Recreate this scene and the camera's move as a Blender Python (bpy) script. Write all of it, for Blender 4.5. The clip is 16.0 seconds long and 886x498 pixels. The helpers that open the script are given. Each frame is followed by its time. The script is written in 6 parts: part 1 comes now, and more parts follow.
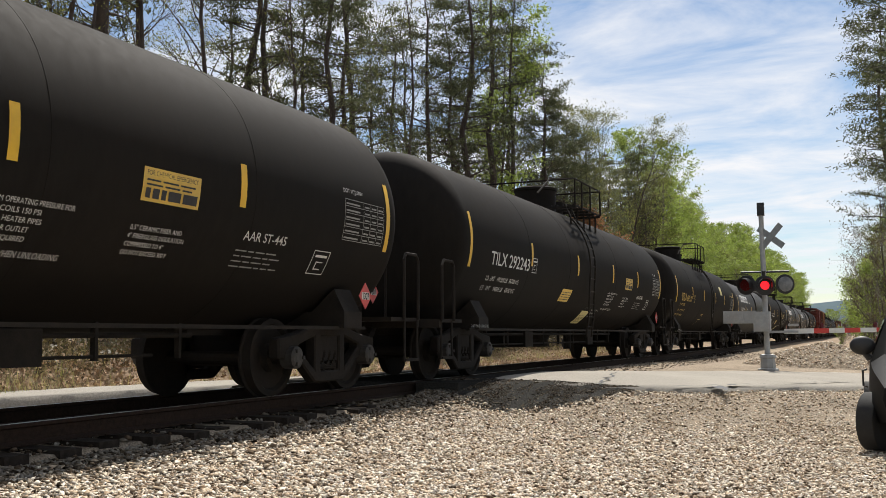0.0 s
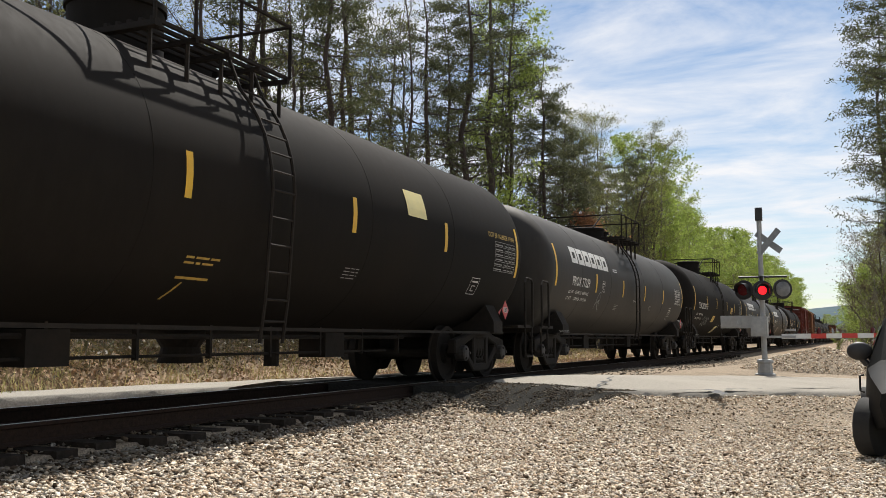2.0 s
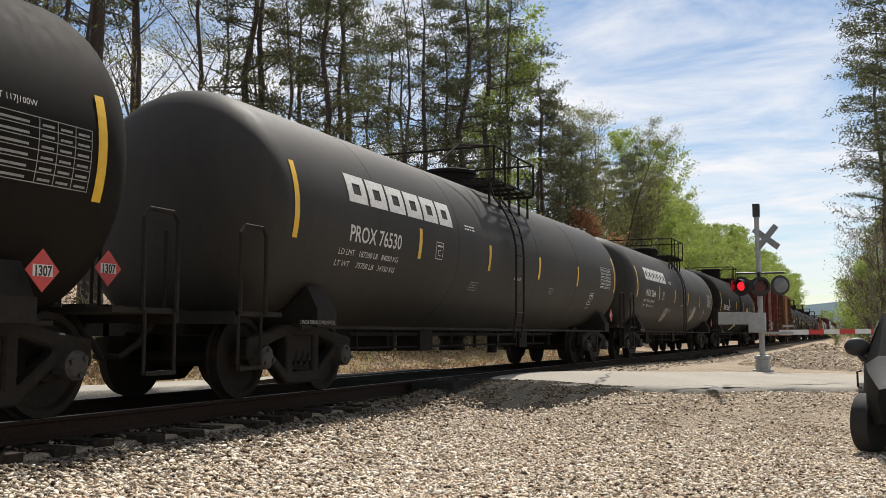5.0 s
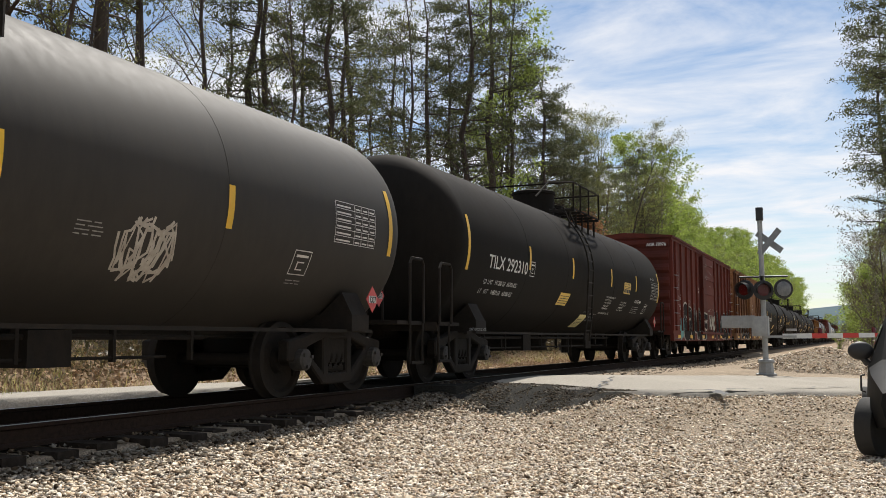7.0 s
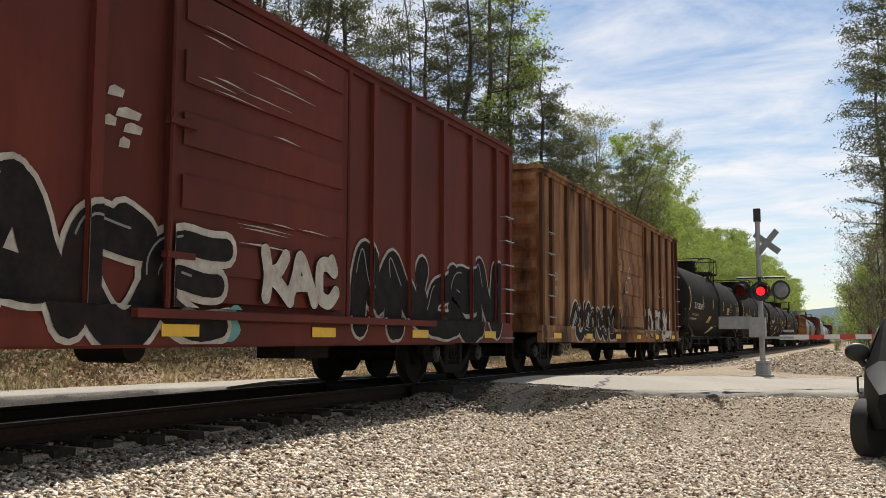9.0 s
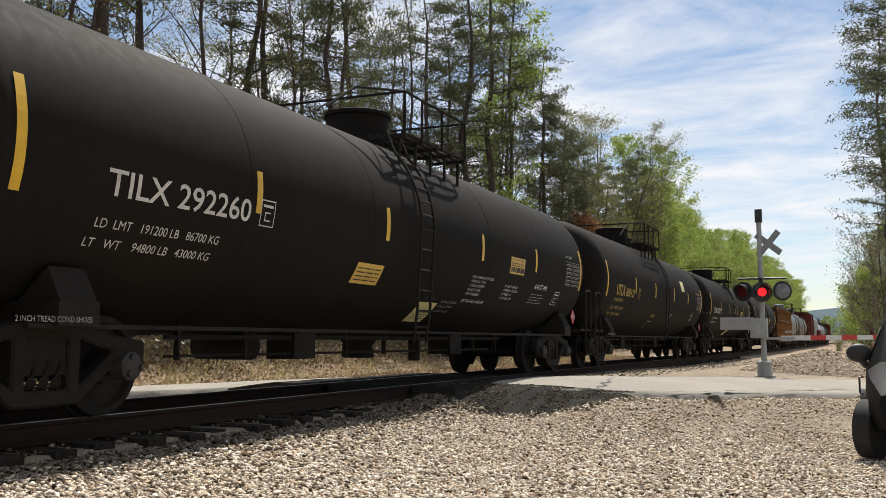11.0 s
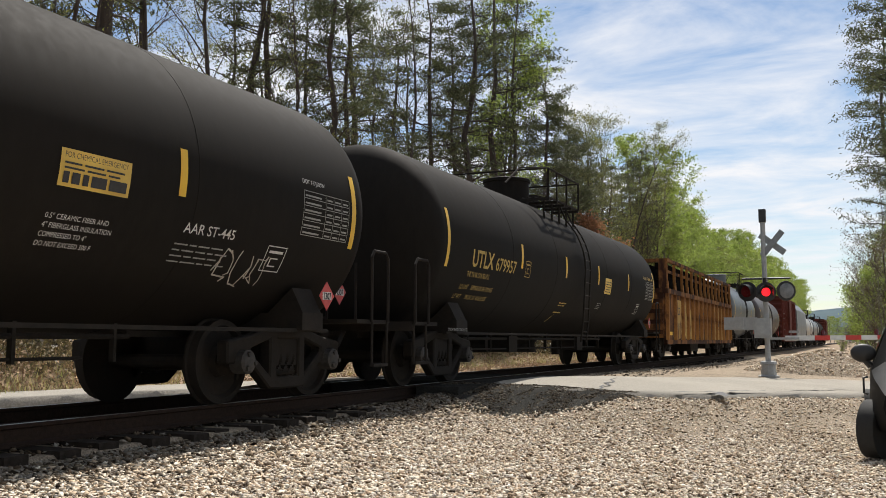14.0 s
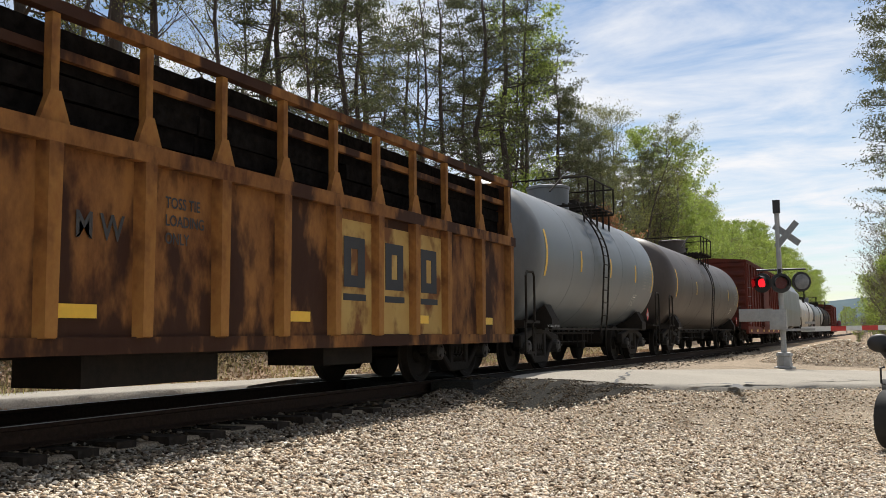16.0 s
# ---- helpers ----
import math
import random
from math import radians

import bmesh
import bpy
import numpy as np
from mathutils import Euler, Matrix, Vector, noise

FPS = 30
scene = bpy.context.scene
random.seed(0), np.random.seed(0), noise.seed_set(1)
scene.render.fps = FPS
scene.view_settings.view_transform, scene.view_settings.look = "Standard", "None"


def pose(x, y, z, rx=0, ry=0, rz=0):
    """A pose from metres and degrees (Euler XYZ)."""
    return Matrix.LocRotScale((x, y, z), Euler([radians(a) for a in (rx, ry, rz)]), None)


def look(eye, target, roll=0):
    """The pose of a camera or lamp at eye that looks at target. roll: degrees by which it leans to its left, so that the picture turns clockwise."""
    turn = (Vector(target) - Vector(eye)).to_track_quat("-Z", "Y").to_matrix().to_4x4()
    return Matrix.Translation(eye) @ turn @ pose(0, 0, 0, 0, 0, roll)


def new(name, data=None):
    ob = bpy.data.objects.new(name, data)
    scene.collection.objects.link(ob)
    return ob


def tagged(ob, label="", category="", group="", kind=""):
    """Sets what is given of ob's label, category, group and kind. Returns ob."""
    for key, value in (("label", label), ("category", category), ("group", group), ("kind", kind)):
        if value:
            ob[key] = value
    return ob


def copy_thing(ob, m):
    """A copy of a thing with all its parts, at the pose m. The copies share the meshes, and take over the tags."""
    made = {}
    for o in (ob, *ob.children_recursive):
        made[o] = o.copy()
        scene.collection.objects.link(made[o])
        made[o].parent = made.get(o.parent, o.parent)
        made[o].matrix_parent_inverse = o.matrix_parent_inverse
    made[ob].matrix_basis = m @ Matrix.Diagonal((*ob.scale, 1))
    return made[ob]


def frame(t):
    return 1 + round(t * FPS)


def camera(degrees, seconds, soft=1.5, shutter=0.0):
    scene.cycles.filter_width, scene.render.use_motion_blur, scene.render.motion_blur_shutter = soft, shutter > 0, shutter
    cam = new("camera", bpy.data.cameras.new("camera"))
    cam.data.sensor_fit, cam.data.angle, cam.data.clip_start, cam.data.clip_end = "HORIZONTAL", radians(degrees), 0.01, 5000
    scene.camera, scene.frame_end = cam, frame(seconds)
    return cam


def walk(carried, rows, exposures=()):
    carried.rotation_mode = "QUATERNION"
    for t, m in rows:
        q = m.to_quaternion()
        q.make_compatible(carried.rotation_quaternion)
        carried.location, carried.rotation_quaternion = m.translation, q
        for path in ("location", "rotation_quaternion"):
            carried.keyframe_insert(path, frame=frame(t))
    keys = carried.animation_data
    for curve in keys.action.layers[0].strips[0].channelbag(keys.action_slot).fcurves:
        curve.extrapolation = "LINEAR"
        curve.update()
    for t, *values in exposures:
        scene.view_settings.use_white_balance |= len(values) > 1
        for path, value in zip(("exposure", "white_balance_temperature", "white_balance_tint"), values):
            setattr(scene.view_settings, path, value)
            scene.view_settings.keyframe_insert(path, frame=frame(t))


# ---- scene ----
FOV = 50.05
cam = camera(FOV, 16.0, soft=0.7)
EYE = Vector((7.15, 0.0, 0.70))


def aim(yaw, pitch, roll):
    return pose(EYE.x, EYE.y, EYE.z, 90 + pitch, 0, yaw) @ pose(0, 0, 0, 0, 0, roll)


# seconds, yaw to the left of the track, pitch up, roll: a hand-held camera on one spot
SWAY = [
    (0.0, 23.705, 5.212, -0.324),
    (0.5, 23.520, 5.178, -0.457),
    (1.0, 23.442, 5.176, -0.130),
    (1.5, 23.548, 5.228, 0.141),
    (2.0, 23.584, 5.388, 0.028),
    (2.5, 23.649, 5.352, 0.010),
    (3.0, 23.656, 5.343, -0.022),
    (3.5, 23.637, 5.374, -0.197),
    (4.0, 23.444, 5.189, -0.101),
    (6.5, 23.517, 5.341, -0.133),
    (7.0, 23.629, 5.405, -0.053),
    (7.5, 23.619, 5.286, 0.278),
    (8.0, 23.484, 5.117, 0.173),
    (8.5, 23.468, 5.173, 0.162),
    (9.0, 23.489, 5.386, 0.186),
    (11.5, 23.587, 5.458, 0.116),
    (12.0, 23.330, 5.324, -0.192),
    (12.5, 23.135, 5.258, -0.227),
    (13.0, 23.250, 5.332, -0.258),
    (13.5, 23.506, 5.363, -0.106),
    (14.0, 23.780, 5.448, 0.156),
    (14.5, 23.860, 5.564, 0.185),
    (15.0, 24.160, 5.574, -0.109),
    (15.5, 24.453, 5.422, -0.383),
    (16.0, 24.568, 5.182, -0.565),
]
walk(cam, [(t, aim(y, p, r)) for t, y, p, r in SWAY], exposures=[(0.0, 0.18, 6500, 10), (16.0, 0.18, 6500, 10)])

# ---- light ----
SUN_EL, SUN_X, SUN_Y = radians(56), -0.14, 0.990
to_sun = Vector((SUN_X * math.cos(SUN_EL), SUN_Y * math.cos(SUN_EL), math.sin(SUN_EL)))
sun = new("sun", bpy.data.lights.new("sun", "SUN"))
sun.data.energy, sun.data.angle, sun.data.color = 5.0, radians(0.6), (1.0, 0.95, 0.87)
sun.matrix_world = look(to_sun * 60, (0, 0, 0))

world = bpy.data.worlds.new("sky")
scene.world = world
world.use_nodes = True


def build_sky():
    nt = world.node_tree
    nt.nodes.clear()
    n, l = nt.nodes.new, nt.links.new
    out, bg, sky = n("ShaderNodeOutputWorld"), n("ShaderNodeBackground"), n("ShaderNodeTexSky")
    sky.sky_type, sky.sun_disc = "NISHITA", False
    sky.sun_elevation, sky.sun_rotation = SUN_EL, math.atan2(SUN_X, SUN_Y)
    sky.air_density, sky.dust_density, sky.ozone_density = 1.0, 0.2, 1.5
    tc, mp, no, ramp = n("ShaderNodeTexCoord"), n("ShaderNodeMapping"), n("ShaderNodeTexNoise"), n("ShaderNodeValToRGB")
    sep, add, dv, cmb = n("ShaderNodeSeparateXYZ"), n("ShaderNodeMath"), n("ShaderNodeVectorMath"), n("ShaderNodeCombineXYZ")
    l(tc.outputs["Generated"], sep.inputs[0])
    add.operation, add.inputs[1].default_value = "ADD", 0.16
    l(sep.outputs["Z"], add.inputs[0])
    for k in "XYZ":
        l(add.outputs[0], cmb.inputs[k])
    dv.operation = "DIVIDE"
    l(tc.outputs["Generated"], dv.inputs[0])
    l(cmb.outputs[0], dv.inputs[1])
    mp.inputs["Rotation"].default_value = (0, 0, 0.5)
    mp.inputs["Scale"].default_value = (1.5, 2.4, 1.0)
    l(dv.outputs[0], mp.inputs["Vector"])
    no.inputs["Scale"].default_value, no.inputs["Detail"].default_value = 1.3, 9
    no.inputs["Roughness"].default_value, no.inputs["Distortion"].default_value = 0.58, 0.35
    l(mp.outputs[0], no.inputs["Vector"])
    ramp.color_ramp.elements[0].position, ramp.color_ramp.elements[1].position = 0.37, 0.66
    l(no.outputs["Fac"], ramp.inputs[0])
    mix = n("ShaderNodeMix")
    mix.data_type = "RGBA"
    l(ramp.outputs[0], mix.inputs[0])
    l(sky.outputs[0], mix.inputs[6])
    mix.inputs[7].default_value = (8.9, 9.0, 9.3, 1)
    l(mix.outputs[2], bg.inputs[0])
    bg.inputs[1].default_value = 0.092
    l(bg.outputs[0], out.inputs[0])


build_sky()

# ---- materials ----
MATS = {}


def material(name, c1, c2=None, scale=6.0, rough=0.7, bump=0.15, metal=0.0, big=None, big_scale=0.6, big_amt=0.5, rand=0.0,
             streak=1.0, coords="Object", spec=0.5, edge=(0.45, 0.70)):
    """Two-scale procedural paint: fine grain from c1 to c2, large stains towards big; rand varies by object or island."""
    if name in MATS:
        return MATS[name]
    m = bpy.data.materials.new(name)
    m.use_nodes = True
    nt = m.node_tree
    n, l = nt.nodes.new, nt.links.new
    bs = nt.nodes["Principled BSDF"]
    bs.inputs["Metallic"].default_value = metal
    bs.inputs["Specular IOR Level"].default_value = spec
    tc, mp = n("ShaderNodeTexCoord"), n("ShaderNodeMapping")
    l(tc.outputs[coords], mp.inputs["Vector"])
    mp.inputs["Scale"].default_value = (1, 1, 1 / streak)
    no = n("ShaderNodeTexNoise")
    no.inputs["Scale"].default_value, no.inputs["Detail"].default_value = scale, 6
    no.inputs["Roughness"].default_value = 0.65
    l(mp.outputs[0], no.inputs["Vector"])
    mix = n("ShaderNodeMix")
    mix.data_type = "RGBA"
    mix.inputs[6].default_value, mix.inputs[7].default_value = (*c1, 1), (*(c2 or c1), 1)
    r = n("ShaderNodeValToRGB")
    r.color_ramp.elements[0].position, r.color_ramp.elements[1].position = 0.34, 0.66
    l(no.outputs["Fac"], r.inputs[0])
    l(r.outputs[0], mix.inputs[0])
    col = mix.outputs[2]
    if big:
        nb, rb, mb = n("ShaderNodeTexNoise"), n("ShaderNodeValToRGB"), n("ShaderNodeMix")
        nb.inputs["Scale"].default_value, nb.inputs["Detail"].default_value = big_scale, 5
        l(mp.outputs[0], nb.inputs["Vector"])
        rb.color_ramp.elements[0].position, rb.color_ramp.elements[1].position = edge
        rb.color_ramp.elements[1].color = (big_amt, big_amt, big_amt, 1)
        l(nb.outputs["Fac"], rb.inputs[0])
        mb.data_type = "RGBA"
        l(rb.outputs[0], mb.inputs[0])
        l(col, mb.inputs[6])
        mb.inputs[7].default_value = (*big, 1)
        col = mb.outputs[2]
    if rand:
        geo, hs, mr = n("ShaderNodeNewGeometry"), n("ShaderNodeHueSaturation"), n("ShaderNodeMapRange")
        mr.inputs["To Min"].default_value, mr.inputs["To Max"].default_value = 1 - rand, 1 + rand
        l(geo.outputs["Random Per Island"], mr.inputs["Value"])
        l(mr.outputs[0], hs.inputs["Value"])
        l(col, hs.inputs["Color"])
        col = hs.outputs[0]
    l(col, bs.inputs["Base Color"])
    rr = n("ShaderNodeMapRange")
    rr.inputs["To Min"].default_value, rr.inputs["To Max"].default_value = max(0.03, rough - 0.12), min(1, rough + 0.12)
    l(no.outputs["Fac"], rr.inputs["Value"])
    l(rr.outputs[0], bs.inputs["Roughness"])
    if bump:
        bp = n("ShaderNodeBump")
        bp.inputs["Strength"].default_value, bp.inputs["Distance"].default_value = bump, 0.02
        l(no.outputs["Fac"], bp.inputs["Height"])
        l(bp.outputs[0], bs.inputs["Normal"])
    MATS[name] = m
    return m


def glow(name, colour, strength):
    m = material(name, colour, rough=0.4, bump=0)
    bs = m.node_tree.nodes["Principled BSDF"]
    bs.inputs["Emission Color"].default_value, bs.inputs["Emission Strength"].default_value = (*colour, 1), strength
    return m


def leafy(name, c1, c2, rand=0.35, through_light=0.45):
    """Leaves: colour varies by leaf, and sunlight shines through."""
    m = material(name, c1, c2, scale=0.7, rough=0.55, bump=0, rand=rand)
    nt = m.node_tree
    bs, out = nt.nodes["Principled BSDF"], nt.nodes["Material Output"]
    tr, mx = nt.nodes.new("ShaderNodeBsdfTranslucent"), nt.nodes.new("ShaderNodeMixShader")
    nt.links.new(bs.inputs["Base Color"].links[0].from_socket, tr.inputs["Color"])
    mx.inputs[0].default_value = through_light
    nt.links.new(bs.outputs[0], mx.inputs[1])
    nt.links.new(tr.outputs[0], mx.inputs[2])
    nt.links.new(mx.outputs[0], out.inputs["Surface"])
    return m


def stone_material(name, k=1.0):
    """Crushed stone: each stone its own tone, from dark brown over tan to pale grey."""
    m = material(name, (0.75, 0.75, 0.75), (1.0, 1.0, 1.0), 24, 0.92, 0.35, spec=0.0)
    nt = m.node_tree
    bs = nt.nodes["Principled BSDF"]
    grain = bs.inputs["Base Color"].links[0].from_socket
    geo, ramp, mul = nt.nodes.new("ShaderNodeNewGeometry"), nt.nodes.new("ShaderNodeValToRGB"), nt.nodes.new("ShaderNodeMix")
    tones = ((0.0, (0.09, 0.067, 0.048)), (0.13, (0.20, 0.148, 0.104)), (0.26, (0.54, 0.405, 0.28)), (0.46, (0.72, 0.585, 0.43)), (0.62, (0.64, 0.575, 0.50)), (0.78, (0.87, 0.75, 0.59)), (1.0, (0.95, 0.88, 0.76)))
    el = ramp.color_ramp.elements
    while len(el) < len(tones):
        el.new(0.5)
    for e, (p, c) in zip(el, tones):
        e.position, e.color = p, (c[0] * k, c[1] * k, c[2] * k, 1)
    nt.links.new(geo.outputs["Random Per Island"], ramp.inputs[0])
    mul.data_type, mul.blend_type = "RGBA", "MULTIPLY"
    mul.inputs[0].default_value = 1.0
    nt.links.new(ramp.outputs[0], mul.inputs[6])
    nt.links.new(grain, mul.inputs[7])
    nt.links.new(mul.outputs[2], bs.inputs["Base Color"])
    return m


TANK = material("tank_black", (0.0135, 0.0118, 0.0102), (0.018, 0.016, 0.014), 9, 0.74, 0.05, spec=0.07, big=(0.024, 0.0195, 0.015), big_scale=0.35, big_amt=0.55, streak=3)
TANK_DUSTY = material("tank_dusty", (0.029, 0.0262, 0.0225), (0.040, 0.036, 0.031), 8, 0.64, 0.05, spec=0.26, big=(0.056, 0.050, 0.042), big_scale=0.35, big_amt=0.7, streak=3)
TANK_GREY = material("tank_grey", (0.115, 0.13, 0.14), (0.145, 0.16, 0.17), 5, 0.42, 0.05, big=(0.07, 0.065, 0.06), big_scale=0.5, big_amt=0.6, streak=3)
TANK_WHITE = material("tank_white", (0.42, 0.42, 0.40), (0.5, 0.5, 0.48), 5, 0.5, 0.05, big=(0.28, 0.25, 0.21), big_scale=0.5, big_amt=0.6, streak=3)
TANK_BROWN = material("tank_brown", (0.045, 0.034, 0.028), (0.06, 0.047, 0.04), 6, 0.5, 0.05, big=(0.11, 0.09, 0.075), big_scale=0.45, big_amt=0.5, streak=3)
GEAR = material("running_gear", (0.0135, 0.0117, 0.0098), (0.024, 0.0198, 0.0163), 14, 0.85, 0.25, spec=0.22, big=(0.036, 0.028, 0.021), big_scale=2.5, big_amt=0.4)
STEEL = material("worn_steel", (0.32, 0.31, 0.30), (0.45, 0.44, 0.42), 18, 0.38, 0.05, metal=0.9)
RAILRUST = material("rail_rust", (0.020, 0.012, 0.008), (0.038, 0.023, 0.016), 22, 0.9, 0.3, spec=0.2)
TIE = material("tie_wood", (0.022, 0.017, 0.013), (0.055, 0.044, 0.036), 9, 0.95, 0.6, spec=0.15, rand=0.3)
YEL = material("reflector_yellow", (0.85, 0.52, 0.03), (0.78, 0.47, 0.03), 12, 0.45, 0.02, big=(0.4, 0.25, 0.05), big_scale=1.2, big_amt=0.35)
PLACARD_Y = material("placard_yellow", (0.80, 0.55, 0.10), (0.72, 0.48, 0.09), 7, 0.5, 0.02, big=(0.45, 0.30, 0.08), big_scale=2.0, big_amt=0.5)
PLACARD_P = material("placard_pale", (0.78, 0.68, 0.30), (0.7, 0.62, 0.3), 6, 0.5, 0.02)
FINEW = material("fine_stencil", (0.36, 0.36, 0.34), (0.24, 0.24, 0.23), 16, 0.7, 0.0)
WHITE = material("stencil_white", (0.72, 0.71, 0.68), (0.55, 0.54, 0.51), 16, 0.6, 0.0)
YSTEN = material("stencil_yellow", (0.60, 0.40, 0.08), (0.38, 0.26, 0.06), 14, 0.6, 0.0)
REDP = material("placard_red", (0.55, 0.06, 0.05), (0.48, 0.05, 0.05), 9, 0.45, 0.0)
BLACK = material("stencil_black", (0.025, 0.025, 0.027), (0.045, 0.045, 0.045), 12, 0.7, 0.0)
BOXRED = material("boxcar_red", (0.118, 0.024, 0.016), (0.155, 0.034, 0.022), 5, 0.7, 0.08, spec=0.2, big=(0.062, 0.020, 0.015), big_scale=0.5, big_amt=0.8, streak=3)
BOXRUST = material("boxcar_rust", (0.36, 0.20, 0.095), (0.13, 0.047, 0.020), 2.0, 0.85, 0.25, spec=0.2, big=(0.035, 0.02, 0.014), big_scale=1.7, big_amt=0.9, streak=4, edge=(0.52, 0.62))
RUSTPOST = material("rust_post", (0.12, 0.050, 0.024), (0.055, 0.026, 0.016), 3.0, 0.85, 0.25, spec=0.2, big=(0.20, 0.10, 0.045), big_scale=1.4, big_amt=0.7, streak=4)
GONDOLA = material("gondola_rust", (0.28, 0.128, 0.038), (0.080, 0.028, 0.012), 3.0, 0.8, 0.3, spec=0.2, big=(0.036, 0.015, 0.009), big_scale=1.5, big_amt=0.95, streak=2.0, edge=(0.46, 0.54))
GONPANEL = material("gondola_ochre", (0.46, 0.32, 0.11), (0.40, 0.25, 0.08), 2.0, 0.75, 0.15, spec=0.2, big=(0.13, 0.045, 0.016), big_scale=2.2, big_amt=0.9, streak=1.2, edge=(0.50, 0.62))
NAVY = material("faded_navy", (0.016, 0.019, 0.024), (0.028, 0.031, 0.035), 10, 0.7, 0.0)
TIMBER = material("creosote_timber", (0.007, 0.0065, 0.006), (0.018, 0.016, 0.015), 8, 0.9, 0.4, spec=0.0, rand=0.4)
TEAL = material("spray_teal", (0.08, 0.27, 0.27), (0.14, 0.34, 0.33), 6, 0.6, 0.0)
SPRAYW = material("spray_white", (0.54, 0.51, 0.45), (0.36, 0.32, 0.27), 7, 0.7, 0.0, spec=0.2)
SPRAYK = material("spray_black", (0.012, 0.011, 0.012), (0.03, 0.024, 0.022), 5, 0.8, 0.0, spec=0.1)
GALV = material("galvanised", (0.30, 0.31, 0.31), (0.38, 0.39, 0.39), 10, 0.6, 0.08, metal=0.2, big=(0.3, 0.28, 0.25), big_scale=2, big_amt=0.5)
SIGNBACK = material("sign_back", (0.20, 0.21, 0.21), (0.26, 0.27, 0.27), 8, 0.6, 0.05)
BLACKP = material("signal_black", (0.012, 0.012, 0.013), (0.02, 0.02, 0.02), 10, 0.5, 0.05)
ARMW = material("arm_white", (0.72, 0.72, 0.70), (0.62, 0.62, 0.6), 12, 0.5, 0.0)
ARMR = material("arm_red", (0.60, 0.05, 0.04), (0.5, 0.05, 0.04), 12, 0.5, 0.0)
REDLENS = material("lens_dark_red", (0.10, 0.008, 0.008), (0.07, 0.006, 0.006), 20, 0.25, 0.0)
GLASSGREY = material("lens_back", (0.10, 0.105, 0.11), (0.20, 0.205, 0.21), 8, 0.35, 0.0)
REDLIT = glow("lamp_red_lit", (1.0, 0.012, 0.02), 1.5)
GRAVEL = material("gravel_lot", (0.16, 0.125, 0.09), (0.52, 0.435, 0.335), 46, 0.95, 1.0, spec=0.0, big=(0.20, 0.165, 0.125), big_scale=0.5, big_amt=0.6)
STONE = stone_material("gravel_stone", 1.06)
# ballast tones cut to a third, so the train's shadow on them looks deeper
SHADED_STONE = stone_material("shaded_ballast", 0.33)
TAR = stone_material("tarry_stone", 0.20)
ASPHALT = material("old_asphalt", (0.27, 0.25, 0.215), (0.41, 0.38, 0.33), 34, 0.95, 0.5, spec=0.0, big=(0.42, 0.385, 0.33), big_scale=0.45, big_amt=0.7)
SHOULDER = material("shoulder_asphalt", (0.018, 0.018, 0.017), (0.06, 0.058, 0.053), 40, 0.95, 1.0, spec=0.0, big=(0.075, 0.072, 0.066), big_scale=0.9, big_amt=0.6)
ASPHALT_D = material("dark_asphalt", (0.05, 0.048, 0.045), (0.12, 0.115, 0.105), 40, 0.95, 1.0, spec=0.0, big=(0.19, 0.18, 0.165), big_scale=0.9, big_amt=0.6)
LITTER = material("leaf_litter", (0.19, 0.12, 0.07), (0.33, 0.23, 0.14), 9, 0.95, 0.8, big=(0.14, 0.12, 0.05), big_scale=0.4, big_amt=0.6)
GRASSM = leafy("dry_grass", (0.46, 0.36, 0.18), (0.30, 0.30, 0.10), 0.35, 0.4)
BRUSHM = leafy("brush_leaf", (0.085, 0.085, 0.03), (0.14, 0.095, 0.05), 0.45, 0.3)
BARK = material("pine_bark", (0.040, 0.031, 0.026), (0.085, 0.066, 0.053), 6, 0.95, 0.7, streak=5)
BARK_G = material("grey_bark", (0.15, 0.135, 0.115), (0.24, 0.22, 0.19), 7, 0.95, 0.6, streak=4)
PINE = leafy("pine_needles", (0.068, 0.082, 0.034), (0.110, 0.120, 0.048), 0.5, 0.36)
GONPOST = material("gondola_post", (0.36, 0.18, 0.050), (0.22, 0.090, 0.026), 3.0, 0.8, 0.3, spec=0.2, big=(0.10, 0.038, 0.015), big_scale=2.4, big_amt=0.9, streak=1.5, edge=(0.5, 0.62))
SPRING = leafy("spring_leaf", (0.22, 0.30, 0.060), (0.34, 0.42, 0.09), 0.5, 0.5)
OLIVE = leafy("olive_leaf", (0.15, 0.17, 0.045), (0.22, 0.215, 0.065), 0.5, 0.5)
REDBUD = leafy("russet_leaf", (0.30, 0.12, 0.06), (0.34, 0.20, 0.09), 0.35, 0.45)
CARPAINT = material("car_black", (0.012, 0.012, 0.012), (0.018, 0.018, 0.017), 3, 0.55, 0.0, spec=0.05)
RUBBER = material("rubber", (0.018, 0.018, 0.018), (0.03, 0.03, 0.029), 12, 0.85, 0.2)
TRIMDARK = material("plastic_dark", (0.02, 0.02, 0.021), (0.028, 0.028, 0.028), 10, 0.5, 0.05)
# distance haze is mixed into the hill colours as a pale grey-blue
HILLM = material("far_hill_hazed", (0.085, 0.115, 0.135), (0.105, 0.14, 0.155), 0.02, 1.0, 0.0, spec=0.0, big=(0.12, 0.155, 0.165), big_scale=0.008)


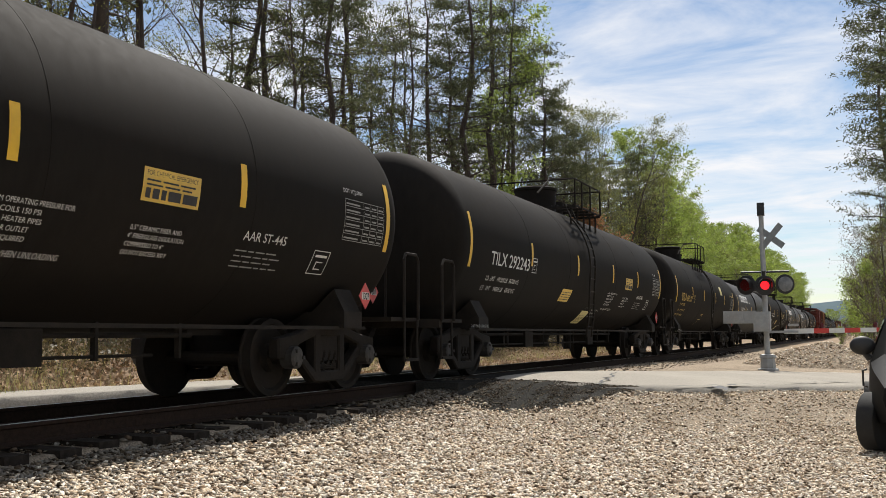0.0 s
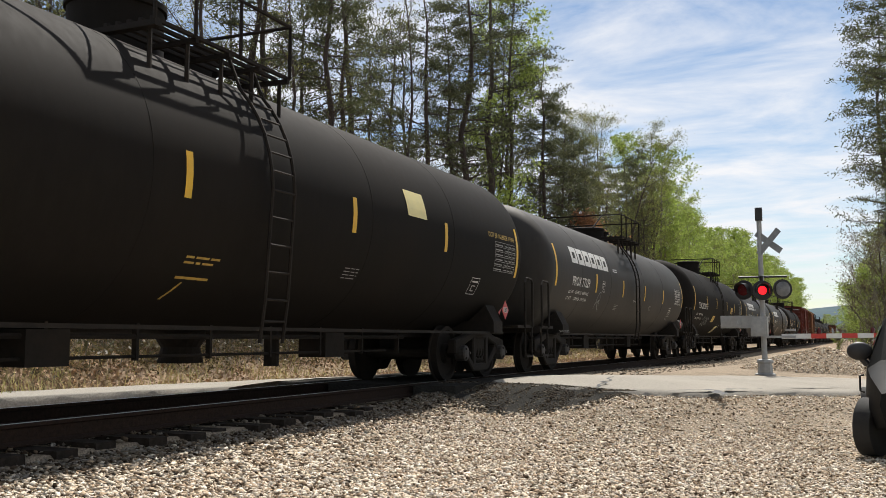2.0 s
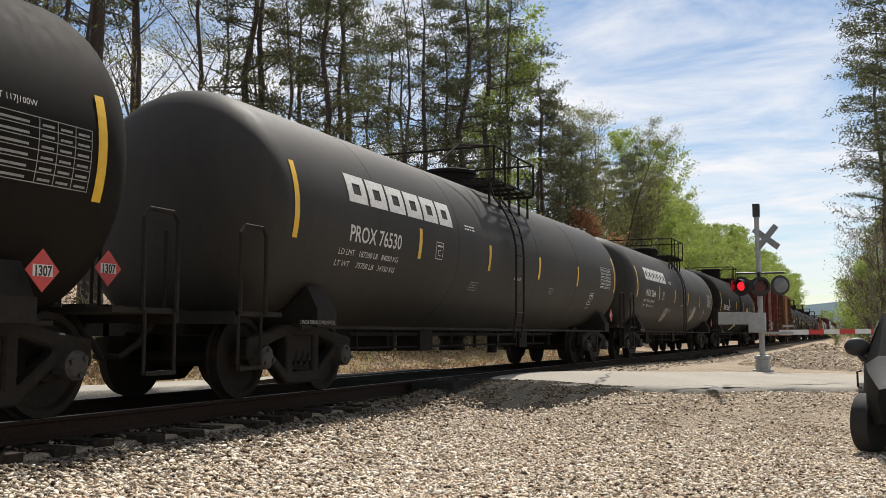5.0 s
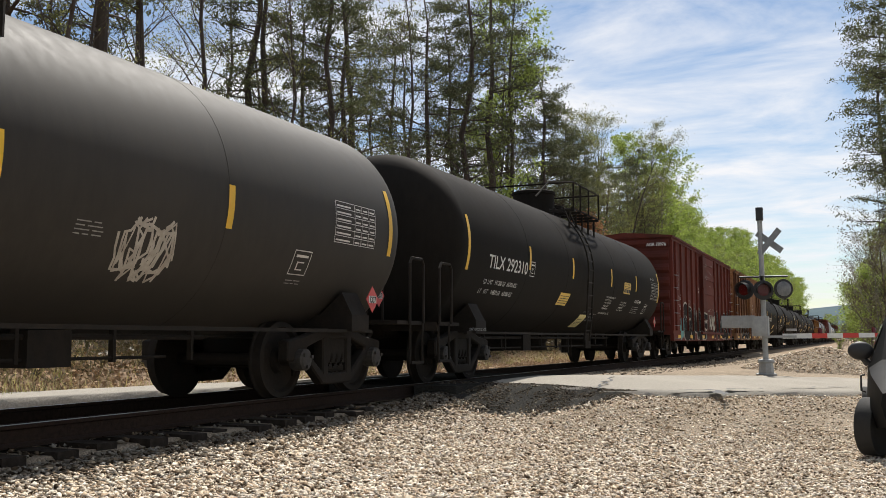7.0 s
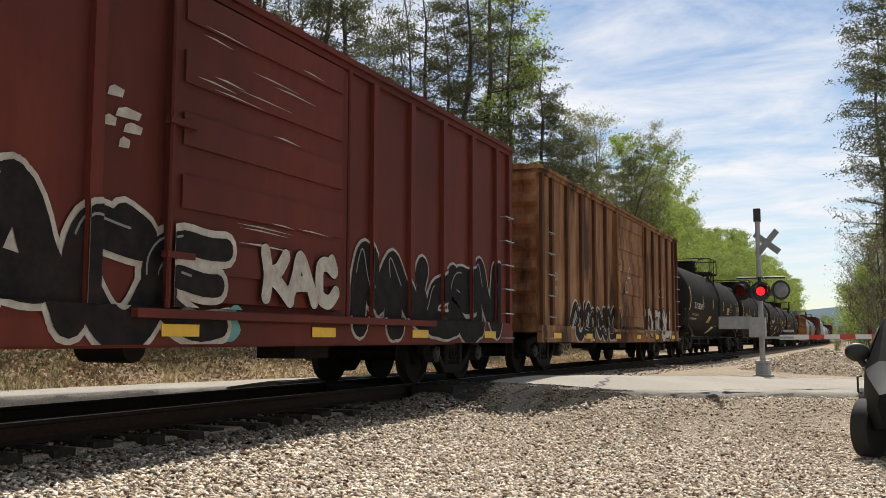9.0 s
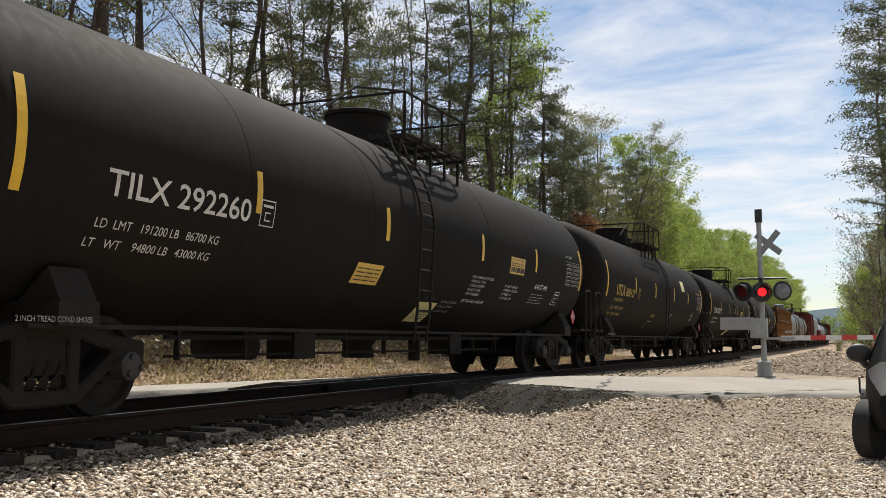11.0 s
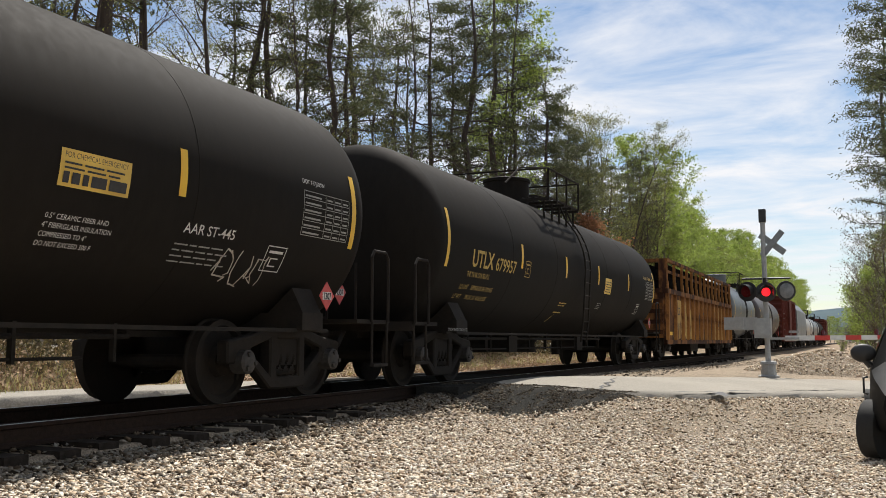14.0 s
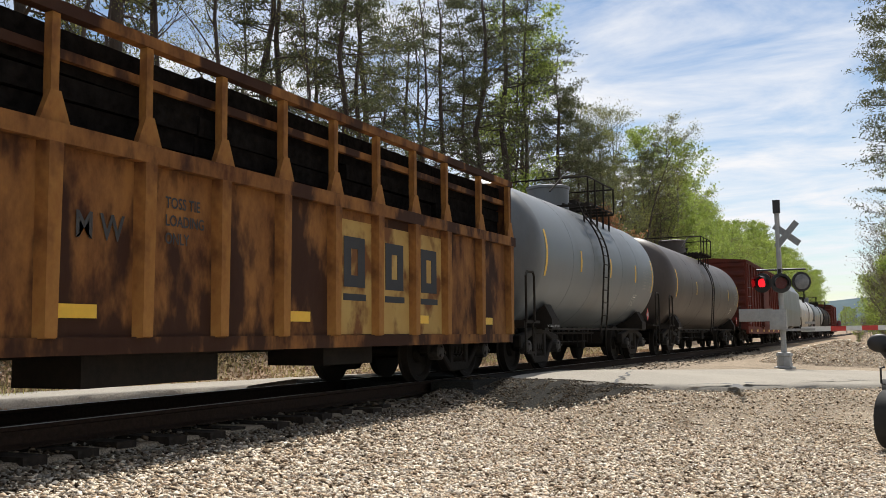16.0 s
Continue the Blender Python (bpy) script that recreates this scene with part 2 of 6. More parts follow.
# ---- mesh helpers ----
def box(bm, x0, x1, y0, y1, z0, z1, m=None):
    v = [bm.verts.new((m @ Vector(c)) if m else c) for c in ((x0, y0, z0), (x1, y0, z0), (x1, y1, z0), (x0, y1, z0), (x0, y0, z1), (x1, y0, z1), (x1, y1, z1), (x0, y1, z1))]
    for f in ((3, 2, 1, 0), (4, 5, 6, 7), (0, 1, 5, 4), (1, 2, 6, 5), (2, 3, 7, 6), (3, 0, 4, 7)):
        bm.faces.new([v[i] for i in f])


def ring(bm, c, u, w, r, seg):
    return [bm.verts.new(c + u * (r * math.cos(2 * math.pi * i / seg)) + w * (r * math.sin(2 * math.pi * i / seg))) for i in range(seg)]


def tube(bm, pts, r, seg=8, caps=True):
    """A round bar along points; r is one radius or one for each point."""
    pts = [Vector(p) for p in pts]
    rs = r if isinstance(r, (list, tuple)) else [r] * len(pts)
    rings, ref = [], None
    for i, p in enumerate(pts):
        d = (pts[min(i + 1, len(pts) - 1)] - pts[max(i - 1, 0)]).normalized()
        if ref is None:
            ref = Vector((0, 0, 1)) if abs(d.z) < 0.9 else Vector((1, 0, 0))
        u = d.cross(ref).normalized()
        w = u.cross(d).normalized()
        ref = w
        rings.append(ring(bm, p, u, w, rs[i], seg))
    for a, b in zip(rings, rings[1:]):
        for i in range(seg):
            bm.faces.new((a[i], a[(i + 1) % seg], b[(i + 1) % seg], b[i]))
    if caps:
        bm.faces.new(rings[0][::-1])
        bm.faces.new(rings[-1])


def lathe(bm, prof, axis="Y", seg=40):
    """Turns (along, radius) pairs round the axis."""
    rings = []
    for a, r in prof:
        if axis == "Y":
            c, u, w = Vector((0, a, 0)), Vector((1, 0, 0)), Vector((0, 0, 1))
        elif axis == "X":
            c, u, w = Vector((a, 0, 0)), Vector((0, 0, 1)), Vector((0, 1, 0))
        else:
            c, u, w = Vector((0, 0, a)), Vector((0, 1, 0)), Vector((1, 0, 0))
        rings.append(ring(bm, c, u, w, max(r, 0.002), seg))
    for a, b in zip(rings, rings[1:]):
        for i in range(seg):
            bm.faces.new((a[i], b[i], b[(i + 1) % seg], a[(i + 1) % seg]))
    bm.faces.new(rings[0])
    bm.faces.new(rings[-1][::-1])


def mesh_of(name, bm, mat, smooth=False, bevel=0.0):
    if bevel:
        sharp = [e for e in bm.edges if len(e.link_faces) == 2 and e.calc_face_angle(0) > 0.6]
        bmesh.ops.bevel(bm, geom=sharp, offset=bevel, segments=1, affect="EDGES")
    bmesh.ops.recalc_face_normals(bm, faces=bm.faces)
    me = bpy.data.meshes.new(name)
    bm.to_mesh(me)
    bm.free()
    me.materials.append(mat)
    if smooth:
        me.polygons.foreach_set("use_smooth", [True] * len(me.polygons))
        me.set_sharp_from_angle(angle=radians(32))
    return me


def part(name, bm, mat, parent, label="", smooth=False, bevel=0.0, at=None):
    ob = new(name, mesh_of(name, bm, mat, smooth, bevel))
    ob.parent = parent
    if at is not None:
        ob.matrix_basis = at
    return tagged(ob, label)


def piece(name, mesh, parent, at, label=""):
    ob = new(name, mesh)
    ob.parent = parent
    ob.matrix_basis = at
    return tagged(ob, label)


def thing(name, label, category, at=None, group="", kind=""):
    ob = new(name)
    ob.empty_display_size = 0.3
    if at is not None:
        ob.matrix_basis = at
    return tagged(ob, label, category, group, kind)


def arrays_mesh(name, verts, faces, mat):
    """A big mesh from numpy arrays; faces all have the same number of corners."""
    me = bpy.data.meshes.new(name)
    k = faces.shape[1]
    me.vertices.add(len(verts))
    me.vertices.foreach_set("co", verts.astype(np.float32).ravel())
    me.loops.add(faces.size)
    me.loops.foreach_set("vertex_index", faces.astype(np.int32).ravel())
    me.polygons.add(len(faces))
    me.polygons.foreach_set("loop_start", np.arange(0, faces.size, k, dtype=np.int32))
    me.update(calc_edges=True)
    me.materials.append(mat)
    return me


def glyphs(text, size, squeeze=1.0, bold=0.0):
    """The text as flat triangles: arrays of (u, v) and faces, lower left corner at 0, 0."""
    cu = bpy.data.curves.new("lettering", "FONT")
    cu.body, cu.size, cu.offset, cu.resolution_u = text, size, bold, 3
    ob = bpy.data.objects.new("lettering", cu)
    me = bpy.data.meshes.new_from_object(ob)
    bpy.data.objects.remove(ob)
    bm = bmesh.new()
    bm.from_mesh(me)
    bpy.data.meshes.remove(me)
    for v in bm.verts:
        v.co.x *= squeeze
    return bm


# ---- ground ----
def lot_height(x, y):
    """Height over the rail tops: the ballast bed, the lot falling away, the far bank."""
    if x > 1.25:
        shoulder = -0.265 - 0.13 * min(1, (x - 1.25) / 1.5)
        lot = -0.085 * max(0, x - 2.75)
        h = shoulder + max(lot, -0.36)
        a, b = road_edge(ROAD_NEAR, x), road_edge(ROAD_FAR, x)
        d = a - y if y < a else y - b if y > b else 0.0
        t = max(0.0, 1 - d / (3.5 if y < a else 25.0))
        h += (road_height(x) - 0.05 - h) * t * t * (3 - 2 * t)
    elif x > -2.2:
        h = -0.20
    else:
        d = -2.2 - x
        h = -0.20 - 0.16 * min(1, d / 1.5)
        if d > 4.5:
            k = d - 4.5
            h += 0.30 * min(k, 3.5) + 0.12 * max(0, min(k - 3.5, 60))
    return h


def near_point(a, b, x):
    t = (x - a[0]) / (b[0] - a[0])
    return a[1] + t * (b[1] - a[1])


ROAD_NEAR = [(-9.0, 8.0), (-1.0, 12.4), (1.4, 14.3), (2.4, 15.2), (3.4, 15.1), (4.75, 15.8), (5.55, 18.0), (7.6, 21.4), (14.0, 29.5), (60.0, 85.0)]
ROAD_FAR = [(-9.0, 14.5), (-1.0, 17.2), (1.65, 18.8), (3.3, 22.3), (4.95, 25.0), (7.7, 28.2), (14.0, 36.0), (60.0, 92.0)]


APRON = [(0.9, 12.7), (1.7, 12.9), (2.4, 12.35), (3.05, 12.85), (3.45, 14.0), (3.8, 15.2)]


def paved_edge(x):
    """Where the paving begins, with the dark shoulder."""
    return road_edge(APRON, x) if 0.9 <= x <= 3.8 else road_edge(ROAD_NEAR, x)


def road_edge(line, x):
    for a, b in zip(line, line[1:]):
        if a[0] <= x <= b[0]:
            return near_point(a, b, x)
    return near_point(line[0], line[1], x) if x < line[0][0] else near_point(line[-2], line[-1], x)


def road_height(x):
    return -0.01 - 0.056 * max(0.0, min(x, 14) - 1.1) if x > -1 else -0.01 - 0.05 * (-1 - x)


def build_ground():
    xs = sorted({round(v, 3) for v in [*np.arange(-16, 16, 0.4), 1.24, 1.3, 1.42, 1.7, *np.arange(-60, -16, 2.5), *np.arange(16, 60, 2.5), -3000, -1200, -400, -150, -80, 80, 150, 400, 1200, 3000]})
    ys = sorted({round(v, 3) for v in [*np.arange(-6, 46, 0.4), *np.arange(46, 400, 6), *np.arange(-60, -6, 4), -3000, -800, -250, -120, 480, 700, 1200, 3000]})
    rng = np.random.RandomState(4)
    V = np.array([(x, y, lot_height(max(-60, min(60, x)), y) + (rng.uniform(-0.006, 0.006) if abs(x) > 2 else 0)) for y in ys for x in xs])
    n = len(xs)
    for i, v in enumerate(V):
        if paved_edge(v[0]) + 0.15 < v[1] < road_edge(ROAD_FAR, v[0]) + 0.9 and v[0] > -9:
            V[i, 2] = min(v[2], road_height(v[0]) - 0.09)
        if 0.85 < v[0] < 3.85 and paved_edge(v[0]) + 0.1 < v[1] < road_edge(ROAD_NEAR, v[0]) + 0.4:
            V[i, 2] = -0.6
        if abs(v[0]) < 1.25:
            V[i, 2] = -0.22
    F = np.array([(j * n + i, j * n + i + 1, (j + 1) * n + i + 1, (j + 1) * n + i) for j in range(len(ys) - 1) for i in range(n - 1)])
    me = arrays_mesh("ground", V, F, GRAVEL)
    me.materials.append(LITTER)
    me.polygons.foreach_set("material_index", [1 if (V[f, 0].mean() < -6.9 or V[f, 1].mean() > 70 or V[f, 0].mean() > 15 + 0.2 * max(0, V[f, 1].mean())) else 0 for f in F])
    tagged(new("ground", me), "grey-brown gravel lot and leaf-covered forest floor", "ground", kind="structure")


def build_road():
    xs = np.arange(-9, 40.1, 0.35)
    rng = np.random.RandomState(9)
    V, F = [], []
    k = 9
    for i, x in enumerate(xs):
        a, b = road_edge(ROAD_NEAR, x), road_edge(ROAD_FAR, x)
        a += rng.uniform(-0.16, 0.16) + 0.25 * math.sin(x * 1.7)
        b += rng.uniform(-0.12, 0.12)
        z = road_height(x)
        cols = [(a - 0.03, z - 0.16)] + [(a + (b - a) * t, z + 0.05 * math.sin(math.pi * t) + rng.uniform(-0.012, 0.012)) for t in np.linspace(0, 1, k)] + [(b + 0.03, z - 0.16)]
        V += [(x, y, h) for y, h in cols]
    n = k + 2
    for i in range(len(xs) - 1):
        for j in range(n - 1):
            F.append((i * n + j, (i + 1) * n + j, (i + 1) * n + j + 1, i * n + j + 1))
    V, F = np.array(V), np.array(F)
    # the rails run through a flangeway gap
    keep = np.array([not (-1.6 < V[f, 0].mean() < 1.55) for f in F])
    me = arrays_mesh("road", V, F[keep], ASPHALT)
    tagged(new("road", me), "worn grey asphalt road with a broken edge", "road", kind="structure")
    # the planked crossing between and beside the rails
    bm = bmesh.new()
    for x0, x1 in ((-1.6, -0.84), (-0.66, 0.66), (0.84, 1.55)):
        box(bm, x0, x1, 13.3, 18.6, -0.18, -0.012)
    # the train's shadow is put into the panels by using the darkest asphalt
    tagged(new("crossing_panel", mesh_of("crossing_panel", bm, SHOULDER, bevel=0.01)), "asphalt crossing panels between the rails, darkened for the train shadow", "crossing", kind="structure")
    # the dark broken shoulder of the road, sloping to the gravel
    xs = np.arange(0.95, 3.82, 0.10)
    V, F = [], []
    for i, x in enumerate(xs):
        a = road_edge(ROAD_NEAR, x)
        b = road_edge(APRON, x) + 0.10 * math.sin(9 * x)
        z, zb = road_height(x) + 0.02, lot_height(x, b) - 0.02
        for j in range(6):
            t = j / 5
            V.append((x, a + 0.3 + (b - a - 0.3) * t + rng.uniform(-0.03, 0.03), z + (zb - z) * t ** 1.4 + rng.uniform(-0.018, 0.018) * (j > 0)))
    for i in range(len(xs) - 1):
        for j in range(5):
            F.append((i * 6 + j, i * 6 + j + 1, i * 6 + 7 + j, i * 6 + 6 + j))
    tagged(new("asphalt_apron", arrays_mesh("asphalt_apron", np.array(V), np.array(F), SHOULDER)), "dark broken asphalt shoulder beside the rails", "pavement", kind="structure")
    # open cracks
    for k, (x0, y0, x1, y1, wd) in enumerate(((3.35, 14.6, 2.6, 18.9, 0.035), (4.3, 15.7, 5.5, 18.3, 0.09), (4.9, 16.7, 5.15, 15.7, 0.12), (5.6, 19.0, 7.4, 22.2, 0.04))):
        bm = bmesh.new()
        row = []
        for i in range(13):
            t = i / 12
            x, y = x0 + (x1 - x0) * t + rng.uniform(-0.07, 0.07), y0 + (y1 - y0) * t + rng.uniform(-0.07, 0.07)
            d = wd * math.sin(math.pi * (0.08 + 0.86 * t)) * rng.uniform(0.6, 1.2)
            z = road_height(x) + 0.05 * 0.8 + 0.014
            row.append((bm.verts.new((x - d, y, z)), bm.verts.new((x + d, y, z))))
        for p, q in zip(row, row[1:]):
            bm.faces.new((p[0], p[1], q[1], q[0]))
        tagged(new("road_crack", mesh_of("road_crack", bm, BLACK)), "dark open crack in the asphalt", "crack", kind="structure")


def build_track():
    track = thing("railway_track", "rusty steel rails on dark wooden ties in ballast", "railway track", kind="structure")
    prof = [(-0.07, -0.185), (0.07, -0.185), (0.07, -0.17), (0.012, -0.145), (0.012, -0.045), (0.036, -0.03), (0.036, -0.004), (0.028, 0.0), (-0.028, 0.0), (-0.036, -0.004), (-0.036, -0.03), (-0.012, -0.045), (-0.012, -0.145), (-0.07, -0.17)]
    for cx in (0.753, -0.753):
        bm = bmesh.new()
        ends = [[bm.verts.new((cx + x, y, z)) for x, z in prof] for y in (-300.0, 450.0)]
        for i in range(len(prof)):
            bm.faces.new((ends[0][i], ends[0][(i + 1) % len(prof)], ends[1][(i + 1) % len(prof)], ends[1][i]))
        rail = part("rail", bm, RAILRUST, track)
        bm = bmesh.new()
        box(bm, cx - 0.027, cx + 0.027, -300, 450, -0.002, 0.001)
        part("running_band", bm, STEEL, rail, "bright worn running band")
    bm = bmesh.new()
    box(bm, -1.30, 1.30, -0.115, 0.115, -0.17, 0.0)
    tie = mesh_of("tie", bm, TIE, bevel=0.012)
    rng = random.Random(5)
    for i in range(110):
        y = -3.5 + 0.52 * i
        if 11.5 < y < 18.8:
            continue
        piece("tie", tie, track, pose(rng.uniform(-0.05, 0.12), y, -0.186 + rng.uniform(-0.02, 0.01), 0, 0, rng.uniform(-1.5, 1.5)))
    bm = bmesh.new()
    box(bm, -0.09, 0.09, -0.15, 0.15, -0.012, 0.0)
    plate = mesh_of("tie_plate", bm, RAILRUST)
    for i in range(60):
        y = -3.5 + 0.52 * i
        if not 11.5 < y < 18.8:
            piece("tie_plate", plate, track, pose(0.753, y, -0.172))


def stones(name, label, n, area, seed, size, mat):
    """Loose angular stones lying on the ground, joined."""
    rng = np.random.RandomState(seed)
    base = np.array([(1, 0.35, 0.1), (-1, -0.3, 0.05), (0.15, 1, -0.1), (-0.2, -1, 0.1), (0.25, 0.15, 0.9), (-0.2, 0.1, -0.9)])
    tri = np.array([(0, 2, 4), (2, 1, 4), (1, 3, 4), (3, 0, 4), (2, 0, 5), (1, 2, 5), (3, 1, 5), (0, 3, 5)])
    P = area(rng, n)
    n = len(P)
    s = np.minimum(np.exp(rng.normal(math.log(size), 0.38, n)), size * 1.9)
    sc = np.stack([s * rng.uniform(0.7, 1.5, n), s * rng.uniform(0.6, 1.1, n), s * rng.uniform(0.4, 0.8, n)], 1)
    A = rng.uniform(0, 2 * math.pi, n)
    B = base[None] * (1 + rng.uniform(-0.35, 0.35, (n, len(base), 3))) + rng.uniform(-0.35, 0.35, (n, len(base), 3))
    B = B * sc[:, None]
    tilt = rng.normal(0, 0.4, n)
    y = B[..., 1] * np.cos(tilt)[:, None] - B[..., 2] * np.sin(tilt)[:, None]
    z = B[..., 1] * np.sin(tilt)[:, None] + B[..., 2] * np.cos(tilt)[:, None]
    x = B[..., 0]
    V = np.stack([x * np.cos(A)[:, None] - y * np.sin(A)[:, None] + P[:, 0, None], x * np.sin(A)[:, None] + y * np.cos(A)[:, None] + P[:, 1, None], z + (P[:, 2] + s * rng.uniform(0, 0.45, n))[:, None]], -1)
    F = (tri[None] + (np.arange(n) * len(base))[:, None, None]).reshape(-1, 3)
    tagged(new(name, arrays_mesh(name, V.reshape(-1, 3), F, mat)), label, "gravel", kind="stuff")


def shoulder_area(rng, n):
    x, y = 1.15 + np.abs(rng.normal(0, 0.38, n)), 2.0 + 11.5 * rng.uniform(0, 1, n) ** 1.2
    keep = y < 13.0
    x, y = x[keep], y[keep]
    return np.stack([x, y, np.array([lot_height(max(a, 1.26), b) + 0.004 for a, b in zip(x, y)])], 1)


def round_area(rng, n):
    """The lot round the viewer's place, more thinly strewn."""
    d, a = 10.0 * np.sqrt(rng.uniform(0.004, 1, n)), rng.uniform(0, 2 * math.pi, n)
    x, y = 7.15 + d * np.cos(a), d * np.sin(a)
    keep = (x > 2.2) & ((d < 4.4) | (y < 0.6 * (7.15 - x)) | (x > 7.7))
    return np.array([(p, q, lot_height(p, q) + 0.004) for p, q in zip(x[keep], y[keep])])


def lot_area(rng, n):
    out = []
    while len(out) < n:
        d = 4.2 * math.exp(rng.uniform(0, 1) * math.log(26 / 4.2))
        a = radians(rng.uniform(-6, 52))
        x, y = 7.15 - d * math.sin(a), d * math.cos(a)
        if x < 1.75 + rng.uniform(-0.35, 0.35) or paved_edge(x) + 0.05 + rng.uniform(-0.3, 0.3) < y:
            continue
        out.append((x, y, lot_height(x, y) + 0.004))
    return np.array(out)


def bed_area(rng, n):
    x, y = rng.uniform(-3.2, 2.6, n), rng.uniform(0, 1, n) ** 1.6 * 50 + 3
    keep = ~((y > road_edge(ROAD_NEAR, 1.0) - 1.5) & (y < 19.5)) & ~((np.abs(x) < 1.35) & (np.mod((y + 3.5) / 0.52 + 0.25, 1) < 0.5))
    x, y = x[keep], y[keep]
    return np.stack([x, y, np.array([lot_height(a, b) + 0.0 for a, b in zip(x, y)])], 1)


def pile_height(x, y):
    r = math.hypot((x - 6.1) / 2.7, (y - 34.0) / 2.8)
    return 0.85 * max(0, 1 - r) ** 0.8 if r < 1 else 0


def pile_area(rng, n):
    a, r = rng.uniform(0, 2 * math.pi, n), np.sqrt(rng.uniform(0, 1, n))
    x, y = 6.1 + 2.7 * r * np.cos(a), 34.0 + 2.8 * r * np.sin(a)
    return np.stack([x, y, np.array([lot_height(p, q) + pile_height(p, q) for p, q in zip(x, y)])], 1)


build_ground()
build_road()
build_track()
stones("gravel", "pale angular gravel stones of the lot", 150000, lot_area, 11, 0.0152, STONE)
stones("gravel", "pale angular gravel stones of the lot", 45000, round_area, 15, 0.017, STONE)
stones("ballast", "brown ballast stones between the ties, darkened for the train shadow", 14000, bed_area, 12, 0.021, SHADED_STONE)
def apron_area(rng, n):
    out = []
    for x in rng.uniform(0.98, 3.78, n):
        a, b = road_edge(ROAD_NEAR, x), road_edge(APRON, x)
        t = rng.uniform(0.0, 1.05)
        z, zb = road_height(x) + 0.02, lot_height(x, b) - 0.02
        out.append((x, a + 0.3 + (b - a - 0.3) * t, z + (zb - z) * min(t, 1) ** 1.4 - 0.004))
    return np.array(out)


stones("apron_chips", "dark tarry stone chips in the broken asphalt shoulder", 9000, apron_area, 16, 0.012, TAR)
stones("shoulder_ballast", "brown ballast stones along the tie ends, darkened for the train shadow", 12000, shoulder_area, 14, 0.019, SHADED_STONE)


def build_pile():
    bm = bmesh.new()
    rows = []
    for j in range(13):
        r = j / 12
        rows.append([bm.verts.new((6.1 + 2.8 * r * math.cos(a), 34.0 + 2.9 * r * math.sin(a), 0)) for a in np.linspace(0, 2 * math.pi, 36, endpoint=False)])
    for a, b in zip(rows, rows[1:]):
        for i in range(36):
            bm.faces.new((a[i], b[i], b[(i + 1) % 36], a[(i + 1) % 36]))
    for v in bm.verts:
        v.co.z = lot_height(v.co.x, v.co.y) + pile_height(v.co.x, v.co.y) - 0.03
    tagged(new("ballast_heap", mesh_of("ballast_heap", bm, GRAVEL)), "low heap of grey-brown ballast gravel", "gravel pile")
    stones("pile_stones", "loose ballast stones on the heap", 7000, pile_area, 13, 0.024, STONE)


build_pile()


# ---- the train ----
TR, TZ = 1.50, 2.24      # tank radius and height of its axis over the rails
SPEED = 15.61
CAR = {}
GIRTH = {}
SHARED = {}


def wheelset(parent, y):
    """An axle with its two wheels; it turns about its own X axis."""
    bm = bmesh.new()
    for s in (1, -1):
        prof = [(s * 0.68, 0.07), (s * 0.68, 0.482), (s * 0.705, 0.482), (s * 0.718, 0.457), (s * 0.82, 0.452), (s * 0.825, 0.39), (s * 0.775, 0.36), (s * 0.765, 0.17), (s * 0.84, 0.15), (s * 0.84, 0.07)]
        lathe(bm, prof, "X", 28)
    tube(bm, [(-1.02, 0, 0), (1.02, 0, 0)], 0.075, 10)
    w = part("wheelset", bm, GEAR, parent, "dark steel wheels on an axle", smooth=True, at=pose(0, y, 0.457))
    bm = bmesh.new()
    if "bearing" not in SHARED:
        lathe(bm, [(1.0, 0.13), (1.16, 0.13), (1.18, 0.10), (1.19, 0.05), (1.19, 0.0)], "X", 14)
        for i in range(3):
            a = 2 * math.pi * i / 3
            box(bm, -0.02, 0.02, -0.02, 0.02, -0.02, 0.02, pose(1.185, 0.085 * math.cos(a), 0.085 * math.sin(a)))
        SHARED["bearing"] = mesh_of("bearing_cap", bm, material("bearing_steel", (0.03, 0.027, 0.025), (0.06, 0.055, 0.05), 18, 0.7, 0.1, metal=0.1))
    for a in (0, 180):
        piece("bearing_cap", SHARED["bearing"], w, pose(0, 0, 0, 0, 0, a), "dull steel bearing cap with bolts")
    return w


